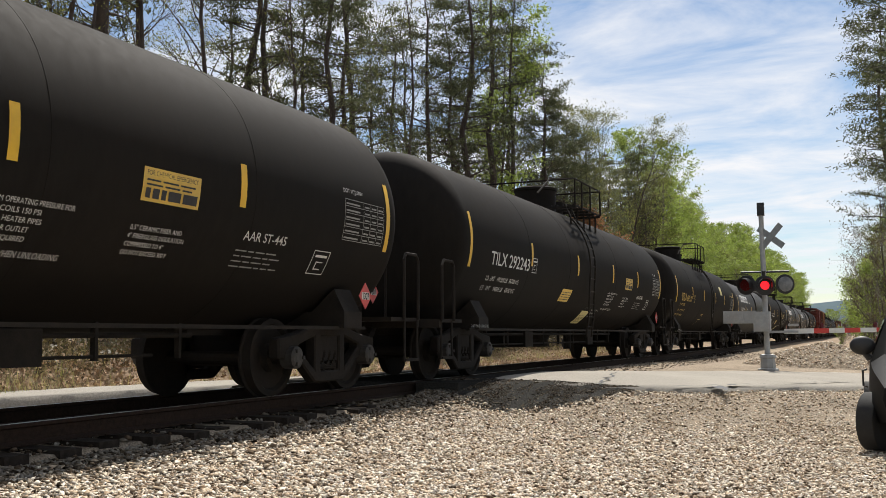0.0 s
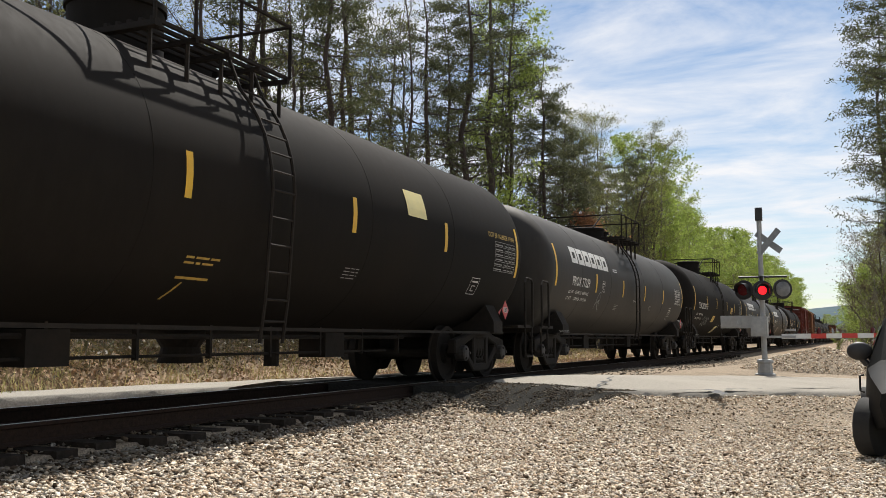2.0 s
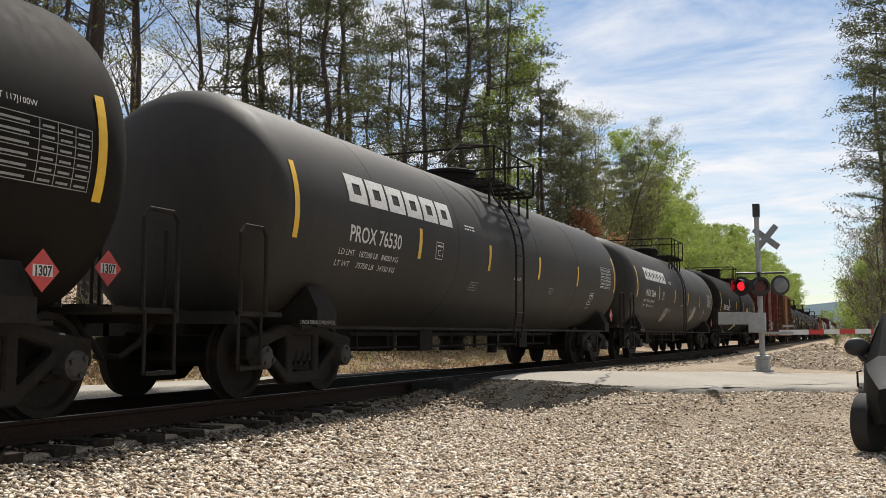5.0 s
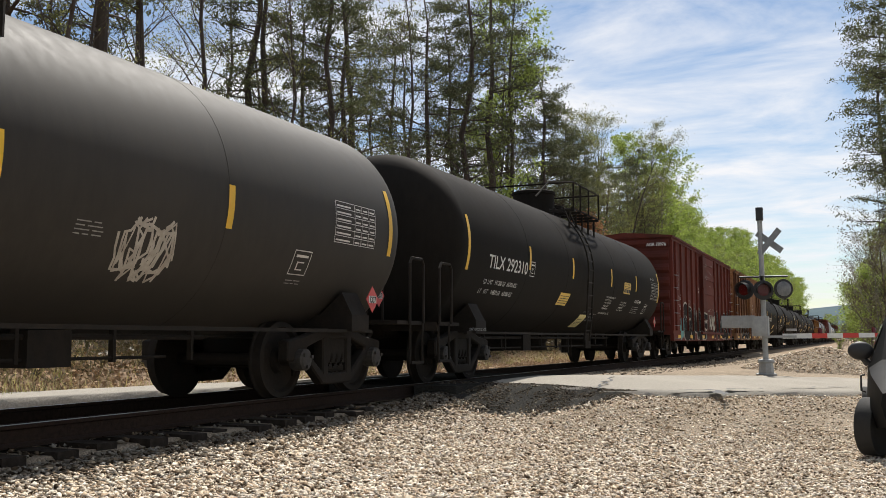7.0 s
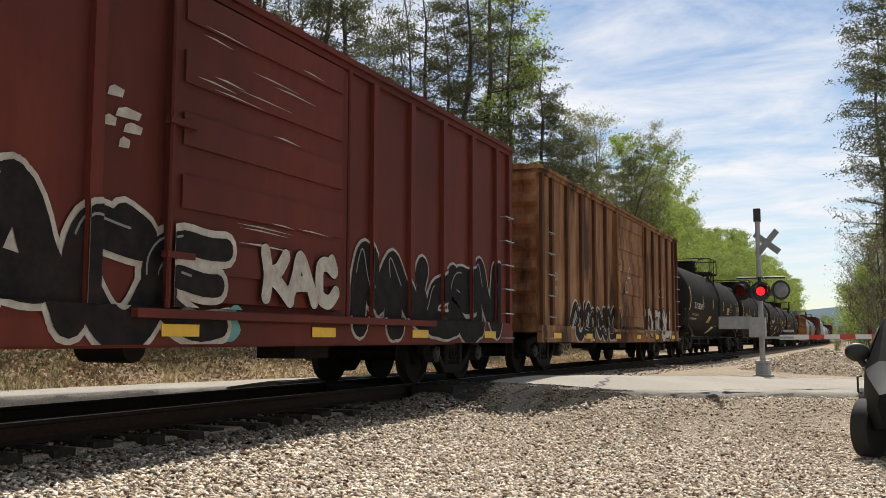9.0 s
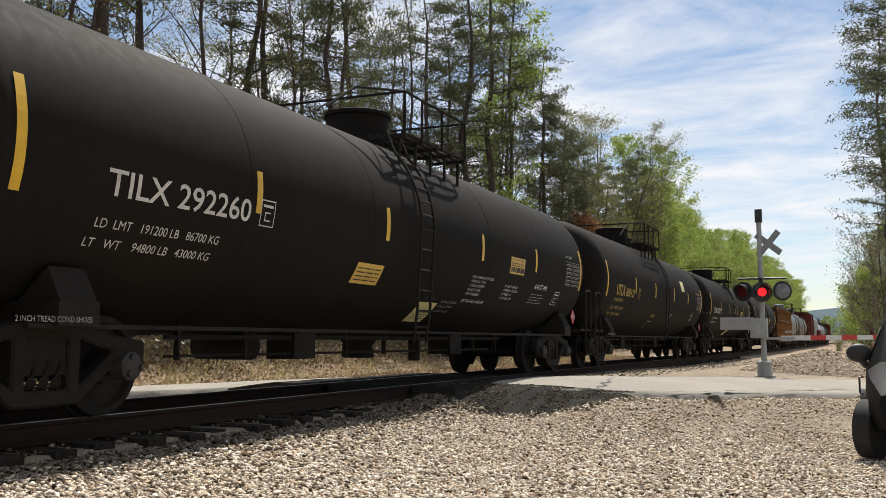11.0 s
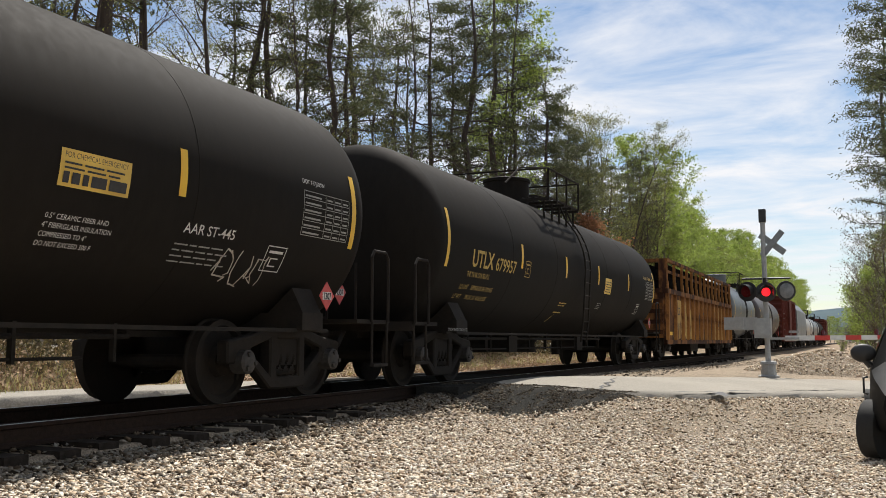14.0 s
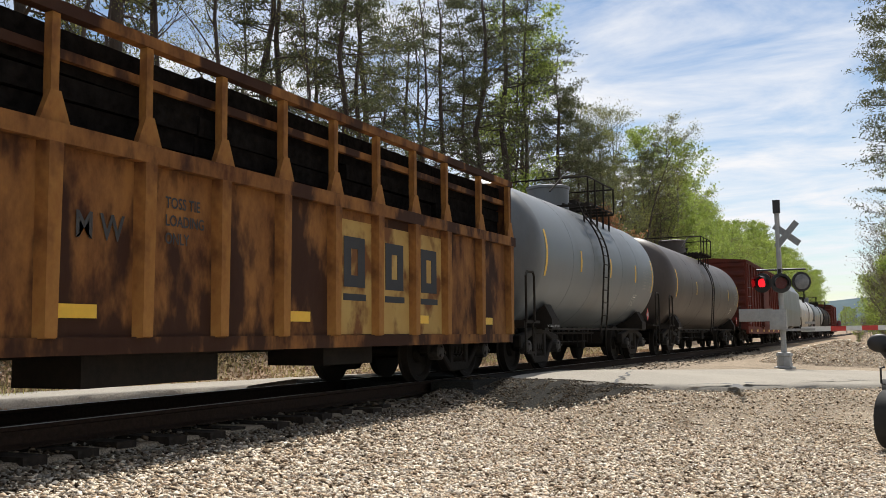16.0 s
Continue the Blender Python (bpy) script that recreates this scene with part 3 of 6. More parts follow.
def truck(car, y):
    bm = bmesh.new()
    box(bm, -1.05, 1.05, -0.22, 0.22, 0.40, 0.72)
    box(bm, -0.3, 0.3, -0.3, 0.3, 0.70, 0.86)
    for k in (-0.55, 0.55):
        tube(bm, [(-0.8, k, 0.40), (0.8, k, 0.40)], 0.06, 8)
        for s in (1, -1):
            box(bm, s * 0.74 - 0.06, s * 0.74 + 0.06, k - 0.05, k + 0.05, 0.25, 0.62)
    tk = part("truck", bm, GEAR, car, "cast steel truck, grimy black", bevel=0.015, at=pose(0, y, 0))
    for s in (1, -1):
        bm = bmesh.new()
        # one casting with two side windows and the spring opening
        at = ((-1.15, 0.68, 0.60, 0.50, 0.44), (-0.72, 0.74, 0.60, 0.56, 0.43), (-0.36, 0.83, 0.70, 0.30, 0.15), (-0.22, 0.83, 0.70, 0.28, 0.14), (0.22, 0.83, 0.70, 0.28, 0.14), (0.36, 0.83, 0.70, 0.30, 0.15), (0.72, 0.74, 0.60, 0.56, 0.43), (1.15, 0.68, 0.60, 0.50, 0.44))
        lines = [[bm.verts.new((s * 0.93, y0, z)) for z in hs] for y0, *hs in at]
        for i, (p, q) in enumerate(zip(lines, lines[1:])):
            for j in range(3):
                if j != 1 or i in (0, 2, 4, 6):
                    bm.faces.new((p[j], p[j + 1], q[j + 1], q[j]) if s > 0 else (p[j], q[j], q[j + 1], p[j + 1]))
        hull = bmesh.ops.extrude_face_region(bm, geom=bm.faces[:])
        bmesh.ops.translate(bm, vec=(s * 0.15, 0, 0), verts=[v for v in hull["geom"] if isinstance(v, bmesh.types.BMVert)])
        bmesh.ops.recalc_face_normals(bm, faces=bm.faces[:])
        part("sideframe", bm, GEAR, tk, "cast steel side frame", bevel=0.02)
        bm = bmesh.new()
        for k in (-0.13, 0.0, 0.13):
            tube(bm, [(s * 1.02 + 0.045 * math.cos(2.2 * j), k + 0.045 * math.sin(2.2 * j), 0.28 + 0.0085 * j) for j in range(30)], 0.014, 5)
        part("spring", bm, GEAR, tk, "coil springs")
    for k in (-0.889, 0.889):
        CAR.setdefault(car, []).append(wheelset(tk, k))
    return tk


def coupler(car, y, sgn):
    bm = bmesh.new()
    box(bm, -0.09, 0.09, y - 0.1 if sgn < 0 else y - 0.9, y + 0.9 if sgn < 0 else y + 0.1, 0.74, 0.96)
    box(bm, -0.16, 0.16, y - 0.16, y + 0.16, 0.70, 1.02)
    tube(bm, [(0.28, y - sgn * 0.5, 0.92), (0.30, y - sgn * 0.2, 0.62), (0.22, y, 0.48), (0.10, y + sgn * 0.05, 0.5)], 0.035, 6)
    part("coupler", bm, GEAR, car, "knuckle coupler with air hose", bevel=0.02)


def on_tank(bm, y, z, r=TR, lift=0.006, cuts=0.12, tz=TZ):
    """Wraps flat lettering (x along the car, y up) on the tank's near side with its corner at y, height z."""
    lo, hi = min(v.co.y for v in bm.verts), max(v.co.y for v in bm.verts)
    k = lo + cuts
    while k < hi:
        bmesh.ops.bisect_plane(bm, geom=bm.verts[:] + bm.edges[:] + bm.faces[:], plane_co=(0, k, 0), plane_no=(0, 1, 0))
        k += cuts
    a0 = math.asin(max(-0.99, min(0.99, (z - tz) / r)))
    for v in bm.verts:
        u, w = v.co.x, v.co.y
        a = a0 + w / r
        v.co = Vector(((r + lift) * math.cos(a), y + u, tz + (r + lift) * math.sin(a)))
    return bm


def flat(w, h):
    bm = bmesh.new()
    bm.faces.new([bm.verts.new(c) for c in ((0, 0, 0), (w, 0, 0), (w, h, 0), (0, h, 0))])
    return bm


def bars_bm(w, h, rows, fill=0.55, seed=0):
    """Lines of small writing too fine to read, as plain bars."""
    bm = bmesh.new()
    rng = random.Random(seed)
    step = h / rows
    for i in range(rows):
        x = 0
        y = h - (i + 1) * step
        while x < w * (0.75 + 0.25 * rng.random()):
            ww = min(rng.uniform(0.06, 0.22), w - x)
            bm.faces.new([bm.verts.new(c) for c in ((x, y, 0), (x + ww, y, 0), (x + ww, y + step * fill, 0), (x, y + step * fill, 0))])
            x += ww + 0.03
    return bm


def decal(name, bm, mat, car, y, z, label="", r=None, lift=0.006):
    """Paint or a sign on the near side of a tank, whose radius and axis the car keeps."""
    r0, tz = GIRTH.get(car, (TR, TZ))
    return part(name, on_tank(bm, y, z, r or r0, lift, 0.12, tz), mat, car, label)


def grid_table(w, h):
    bm = bmesh.new()
    t = 0.008
    for i in range(7):
        y = h * i / 6
        bm.faces.new([bm.verts.new(c) for c in ((0, y, 0), (w, y, 0), (w, y + t, 0), (0, y + t, 0))])
    for x in (0, w * 0.46, w * 0.64, w * 0.82, w - t):
        bm.faces.new([bm.verts.new(c) for c in ((x, 0, 0.0), (x + t, 0, 0), (x + t, h, 0), (x, h, 0))])
    for i in range(6):
        y = h * i / 6 + h * 0.05
        for x, ww in ((0.03, 0.34), (0.49, 0.12), (0.67, 0.12), (0.85, 0.12)):
            bm.faces.new([bm.verts.new(c) for c in ((x * w, y, 0), ((x + ww) * w, y, 0), ((x + ww) * w, y + h * 0.04, 0), (x * w, y + h * 0.04, 0))])
    return bm


def placard(car, y, z, x):
    """A red hazard diamond on a flat holder."""
    m = pose(x, y, z)
    bm = bmesh.new()
    box(bm, -0.004, 0.004, -0.118, 0.118, -0.118, 0.118, m @ pose(0, 0, 0, 45))
    p = part("placard", bm, REDP, car, "red diamond hazard placard")
    bm = bmesh.new()
    box(bm, 0.0045, 0.007, -0.098, 0.098, -0.045, 0.045, m)
    part("placard_panel", bm, WHITE, p)
    bm = glyphs("1307", 0.11, 0.8, 0.004)
    w = max(v.co.x for v in bm.verts)
    for v in bm.verts:
        v.co = m @ Vector((0.009, v.co.x - w / 2, v.co.y - 0.04))
    part("placard_number", bm, BLACK, p)


def tank_car(kind, half=7.78, r=TR, paint=None, TZ=TZ, marks=None):
    """kind: white_marked, yellow_marked, dusty or plain. Origin at the middle of the car, at the rail tops."""
    car = thing("tank_car", "", "tank car")
    GIRTH[car] = (r, TZ)
    paint = paint or (TANK_DUSTY if kind == "dusty" else TANK)
    bm = bmesh.new()
    head = [(half + 0.12 + 0.58 * math.sin(a), r * math.cos(a) ** 0.55 if a < 1.55 else 0.01) for a in np.linspace(0.12, math.pi / 2, 10)]
    seams = []
    for s in ((-5.6, -2.87, 1.2, 4.1) if kind == "dusty" else (-half * 0.62, -half * 0.27, half * 0.27, half * 0.62)):
        seams += [(s - 0.012, r), (s - 0.011, r + 0.0025), (s + 0.011, r + 0.0025), (s + 0.012, r)]
    prof = [(-a, b) for a, b in head[::-1]] + [(-half - 0.12, r)] + seams + [(half + 0.12, r)] + head
    lathe(bm, prof, "Y", 64)
    part("tank", bm, paint, car, "", smooth=True, at=pose(0, 0, TZ))
    # stub sills and bolsters
    for s in (1, -1):
        bm = bmesh.new()
        box(bm, -0.35, 0.35, s * (half - 2.6), s * (half + 0.75), 0.72, 1.0)
        box(bm, -1.40, 1.40, s * (half - 0.75) - 0.22, s * (half - 0.75) + 0.22, 0.80, 1.0)
        for q in (1, -1):
            v = [bm.verts.new(c) for c in ((q * 1.40, s * (half - 0.95), 0.98), (q * 1.40, s * (half - 0.55), 0.98), (q * 1.24, s * (half - 0.55), 1.28), (q * 1.24, s * (half - 0.95), 1.28),
                                           (q * 0.9, s * (half - 0.95), 0.98), (q * 0.9, s * (half - 0.55), 0.98))]
            bm.faces.new((v[0], v[1], v[2], v[3]))
            bm.faces.new((v[0], v[3], v[4]))
            bm.faces.new((v[1], v[5], v[2]))
        part("end_sill", bm, GEAR, car, bevel=0.01)
        # end platform with hand rails
        bm = bmesh.new()
        box(bm, -1.42, 1.42, s * (half + 0.25), s * (half + 1.10), 0.90, 0.95)
        box(bm, -1.42, 1.42, s * (half + 1.05), s * (half + 1.11), 0.82, 0.95)
        for q in (1, -1):
            box(bm, q * 1.42 - 0.03, q * 1.42 + 0.03, s * (half + 0.65), s * (half + 1.05), 0.35, 0.39)
            for k in (0.65, 1.05):
                tube(bm, [(q * 1.42, s * (half + k), 0.36), (q * 1.42, s * (half + k), 0.92)], 0.018, 6)
        plat = part("end_platform", bm, GEAR, car)
        for q in (1, -1):
            bm = bmesh.new()
            tube(bm, [(q * 1.44, s * (half + 0.60), 0.92), (q * 1.44, s * (half + 0.60), 1.75), (q * 1.44, s * (half + 0.66), 1.83), (q * 1.44, s * (half + 0.98), 1.83), (q * 1.44, s * (half + 1.05), 1.75), (q * 1.44, s * (half + 1.05), 0.92)], 0.022, 6)
            part("hand_rail", bm, GEAR, plat, "black bent tubular hand rail", smooth=True)
            bm = bmesh.new()
            tube(bm, [(q * 0.5, s * (half + 1.07), 0.92), (q * 0.5, s * (half + 1.07), 1.8)], 0.02, 6)
            part("rail_post", bm, GEAR, plat, smooth=True)
        coupler(car, s * (half + 1.42), s)
    # side running line, piping and bottom outlet under the tank
    bm = bmesh.new()
    for q in (1, -1):
        box(bm, q * 1.30 - 0.03, q * 1.30 + 0.03, -half + 0.3, half - 0.3, 0.78, 0.82)
    part("side_pipe", bm, GEAR, car)
    bm = bmesh.new()
    tube(bm, [(0.55, -half + 2.8, 0.72), (0.55, half - 2.8, 0.72)], 0.03, 6)
    tube(bm, [(0.55, -half + 2.8, 0.52), (0.55, half - 3.4, 0.52)], 0.018, 6)
    for i in range(9):
        y = -half + 3.0 + i * (2 * half - 6.0) / 8
        box(bm, 0.52, 0.58, y - 0.02, y + 0.02, 0.48, 0.85)
    for y in (-2.6, 2.4):
        box(bm, 0.2, 0.62, y, y + 0.5, 0.45, 0.78)
    tube(bm, [(0.3, 1.6, 0.8), (0.3, 1.6, 0.35)], 0.10, 10)
    tube(bm, [(-0.4, -3.2, 0.62), (0.4, -3.2, 0.62)], 0.17, 12)
    part("brake_rigging", bm, GEAR, car, bevel=0.0)
    bm = bmesh.new()
    lathe(bm, [(0.42, 0.26), (0.60, 0.22), (0.78, 0.34)], "Z", 20)
    part("bottom_outlet", bm, GEAR, car, at=pose(0, 0.2, 0))
    # top works
    dy = -1.0 if kind == "yellow_marked" else 0.1
    bm = bmesh.new()
    dh = 0.20 if kind == "dusty" else 0.42
    lathe(bm, [(TZ + r - 0.12, 0.50), (TZ + r + dh, 0.50), (TZ + r + dh + 0.01, 0.53), (TZ + r + dh + 0.07, 0.53), (TZ + r + dh + 0.09, 0.48)], "Z", 28)
    part("dome", bm, paint if paint is not TANK_DUSTY else TANK, car, "round valve housing on top", smooth=True, at=pose(0, dy, 0))
    bm = bmesh.new()
    lathe(bm, [(TZ + r - 0.1, 0.33), (TZ + r + 0.22, 0.33), (TZ + r + 0.23, 0.37), (TZ + r + 0.30, 0.37)], "Z", 22)
    part("manway", bm, TANK, car, "bolted manway cover", smooth=True, at=pose(0, dy + 1.2, 0))
    pz = TZ + r - 0.06
    bm = bmesh.new()
    box(bm, -1.24, 1.24, dy - 0.82, dy - 0.77, pz - 0.06, pz - 0.002)
    plat = part("top_platform", bm, GEAR, car, "black steel walkway frame")
    for q in (1, -1):
        for k in range(5):
            bm = bmesh.new()
            box(bm, q * 0.9 - 0.32, q * 0.9 + 0.32, dy - 0.75 + k * 0.55, dy - 0.70 + k * 0.55, pz - 0.05, pz)
            tube(bm, [(q * 1.1, dy - 0.725 + k * 0.55, pz - 0.01), (q * 1.1, dy - 0.725 + k * 0.55, TZ + math.sqrt(r * r - 1.21) - 0.02)], 0.025, 5)
            part("bracket", bm, GEAR, plat)
    if "slat" not in SHARED:
        bm = bmesh.new()
        box(bm, -0.022, 0.022, -0.8, 1.5, 0, 0.035)
        SHARED["slat"] = mesh_of("grating_slat", bm, GEAR)
    for q in (1, -1):
        for k in range(5):
            piece("grating_slat", SHARED["slat"], plat, pose(q * (0.62 + 0.14 * k), dy, pz + 0.002))
    bm = bmesh.new()
    for q in (1, -1):
        x = q * 1.22
        tube(bm, [(x, dy - 0.8, pz), (x, dy - 0.8, pz + 0.62), (x, dy + 1.5, pz + 0.62), (x, dy + 1.5, pz)], 0.022, 6)
        for k in (0.6, 1.35):
            tube(bm, [(x, dy - 0.8 + k, pz), (x, dy - 0.8 + k, pz + 0.62)], 0.02, 6)
    for y in (dy - 0.8, dy + 1.5):
        tube(bm, [(-1.22, y, pz + 0.62), (1.22, y, pz + 0.62)], 0.02, 6)
    tube(bm, [(1.22, dy - 0.8, pz + 0.62), (0.9, dy - 1.7, pz + 0.5), (0.8, dy - 2.3, pz + 0.10)], 0.02, 6)
    part("platform_rail", bm, GEAR, plat, "black tubular safety rail", smooth=True)
    # ladder down the near and far side
    ly = {"yellow_marked": -0.2, "dusty": -0.75 if r > 1.52 else -0.3}.get(kind, -0.75)
    for q in (1, -1):
        bm = bmesh.new()
        arc = [(q * (r + 0.13) * math.cos(a), TZ + (r + 0.13) * math.sin(a)) for a in np.linspace(0.75, 0.0, 7)]
        path = [(q * 1.05, pz), *arc, (q * 1.56, 1.1), (q * 1.5, 0.65)]
        for k in (-0.21, 0.21):
            tube(bm, [(x, ly + k, z) for x, z in path], 0.02, 6)
        for (xa, za), (xb, zb) in zip(path, path[1:]):
            nn = max(1, round(math.hypot(xb - xa, zb - za) / 0.3))
            for i in range(nn):
                t = i / nn
                p = (xa + (xb - xa) * t, za + (zb - za) * t)
                tube(bm, [(p[0], ly - 0.21, p[1]), (p[0], ly + 0.21, p[1])], 0.013, 5)
        part("ladder", bm, GEAR, car, "black steel ladder over the tank side", smooth=True)
    # reflective stripes on the near side
    marks = marks or {"white_marked": (3.08, 6.04, 9.52, 12.37), "yellow_marked": (3.33, 6.06, 9.06, 12.07), "dusty": (3.37, 6.26, 9.10, 11.98)}.get(kind, (3.9, 8.0, 12.2))
    for i, (y, z0, h) in enumerate([(-half, 1.80, 0.90), (half, 1.80, 0.90)] + [(-half + k * half / 7.78, 1.80 if kind == "dusty" else 2.0, 0.44) for k in marks]):
        decal("reflective_stripe", flat(0.10, h), YEL, car, y - 0.05, z0, "yellow reflective stripe", r)
    placard(car, half - 0.55, 1.20, 1.46)
    placard(car, half + 0.80, 1.32, 0.85)
    bm = glyphs("2 INCH TREAD COND SHOES", 0.065, 0.9)
    for v in bm.verts:
        v.co = Vector((1.462, -half + 0.05 + v.co.x, 0.83 + v.co.y))
    part("sill_lettering", bm, FINEW, car)
    truck(car, -half + 0.75)
    truck(car, half - 0.75)
    decal("test_table", grid_table(1.02, 0.50), WHITE if kind == "dusty" else FINEW, car, half - (1.46 if kind == "dusty" else 1.14), 1.86, "white stencilled test data table", r)
    decal("stencil_box", plate_box(0.36, 0.30), WHITE, car, {"dusty": 5.42, "yellow_marked": 5.73, "white_marked": 6.12}.get(kind, half - 1.9), 1.43, r=r)
    return car


def letter(car, text, cap, y0, y1, z, mat, bold=0.0, r=None, name="lettering"):
    """Lettering on the near side from y0 to y1, its capitals cap high, standing on height z."""
    bm = glyphs(text, cap / 0.70, 1.0, bold * cap)
    w = max(v.co.x for v in bm.verts)
    for v in bm.verts:
        v.co.x *= (y1 - y0) / w
    decal(name, bm, mat, car, y0, z, r=r)


def slanted(w, h, skew):
    """A panel whose lower edge is set back, as such notices hang."""
    bm = bmesh.new()
    bm.faces.new([bm.verts.new(c) for c in ((0, 0, 0), (w, 0, 0), (w + skew, h, 0), (skew, h, 0))])
    return bm


def plate_box(w, h, t=0.012):
    bm = bmesh.new()
    for x0, x1, y0, y1 in ((0, w, 0, t), (0, w, h - t, h), (0, t, t, h - t), (w - t, w, t, h - t), (w * 0.3, w * 0.7, h * 0.2, h * 0.25), (w * 0.3, w * 0.36, h * 0.25, h * 0.5), (w * 0.3, w * 0.7, h * 0.5, h * 0.55), (w * 0.15, w * 0.85, h * 0.72, h * 0.82)):
        bm.faces.new([bm.verts.new(c) for c in ((x0, y0, 0), (x1, y0, 0), (x1, y1, 0), (x0, y1, 0))])
    return bm


def dress_white_marked(car, number, load="191200 LB   86700 KG", empty="94800 LB   43000 KG"):
    letter(car, "TILX " + number, 0.225, -6.86, -4.83, 1.90, WHITE, 0.014, name="reporting_mark")
    letter(car, "LD  LMT   " + load, 0.085, -6.90, -5.23, 1.63, WHITE)
    letter(car, "LT   WT    " + empty, 0.085, -6.95, -5.28, 1.47, WHITE)
    decal("plate_mark", plate_box(0.26, 0.28), WHITE, car, -4.66, 1.88)
    decal("orange_panel", slanted(0.72, 0.29, 0.02), PLACARD_Y, car, -2.38, 1.42, "orange-yellow instruction panel")
    decal("panel_writing", bars_bm(0.62, 0.22, 4, 0.30, 3), BLACK, car, -2.33, 1.46, lift=0.012)
    decal("notice_panel", slanted(0.64, 0.44, -0.04), PLACARD_P, car, 0.05, 0.98, "pale yellow notice panel")
    decal("panel_writing", bars_bm(0.50, 0.24, 5, 0.30, 4), BLACK, car, 0.10, 1.03, lift=0.012)
    letter(car, "IMPORTANT", 0.055, 0.12, 0.52, 1.31, BLACK, 0.01)
    decal("emergency_panel", flat(0.78, 0.30), PLACARD_Y, car, 3.13, 1.89, "yellow emergency notice panel")
    letter(car, "FOR CHEMICAL EMERGENCY", 0.045, 3.17, 3.87, 2.12, BLACK)
    decal("panel_writing", bars_bm(0.70, 0.08, 2, 0.4, 5), BLACK, car, 3.17, 2.03, lift=0.012)
    decal("panel_writing", bars_bm(0.70, 0.10, 1, 0.9, 15), BLACK, car, 3.17, 1.92, lift=0.012)
    letter(car, "AAR ST-445", 0.10, 4.72, 5.50, 1.69, WHITE, 0.01)
    decal("small_writing", bars_bm(0.85, 0.24, 4, 0.25, 6), FINEW, car, 4.66, 1.42)
    for i, line in enumerate(('0.5" CERAMIC FIBER AND', '4" FIBERGLASS INSULATION', 'COMPRESSED TO 4"', "DO NOT EXCEED 300 F")):
        letter(car, line, 0.045, 3.10, 3.10 + 0.031 * len(line), 1.64 - 0.07 * i, WHITE)
    for i, line in enumerate(("MAXIMUM OPERATING PRESSURE FOR", "HEATER COILS 150 PSI", "EXTERIOR HEATER PIPES", "NO INLET OR OUTLET", "PIPE CAPS REQUIRED")):
        letter(car, line, 0.045, 1.48, 1.48 + 0.032 * len(line), 1.71 - 0.068 * i, WHITE)
    letter(car, "VENT TANK WHEN UNLOADING", 0.06, 1.47, 2.47, 1.32, WHITE)
    for i, line in enumerate(("REMOVE ALL RESIDUAL", "COMMODITY BEFORE", "CLOSING TANK CAR")):
        letter(car, line, 0.045, 0.74, 0.74 + 0.034 * len(line), 1.28 - 0.07 * i, FINEW)
    letter(car, "DOT 117J100W", 0.05, 6.62, 7.10, 2.44, WHITE)


def dress_yellow_marked(car, number, panel, load="189900 LB  86 100 KG", empty="95100 LB  43 600 KG"):
    letter(car, "UTLX", 0.27, -6.69, -5.72, 1.88, YSTEN, 0.03, name="reporting_mark")
    letter(car, number, 0.22, -5.62, -4.59, 1.88, YSTEN, 0.015, name="reporting_mark")
    letter(car, "THE TANK CAR PEOPLE", 0.085, -6.78, -5.80, 1.71, YSTEN)
    letter(car, "LD LMT    " + load, 0.085, -6.88, -5.44, 1.51, YSTEN)
    letter(car, "LT WT      " + empty, 0.085, -6.95, -5.52, 1.36, YSTEN)
    decal("plate_mark", plate_box(0.28, 0.30), YSTEN, car, -4.07, 1.86)
    decal("notice_panel", slanted(0.62, 0.38, -0.03), PLACARD_P if panel[1] > 2 else PLACARD_Y, car, panel[0], panel[1], "yellow notice panel")
    if panel[1] < 2:
        decal("panel_writing", bars_bm(0.52, 0.30, 5, 0.35, 33), BLACK, car, panel[0] + 0.04, panel[1] + 0.04, lift=0.012)
    decal("valve_writing", bars_bm(0.55, 0.12, 2, 0.4, 9), YSTEN, car, -1.35, 1.42)
    decal("small_writing", bars_bm(0.36, 0.18, 4, 0.28, 10), FINEW, car, 1.62, 1.45)
    bm = bmesh.new()
    for c in (((0, 0.28), (0.5, 0.28), (0.5, 0.31), (0, 0.31)), ((0, 0), (0.035, 0), (0.16, 0.24), (0.125, 0.24))):
        bm.faces.new([bm.verts.new((x, y, 0)) for x, y in c])
    decal("valve_mark", bm, YSTEN, car, -1.35, 1.08)
    letter(car, "DOT SP-16188/SR 11499", 0.085, 6.25, 7.52, 2.42, YSTEN, 0.01)


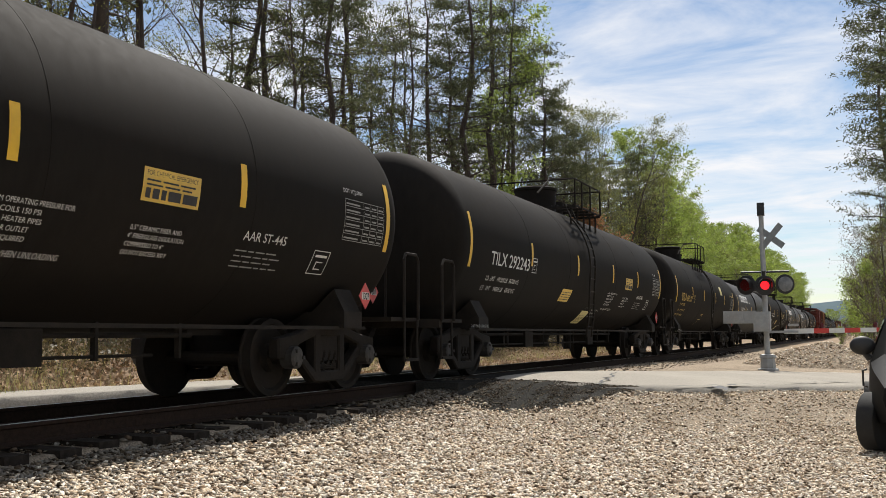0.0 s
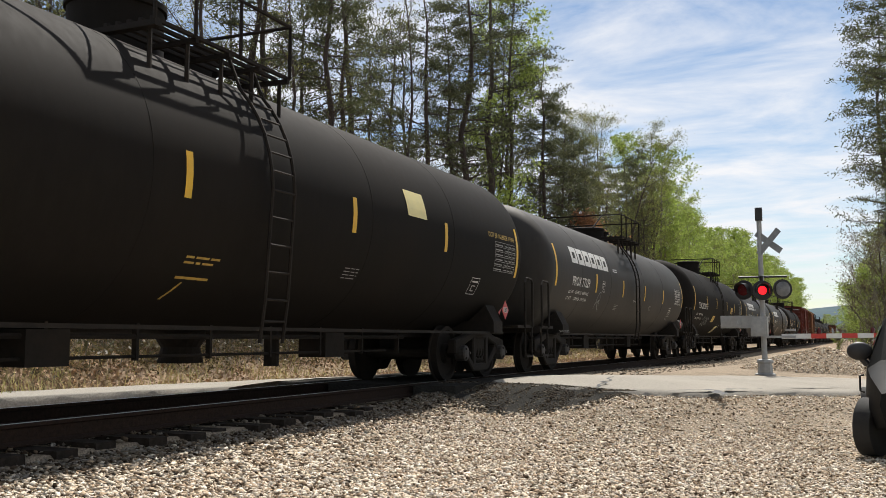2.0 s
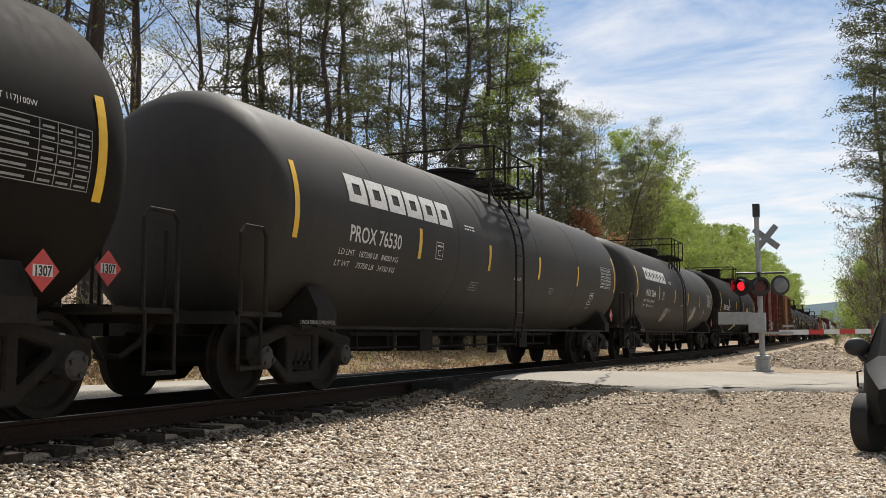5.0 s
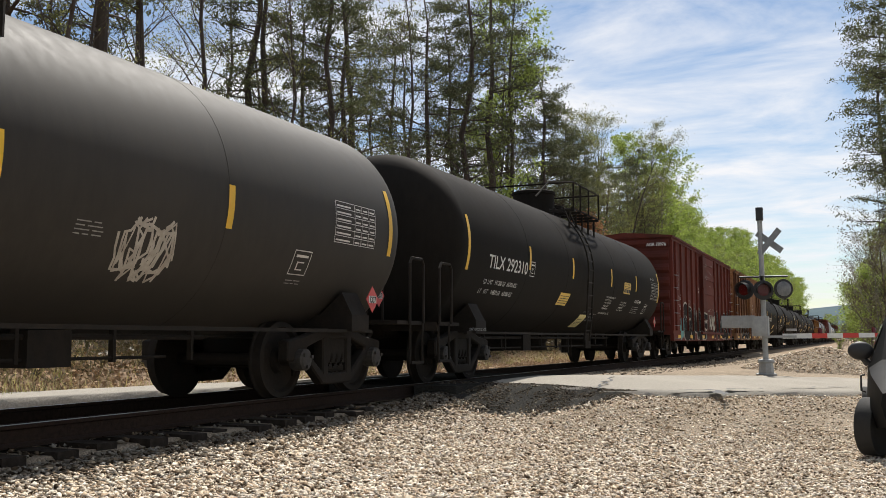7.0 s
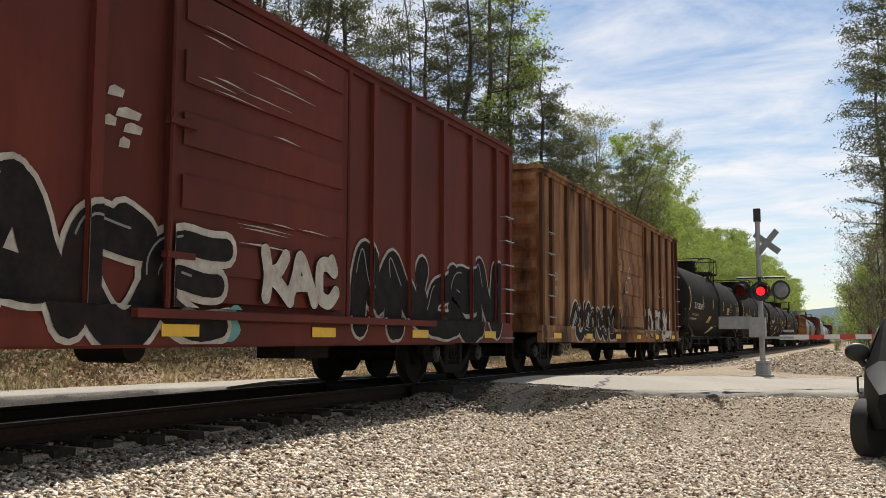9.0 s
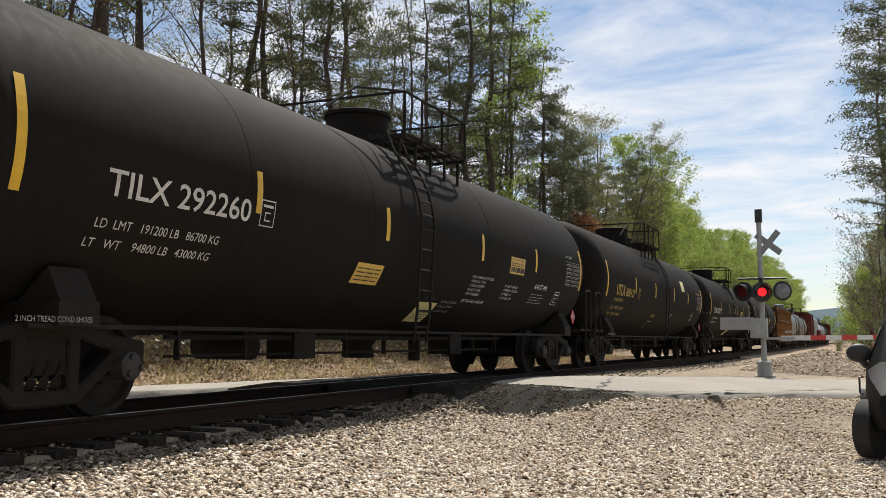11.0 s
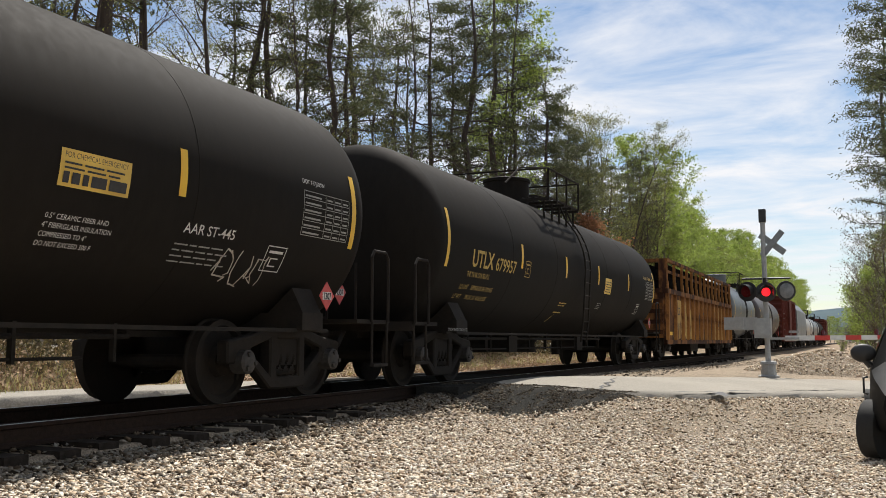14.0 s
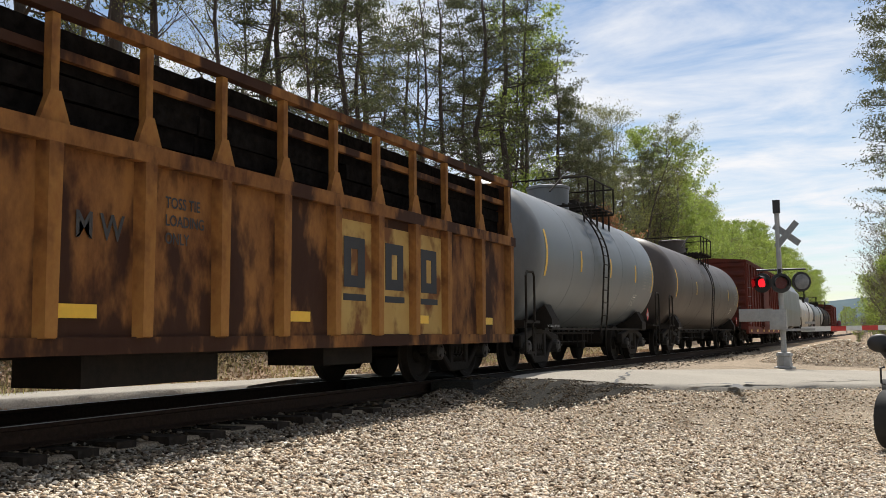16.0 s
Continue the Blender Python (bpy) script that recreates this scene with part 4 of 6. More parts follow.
def dress_dusty(car, number, load="187300 LB   84050 KG", empty="75700 LB   34350 KG"):
    # the company name as six heavy blocks
    for i in range(6):
        bm = bmesh.new()
        for u0, u1, v0, v1 in ((0, 0.50, 0.26, 0.38), (0, 0.50, 0, 0.11), (0, 0.15, 0.11, 0.26), (0.35, 0.50, 0.11, 0.26)):
            bm.faces.new([bm.verts.new(c) for c in ((u0, v0, 0), (u1, v0, 0), (u1, v1, 0), (u0, v1, 0))])
        decal("company_block", bm, WHITE, car, -6.42 + i * 0.56, 2.37, "white company panel shapes")
    letter(car, "PROX " + number, 0.20, -6.42, -4.96, 1.88, WHITE, 0.02, name="reporting_mark")
    letter(car, "LD LMT   " + load, 0.075, -6.62, -4.98, 1.70, WHITE)
    letter(car, "LT WT     " + empty, 0.075, -6.64, -5.0, 1.56, WHITE)
    decal("plate_mark", plate_box(0.26, 0.26), WHITE, car, -3.78, 1.84)
    for i in range(2):
        decal("small_writing", bars_bm(0.42, 0.03, 1, 0.8, 14 + i), WHITE, car, -2.60, 2.45 - 0.05 * i)
    decal("small_writing", bars_bm(0.36, 0.18, 4, 0.30, 13), FINEW, car, -2.14, 1.45)
    letter(car, "BOT OPR VALVE", 0.05, -0.12, 0.24, 1.72, WHITE)
    decal("small_writing", bars_bm(0.34, 0.15, 4, 0.28, 12), FINEW, car, 2.16, 1.56)
    decal("small_writing", bars_bm(0.30, 0.08, 2, 0.28, 16), FINEW, car, 5.45, 1.33)


def chalk(car, y, z, paths, width, mat, seed=1):
    """Thin sprayed lines on a tank, each path its own loose curve."""
    rng = random.Random(seed)
    for p in paths:
        bm = bmesh.new()
        pts = smooth_path(p, rng, 1.0, 1.0, 5)
        for a, b in zip(pts, pts[1:]):
            d = (b - a).normalized()
            n = Vector((-d.y, d.x)) * width * rng.uniform(0.35, 0.6)
            bm.faces.new([bm.verts.new((c.x, c.y, 0)) for c in (a - n - d * 0.01, b - n + d * 0.01, b + n + d * 0.01, a + n - d * 0.01)])
        decal("spray_line", bm, mat, car, y, z, "thin sprayed line")


def spray(car, y, z, w, h, seed, mat, on_curve=True, x=1.56, width=0.05):
    """A loose sprayed scrawl of thick looping strokes."""
    rng = random.Random(seed)
    bm = bmesh.new()
    n = max(3, int(w / (h * 0.55)))
    for i in range(n):
        cx = (i + 0.5) * w / n
        pts = []
        a0 = rng.uniform(0, 6)
        for k in range(14):
            a = a0 + k * rng.uniform(0.3, 0.55)
            rr = 0.5 * h * rng.uniform(0.6, 1.0)
            pts.append(Vector((cx + 0.62 * rr * math.cos(a) + 0.04 * k * h / 14, h / 2 + rr * math.sin(a), 0)))
        for p, q in zip(pts, pts[1:]):
            d = (q - p).normalized()
            s = Vector((-d.y, d.x, 0)) * width / 2 * rng.uniform(0.7, 1.2)
            e = d * width * 0.35
            bm.faces.new([bm.verts.new(c) for c in (p - s - e, q - s + e, q + s + e, p + s - e)])
    for v in bm.verts:
        v.co.z = 0
    if on_curve:
        return decal("spray_paint", bm, mat, car, y, z, "loose sprayed scrawl")
    for v in bm.verts:
        v.co = Vector((x, y + v.co.x, z + v.co.y))
    return part("spray_paint", bm, mat, car, "loose sprayed scrawl")


BOX_POSTS = [s * y for s in (-1, 1) for y in (7.64, 6.98, 5.86, 4.70, 3.56, 2.44)]


def box_car(paint, label, half=7.74, zb=0.61, zt=4.10, posts=None):
    car = thing("box_car", label, "boxcar")
    W = 1.53
    bm = bmesh.new()
    box(bm, -W + 0.05, W - 0.05, -half + 0.04, half - 0.04, zb + 0.25, zt - 0.05)
    box(bm, -W, W, -half, half, zb + 0.22, zb + 0.36)
    box(bm, -W, W, -half, half, zt - 0.12, zt)
    body = part("body", bm, paint, car, bevel=0.01)
    bm = bmesh.new()
    for q in (1, -1):
        v = [bm.verts.new(c) for c in ((q * (W - 0.02), -half + 1.9, zb + 0.3), (q * (W - 0.02), half - 1.9, zb + 0.3), (q * (W - 0.02), half - 2.6, zb), (q * (W - 0.02), -half + 2.6, zb),
                                       (q * (W - 0.1), -half + 1.9, zb + 0.3), (q * (W - 0.1), half - 1.9, zb + 0.3), (q * (W - 0.1), half - 2.6, zb), (q * (W - 0.1), -half + 2.6, zb))]
        for fc in ((0, 1, 2, 3), (7, 6, 5, 4), (0, 3, 7, 4), (3, 2, 6, 7), (2, 1, 5, 6)):
            bm.faces.new([v[i] for i in fc])
        box(bm, q * (W - 0.1), q * (W + 0.01), -half, half, zb + 0.02, zb + 0.24)
    part("side_sill", bm, paint, car)
    bm = bmesh.new()
    k = zt
    v = []
    for y in (-half - 0.06, half + 0.06):
        v.append([bm.verts.new(c) for c in ((-W - 0.04, y, k - 0.04), (-W - 0.04, y, k + 0.03), (0, y, k + 0.16), (W + 0.04, y, k + 0.03), (W + 0.04, y, k - 0.04))])
    for i in range(5):
        bm.faces.new((v[0][i], v[0][(i + 1) % 5], v[1][(i + 1) % 5], v[1][i]))
    bm.faces.new(v[0])
    bm.faces.new(v[1][::-1])
    for i in range(14):
        y = -half + 0.55 + i * (2 * half - 1.1) / 13
        box(bm, -W - 0.03, W + 0.03, y - 0.03, y + 0.03, k + 0.03, k + 0.06)
    part("roof", bm, paint, car, "ribbed steel roof")
    # posts on the sides
    bm = bmesh.new()
    box(bm, 0, 0.07, -0.07, 0.07, zb + 0.36, zt - 0.12)
    post = mesh_of("side_post", bm, posts or paint, bevel=0.025)
    for y in BOX_POSTS:
        piece("side_post", post, car, pose(W - 0.052, y, 0))
        piece("side_post", post, car, pose(-W + 0.052, y, 0, 0, 0, 180))
    # sliding door
    for q in (1, -1):
        bm = bmesh.new()
        box(bm, q * (W - 0.05), q * (W + 0.055), -1.55, 1.55, zb + 0.42, zt - 0.2)
        d = part("door", bm, paint, car, "ribbed sliding door", bevel=0.012)
        for i in range(5):
            bm = bmesh.new()
            z = zb + 0.68 + i * 0.58
            box(bm, q * (W + 0.05), q * (W + 0.085), -1.45, 1.45, z, z + 0.30)
            part("door_panel", bm, paint, d, bevel=0.012)
        bm = bmesh.new()
        for y in (-1.62, 1.6):
            tube(bm, [(q * (W + 0.09), y, zb + 0.35), (q * (W + 0.09), y, zt - 0.15)], 0.025, 6)
        for z in (1.4, 2.6):
            box(bm, q * (W + 0.06), q * (W + 0.13), -1.68, -1.30, z, z + 0.06)
        part("lock_bar", bm, paint, d)
        bm = bmesh.new()
        box(bm, q * (W + 0.02), q * (W + 0.10), -2.0, 4.2, zb + 0.26, zb + 0.34)
        part("door_rail", bm, paint, car)
    # corrugated ends
    for s in (1, -1):
        for i in range(7):
            bm = bmesh.new()
            z = zb + 0.50 + i * 0.44
            v = [[bm.verts.new((x, s * (half - 0.04), z + a)), bm.verts.new((x, s * (half + 0.06), z + 0.10 + a * 0.4)), bm.verts.new((x, s * (half + 0.06), z + 0.2 + a * 0.0)), bm.verts.new((x, s * (half - 0.04), z + 0.32))] for x, a in ((-W + 0.1, 0), (W - 0.1, 0))]
            for j in range(3):
                bm.faces.new((v[0][j], v[1][j], v[1][j + 1], v[0][j + 1]))
            bm.faces.new(v[0])
            bm.faces.new(v[1][::-1])
            part("end_rib", bm, paint, car)
        bm = bmesh.new()
        for z in [zb + 0.1 + 0.42 * i for i in range(6)]:
            for q in (1, -1):
                y = s * (half - 0.40)
                tube(bm, [(q * W, y - 0.22, z), (q * (W + 0.1), y - 0.22, z), (q * (W + 0.1), y + 0.22, z), (q * W, y + 0.22, z)], 0.011, 5)
        part("ladder", bm, SIGNBACK, car, "steel grab irons", smooth=True)
        bm = bmesh.new()
        box(bm, -0.4, 0.4, s * (half - 1.4), s * (half + 0.35), 0.75, 1.05)
        part("end_sill", bm, GEAR, car)
        coupler(car, s * (half + 0.8), s)
    bm = bmesh.new()
    box(bm, -0.3, 0.3, -half + 1, half - 1, 0.72, 1.0)
    tube(bm, [(0.5, -3.4, 0.62), (0.5, 3.6, 0.62)], 0.025, 6)
    tube(bm, [(0.3, -1.2, 0.62), (0.9, -1.2, 0.62)], 0.16, 12)
    box(bm, 0.35, 0.9, 1.6, 2.4, 0.45, 0.75)
    part("underframe", bm, GEAR, car)
    for i, y in enumerate((-7.02, -4.50, -1.61, 0.91, 3.54, 6.3)):
        bm = bmesh.new()
        box(bm, W + 0.026, W + 0.031, y, y + 0.52, zb + 0.10, zb + 0.21)
        part("reflective_stripe", bm, YEL, car, "yellow reflective stripe")
    truck(car, -half + 1.6)
    truck(car, half - 1.6)
    return car


def side_text(car, text, size, y, z, mat, x=1.54, squeeze=0.8, bold=0.02, name="lettering"):
    bm = glyphs(text, size, squeeze, bold * size)
    for v in bm.verts:
        v.co = Vector((x, y + v.co.x, z + v.co.y))
    part(name, bm, mat, car)


def side_steps(half, W):
    """Stretches of a boxcar's side and how far out each lies."""
    posts = sorted(BOX_POSTS)
    cuts = sorted([y + d for y in posts for d in (-0.07, 0.07)] + [-half, -1.55, 1.55, half])

    def out(y):
        if abs(y) < 1.55:
            return W + 0.10
        return W + 0.03 if any(abs(y - p) < 0.07 for p in posts) else W - 0.036
    return [(a, b, out((a + b) / 2)) for a, b in zip(cuts, cuts[1:]) if b - a > 0.005]


def stroke(bm, pts, width, lift):
    """A thick rounded stroke along points (along, up); lift keeps strokes apart."""
    pts = [Vector((p[0], p[1])) for p in pts]
    left, right = [], []
    for i, p in enumerate(pts):
        d = (pts[min(i + 1, len(pts) - 1)] - pts[max(i - 1, 0)]).normalized()
        n = Vector((-d.y, d.x)) * width / 2
        left.append(p + n)
        right.append(p - n)
    for i in range(len(pts) - 1):
        bm.faces.new([bm.verts.new((lift + 0.00006 * i, *c)) for c in (left[i], right[i], right[i + 1], left[i + 1])])
    for j, p in enumerate(pts):
        k = lift + 0.00006 * j + 0.00003
        bm.faces.new([bm.verts.new((k, p.x + width / 2 * math.cos(a), p.y + width / 2 * math.sin(a))) for a in np.linspace(0, 2 * math.pi, 12, endpoint=False)])


def smooth_path(pts, rng, sx, sy, k=4):
    P = [Vector((x * sx + rng.uniform(-0.05, 0.05) * sx, y * sy + rng.uniform(-0.04, 0.04) * sy)) for x, y in pts]
    out = []
    for i in range(len(P) - 1):
        a, b, c, d = P[max(i - 1, 0)], P[i], P[i + 1], P[min(i + 2, len(P) - 1)]
        for j in range(k):
            t = j / k
            out.append(0.5 * (2 * b + (c - a) * t + (2 * a - 5 * b + 4 * c - d) * t * t + (3 * b - a - 3 * c + d) * t ** 3))
    out.append(P[-1])
    return out


SILL_TOP = 0.972


def on_side(car, bm, name, mat, half, W, label):
    """Lays sprayed paint on the stepped side of a boxcar, cut at each step and at the top of the sill."""
    made = bmesh.new()
    pieces = [(a, b, x, SILL_TOP, 9.0) for a, b, x in side_steps(half, W)] + [(-half, half, W + 0.013, 0.64, SILL_TOP)]
    for a, b, x, z0, z1 in pieces:
        c = bm.copy()
        for p, n in (((0, a, 0), (0, -1, 0)), ((0, b, 0), (0, 1, 0)), ((0, 0, z0), (0, 0, -1)), ((0, 0, z1), (0, 0, 1))):
            bmesh.ops.bisect_plane(c, geom=c.verts[:] + c.edges[:] + c.faces[:], plane_co=p, plane_no=n, clear_outer=True)
        vs = [made.verts.new((x + v.co.x, v.co.y, v.co.z)) for v in c.verts]
        c.verts.index_update()
        for f in c.faces:
            try:
                made.faces.new([vs[v.index] for v in f.verts])
            except ValueError:
                pass
        c.free()
    bm.free()
    if made.faces:
        part(name, made, mat, car, label)
    else:
        made.free()


# strokes of fat letter forms, in a unit box; the first four are mere loops
FORMS = {
    "loop": (((0.0, 0.45), (0.3, 1.05), (0.65, 0.65), (0.35, 0.15), (0.75, -0.05), (1.1, 0.4), (0.9, 0.85)),),
    "hook": (((0.05, 0.95), (0.35, 0.4), (0.1, 0.05), (0.6, 0.1), (0.95, 0.55), (0.7, 1.0), (0.45, 0.6)), ((0.8, 0.0), (0.95, 0.3))),
    "bend": (((0.1, 0.0), (-0.05, 0.6), (0.35, 0.95), (0.5, 0.4), (0.85, 0.1), (1.0, 0.65), (0.75, 1.05)),),
    "curl": (((0.0, 0.8), (0.2, 0.2), (0.55, 0.0), (0.7, 0.55), (0.45, 0.95), (0.95, 0.8), (1.05, 0.15)), ((0.3, 0.5), (0.6, 0.6))),
    "s": (((0.98, 0.84), (0.66, 1.0), (0.30, 0.88), (0.24, 0.64), (0.58, 0.52), (0.88, 0.34), (0.80, 0.08), (0.45, 0.0), (0.12, 0.14), (0.30, 0.34)),),
    "p": (((0.12, 0.0), (0.22, 0.5), (0.20, 0.98)), ((0.30, 0.92), (0.72, 1.0), (0.94, 0.76), (0.70, 0.50), (0.34, 0.46)), ((0.5, 0.42), (0.62, 0.2), (0.95, 0.02))),
    "a": (((0.06, 0.0), (0.22, 0.5), (0.50, 1.0), (0.74, 0.5), (0.95, 0.0)), ((0.25, 0.32), (0.72, 0.34))),
    "c": (((0.75, 0.98), (0.95, 0.80), (0.60, 0.92), (0.28, 0.86), (0.22, 0.40), (0.40, 0.06), (0.75, 0.02), (1.0, 0.30)),),
    "k": (((0.15, 0.0), (0.18, 0.5), (0.12, 1.0)), ((0.90, 0.95), (0.55, 0.62), (0.25, 0.46), (0.60, 0.28), (0.98, 0.0))),
    "m": (((0.05, 0.0), (0.12, 0.55), (0.10, 1.0), (0.45, 0.45), (0.80, 0.98), (0.86, 0.5), (0.95, 0.0)),),
    "n": (((0.08, 0.0), (0.10, 0.6), (0.14, 1.0), (0.50, 0.5), (0.88, 0.05), (0.86, 0.6), (0.92, 1.0)),),
    "l": (((0.85, 1.02), (0.40, 0.70), (0.25, 0.30), (0.20, 0.02), (0.60, 0.06), (1.0, 0.04)),),
    "e": (((0.95, 0.95), (0.40, 0.96), (0.12, 0.70), (0.14, 0.30), (0.45, 0.02), (0.98, 0.06)), ((0.25, 0.52), (0.80, 0.54))),
}


def burner(car, y, z, forms, w, h, fill, rim, seed, fat, edge=0.14, half=7.74, W=1.53):
    """Fat sprayed letter forms side by side: pale rim, dark fill and thin highlights, one after another."""
    rng = random.Random(seed)
    pitch = w / len(forms)
    for i, key in enumerate(forms):
        hh, dz, ww = h * rng.uniform(0.86, 1.12), rng.uniform(-0.05, 0.05) * h, pitch * rng.uniform(0.95, 1.15)
        lean = rng.uniform(-0.12, 0.16)
        paths = [[(y + i * pitch + p.x + lean * p.y + 0.05 * fat * math.sin(9 * p.y), z + dz + p.y + 0.10 * fat * math.sin(7 * p.x)) for p in smooth_path(st, rng, ww, hh, 5)] for st in FORMS[key]]
        up = 0.0022 * (i % 3)
        for mat, width, lift, nm in ((rim, fat + edge, 0.002 + up, "spray_outline"), (fill, fat, 0.0095 + up, "spray_fill")):
            bm = bmesh.new()
            for k, p in enumerate(paths):
                stroke(bm, p, width, lift + 0.0009 * k)
            on_side(car, bm, nm, mat, half, W, "sprayed graffiti letter shapes")
        if fill is SPRAYK:
            bm = bmesh.new()
            for p in paths:
                n = len(p)
                stroke(bm, [(a - 0.22 * fat, b + 0.24 * fat) for a, b in p[n // 5:n // 2]], 0.022, 0.0172)
            on_side(car, bm, "spray_highlight", SIGNBACK, half, W, "thin grey sprayed highlight")


def patch(car, spots, mat, name, half=7.74, W=1.53):
    """Soft-edged round patches of colour under the letters."""
    bm = bmesh.new()
    for k, (y, z, r) in enumerate(spots):
        bm.faces.new([bm.verts.new((-0.001 + 0.0002 * k, y + r * (1 + 0.16 * math.sin(5 * a + k)) * math.cos(a), z + r * (1 + 0.12 * math.sin(3 * a + k)) * math.sin(a))) for a in np.linspace(0, 2 * math.pi, 26, endpoint=False)])
    on_side(car, bm, name, mat, half, W, "sprayed patch of colour")


def gondola_car(half=8.0, zb=0.57, zm=2.32, zt=3.30):
    car = thing("gondola_car", "rusty ochre gondola with high stakes, loaded with black ties", "gondola car")
    W = 1.50
    for q in (1, -1):
        bm = bmesh.new()
        box(bm, q * (W - 0.10), q * (W - 0.04), -half, half, zb + 0.1, zm - 0.1)
        part("side_sheet", bm, GONDOLA, car, "rusty ochre steel side", bevel=0.008)
        bm = bmesh.new()
        box(bm, -W + 0.1, W - 0.1, q * half - 0.05, q * half + 0.05, zb + 0.2, zm - 0.1)
        part("end_sheet", bm, GONDOLA, car, "rusty ochre steel end", bevel=0.008)
    bm = bmesh.new()
    box(bm, -W + 0.1, W - 0.1, -half, half, zb + 0.3, zb + 0.36)
    part("deck", bm, GONDOLA, car, bevel=0.008)
    bm = bmesh.new()
    box(bm, -W + 0.12, W - 0.12, -0.1, 0.1, 0, 0.13)
    rib = mesh_of("end_rib", bm, GONDOLA, bevel=0.012)
    for s in (1, -1):
        for i in range(5):
            piece("end_rib", rib, car, pose(0, s * half, zb + 0.32 + i * 0.33))
    bm = bmesh.new()
    for q in (1, -1):
        box(bm, q * (W - 0.1), q * (W + 0.0), -half, half, zb, zb + 0.14)
    part("side_sill", bm, GONDOLA, car, "rusty side sill", bevel=0.02)
    bm = bmesh.new()
    for q in (1, -1):
        box(bm, q * (W - 0.12), q * (W + 0.06), -half - 0.05, half + 0.05, zm - 0.13, zm + 0.02)
    for s in (1, -1):
        box(bm, -W, W, s * half - 0.08, s * half + 0.08, zm - 0.13, zm + 0.02)
    part("top_chord", bm, GONDOLA, car, "heavy rusty top chord", bevel=0.02)
    bm = bmesh.new()
    v = [bm.verts.new(c) for c in ((0, -0.10, zb + 0.12), (0, 0.10, zb + 0.12), (0.095, 0.06, zb + 0.14), (0.095, -0.06, zb + 0.14), (0, -0.11, zm - 0.13), (0, 0.11, zm - 0.13), (0.105, 0.07, zm - 0.13), (0.105, -0.07, zm - 0.13))]
    for fc in ((0, 4, 7, 3), (3, 7, 6, 2), (2, 6, 5, 1), (0, 3, 2, 1), (4, 5, 6, 7)):
        bm.faces.new([v[i] for i in fc])
    post = mesh_of("side_post", bm, GONPOST, bevel=0.012)
    bm = bmesh.new()
    box(bm, -0.04, 0.04, -0.04, 0.04, zm + 0.02, zt)
    v = [bm.verts.new(c) for c in ((0.055, -0.15, zm + 0.02), (0.055, 0.15, zm + 0.02), (0.055, 0.05, zm + 0.27), (0.055, -0.05, zm + 0.27), (0.0, -0.15, zm + 0.02), (0.0, 0.15, zm + 0.02), (0.0, 0.05, zm + 0.27), (0.0, -0.05, zm + 0.27))]
    for fc in ((0, 1, 2, 3), (0, 3, 7, 4), (1, 5, 6, 2)):
        bm.faces.new([v[i] for i in fc])
    stake = mesh_of("stake", bm, GONPOST, bevel=0.008)
    posts = [-half + 0.12, -half + 1.50] + [-half + 2.95 + 1.035 * k for k in range(11)] + [half - 1.40, half - 0.12]
    for y in posts:
        for q, a in ((1, 0), (-1, 180)):
            piece("side_post", post, car, pose(q * (W - 0.045), y, 0, 0, 0, a))
            piece("stake", stake, car, pose(q * (W - 0.02), y, 0, 0, 0, a))
    bm = bmesh.new()
    for q in (1, -1):
        box(bm, q * (W - 0.02) - 0.05, q * (W - 0.02) + 0.06, -half, half, zt - 0.10, zt)
        box(bm, q * (W - 0.09) - 0.03, q * (W - 0.09) + 0.03, -half, half, zt - 0.42, zt - 0.34)
    for s in (1, -1):
        box(bm, -W, W, s * (half - 0.05) - 0.05, s * (half - 0.05) + 0.05, zt - 0.12, zt)
        box(bm, -W, -W + 0.2, s * (half - 0.05) - 0.06, s * (half - 0.05) + 0.06, zm, zt)
        box(bm, W - 0.24, W, s * (half - 0.05) - 0.06, s * (half - 0.05) + 0.06, zm, zt)
    part("top_rail", bm, GONDOLA, car, "rusty top rails", bevel=0.012)
    # ochre panels behind the lettering, between posts
    for i, z0, h in ((1, 0.75, 1.30), (2, 0.75, 1.30), (3, 0.75, 1.30), (9, 0.72, 1.36), (10, 0.72, 1.36), (11, 0.72, 1.36)):
        bm = bmesh.new()
        box(bm, W - 0.042, W - 0.034, posts[i] + 0.105, posts[i + 1] - 0.105, z0, z0 + h)
        part("paint_panel", bm, GONPANEL, car, "faded ochre lettering panel")
    for y, z, ch in ((-5.94, 1.55, "C"), (-5.64, 1.55, "S"), (-4.86, 1.53, "X"), (-4.56, 1.53, "T"), (-5.96, 1.03, "9"), (-5.66, 1.03, "1"), (-4.94, 1.03, "4"), (-4.64, 1.03, "5"), (-3.92, 1.02, "9"), (-3.62, 1.02, "2")):
        side_text(car, ch, 0.36, y, z, NAVY, W - 0.029, 0.82, 0.015, "reporting_mark")
    # the company letters as plain navy blocks over bars
    for i in (9, 10, 11):
        y = (posts[i] + posts[i + 1]) / 2 - 0.26
        bm = bmesh.new()
        for u0, u1, v0, v1 in ((0, 0.5, 0.46, 0.60), (0, 0.5, 0, 0.14), (0, 0.17, 0.14, 0.46), (0.33, 0.5, 0.14, 0.46)):
            box(bm, W - 0.034, W - 0.029 + 0.0008 * u0, y + u0, y + u1, 1.28 + v0, 1.28 + v1)
        part("company_block", bm, NAVY, car, "faded navy block shapes")
        bm = bmesh.new()
        box(bm, W - 0.034, W - 0.03, y - 0.01, y + 0.53, 1.12, 1.20)
        part("letter_bar", bm, NAVY, car)
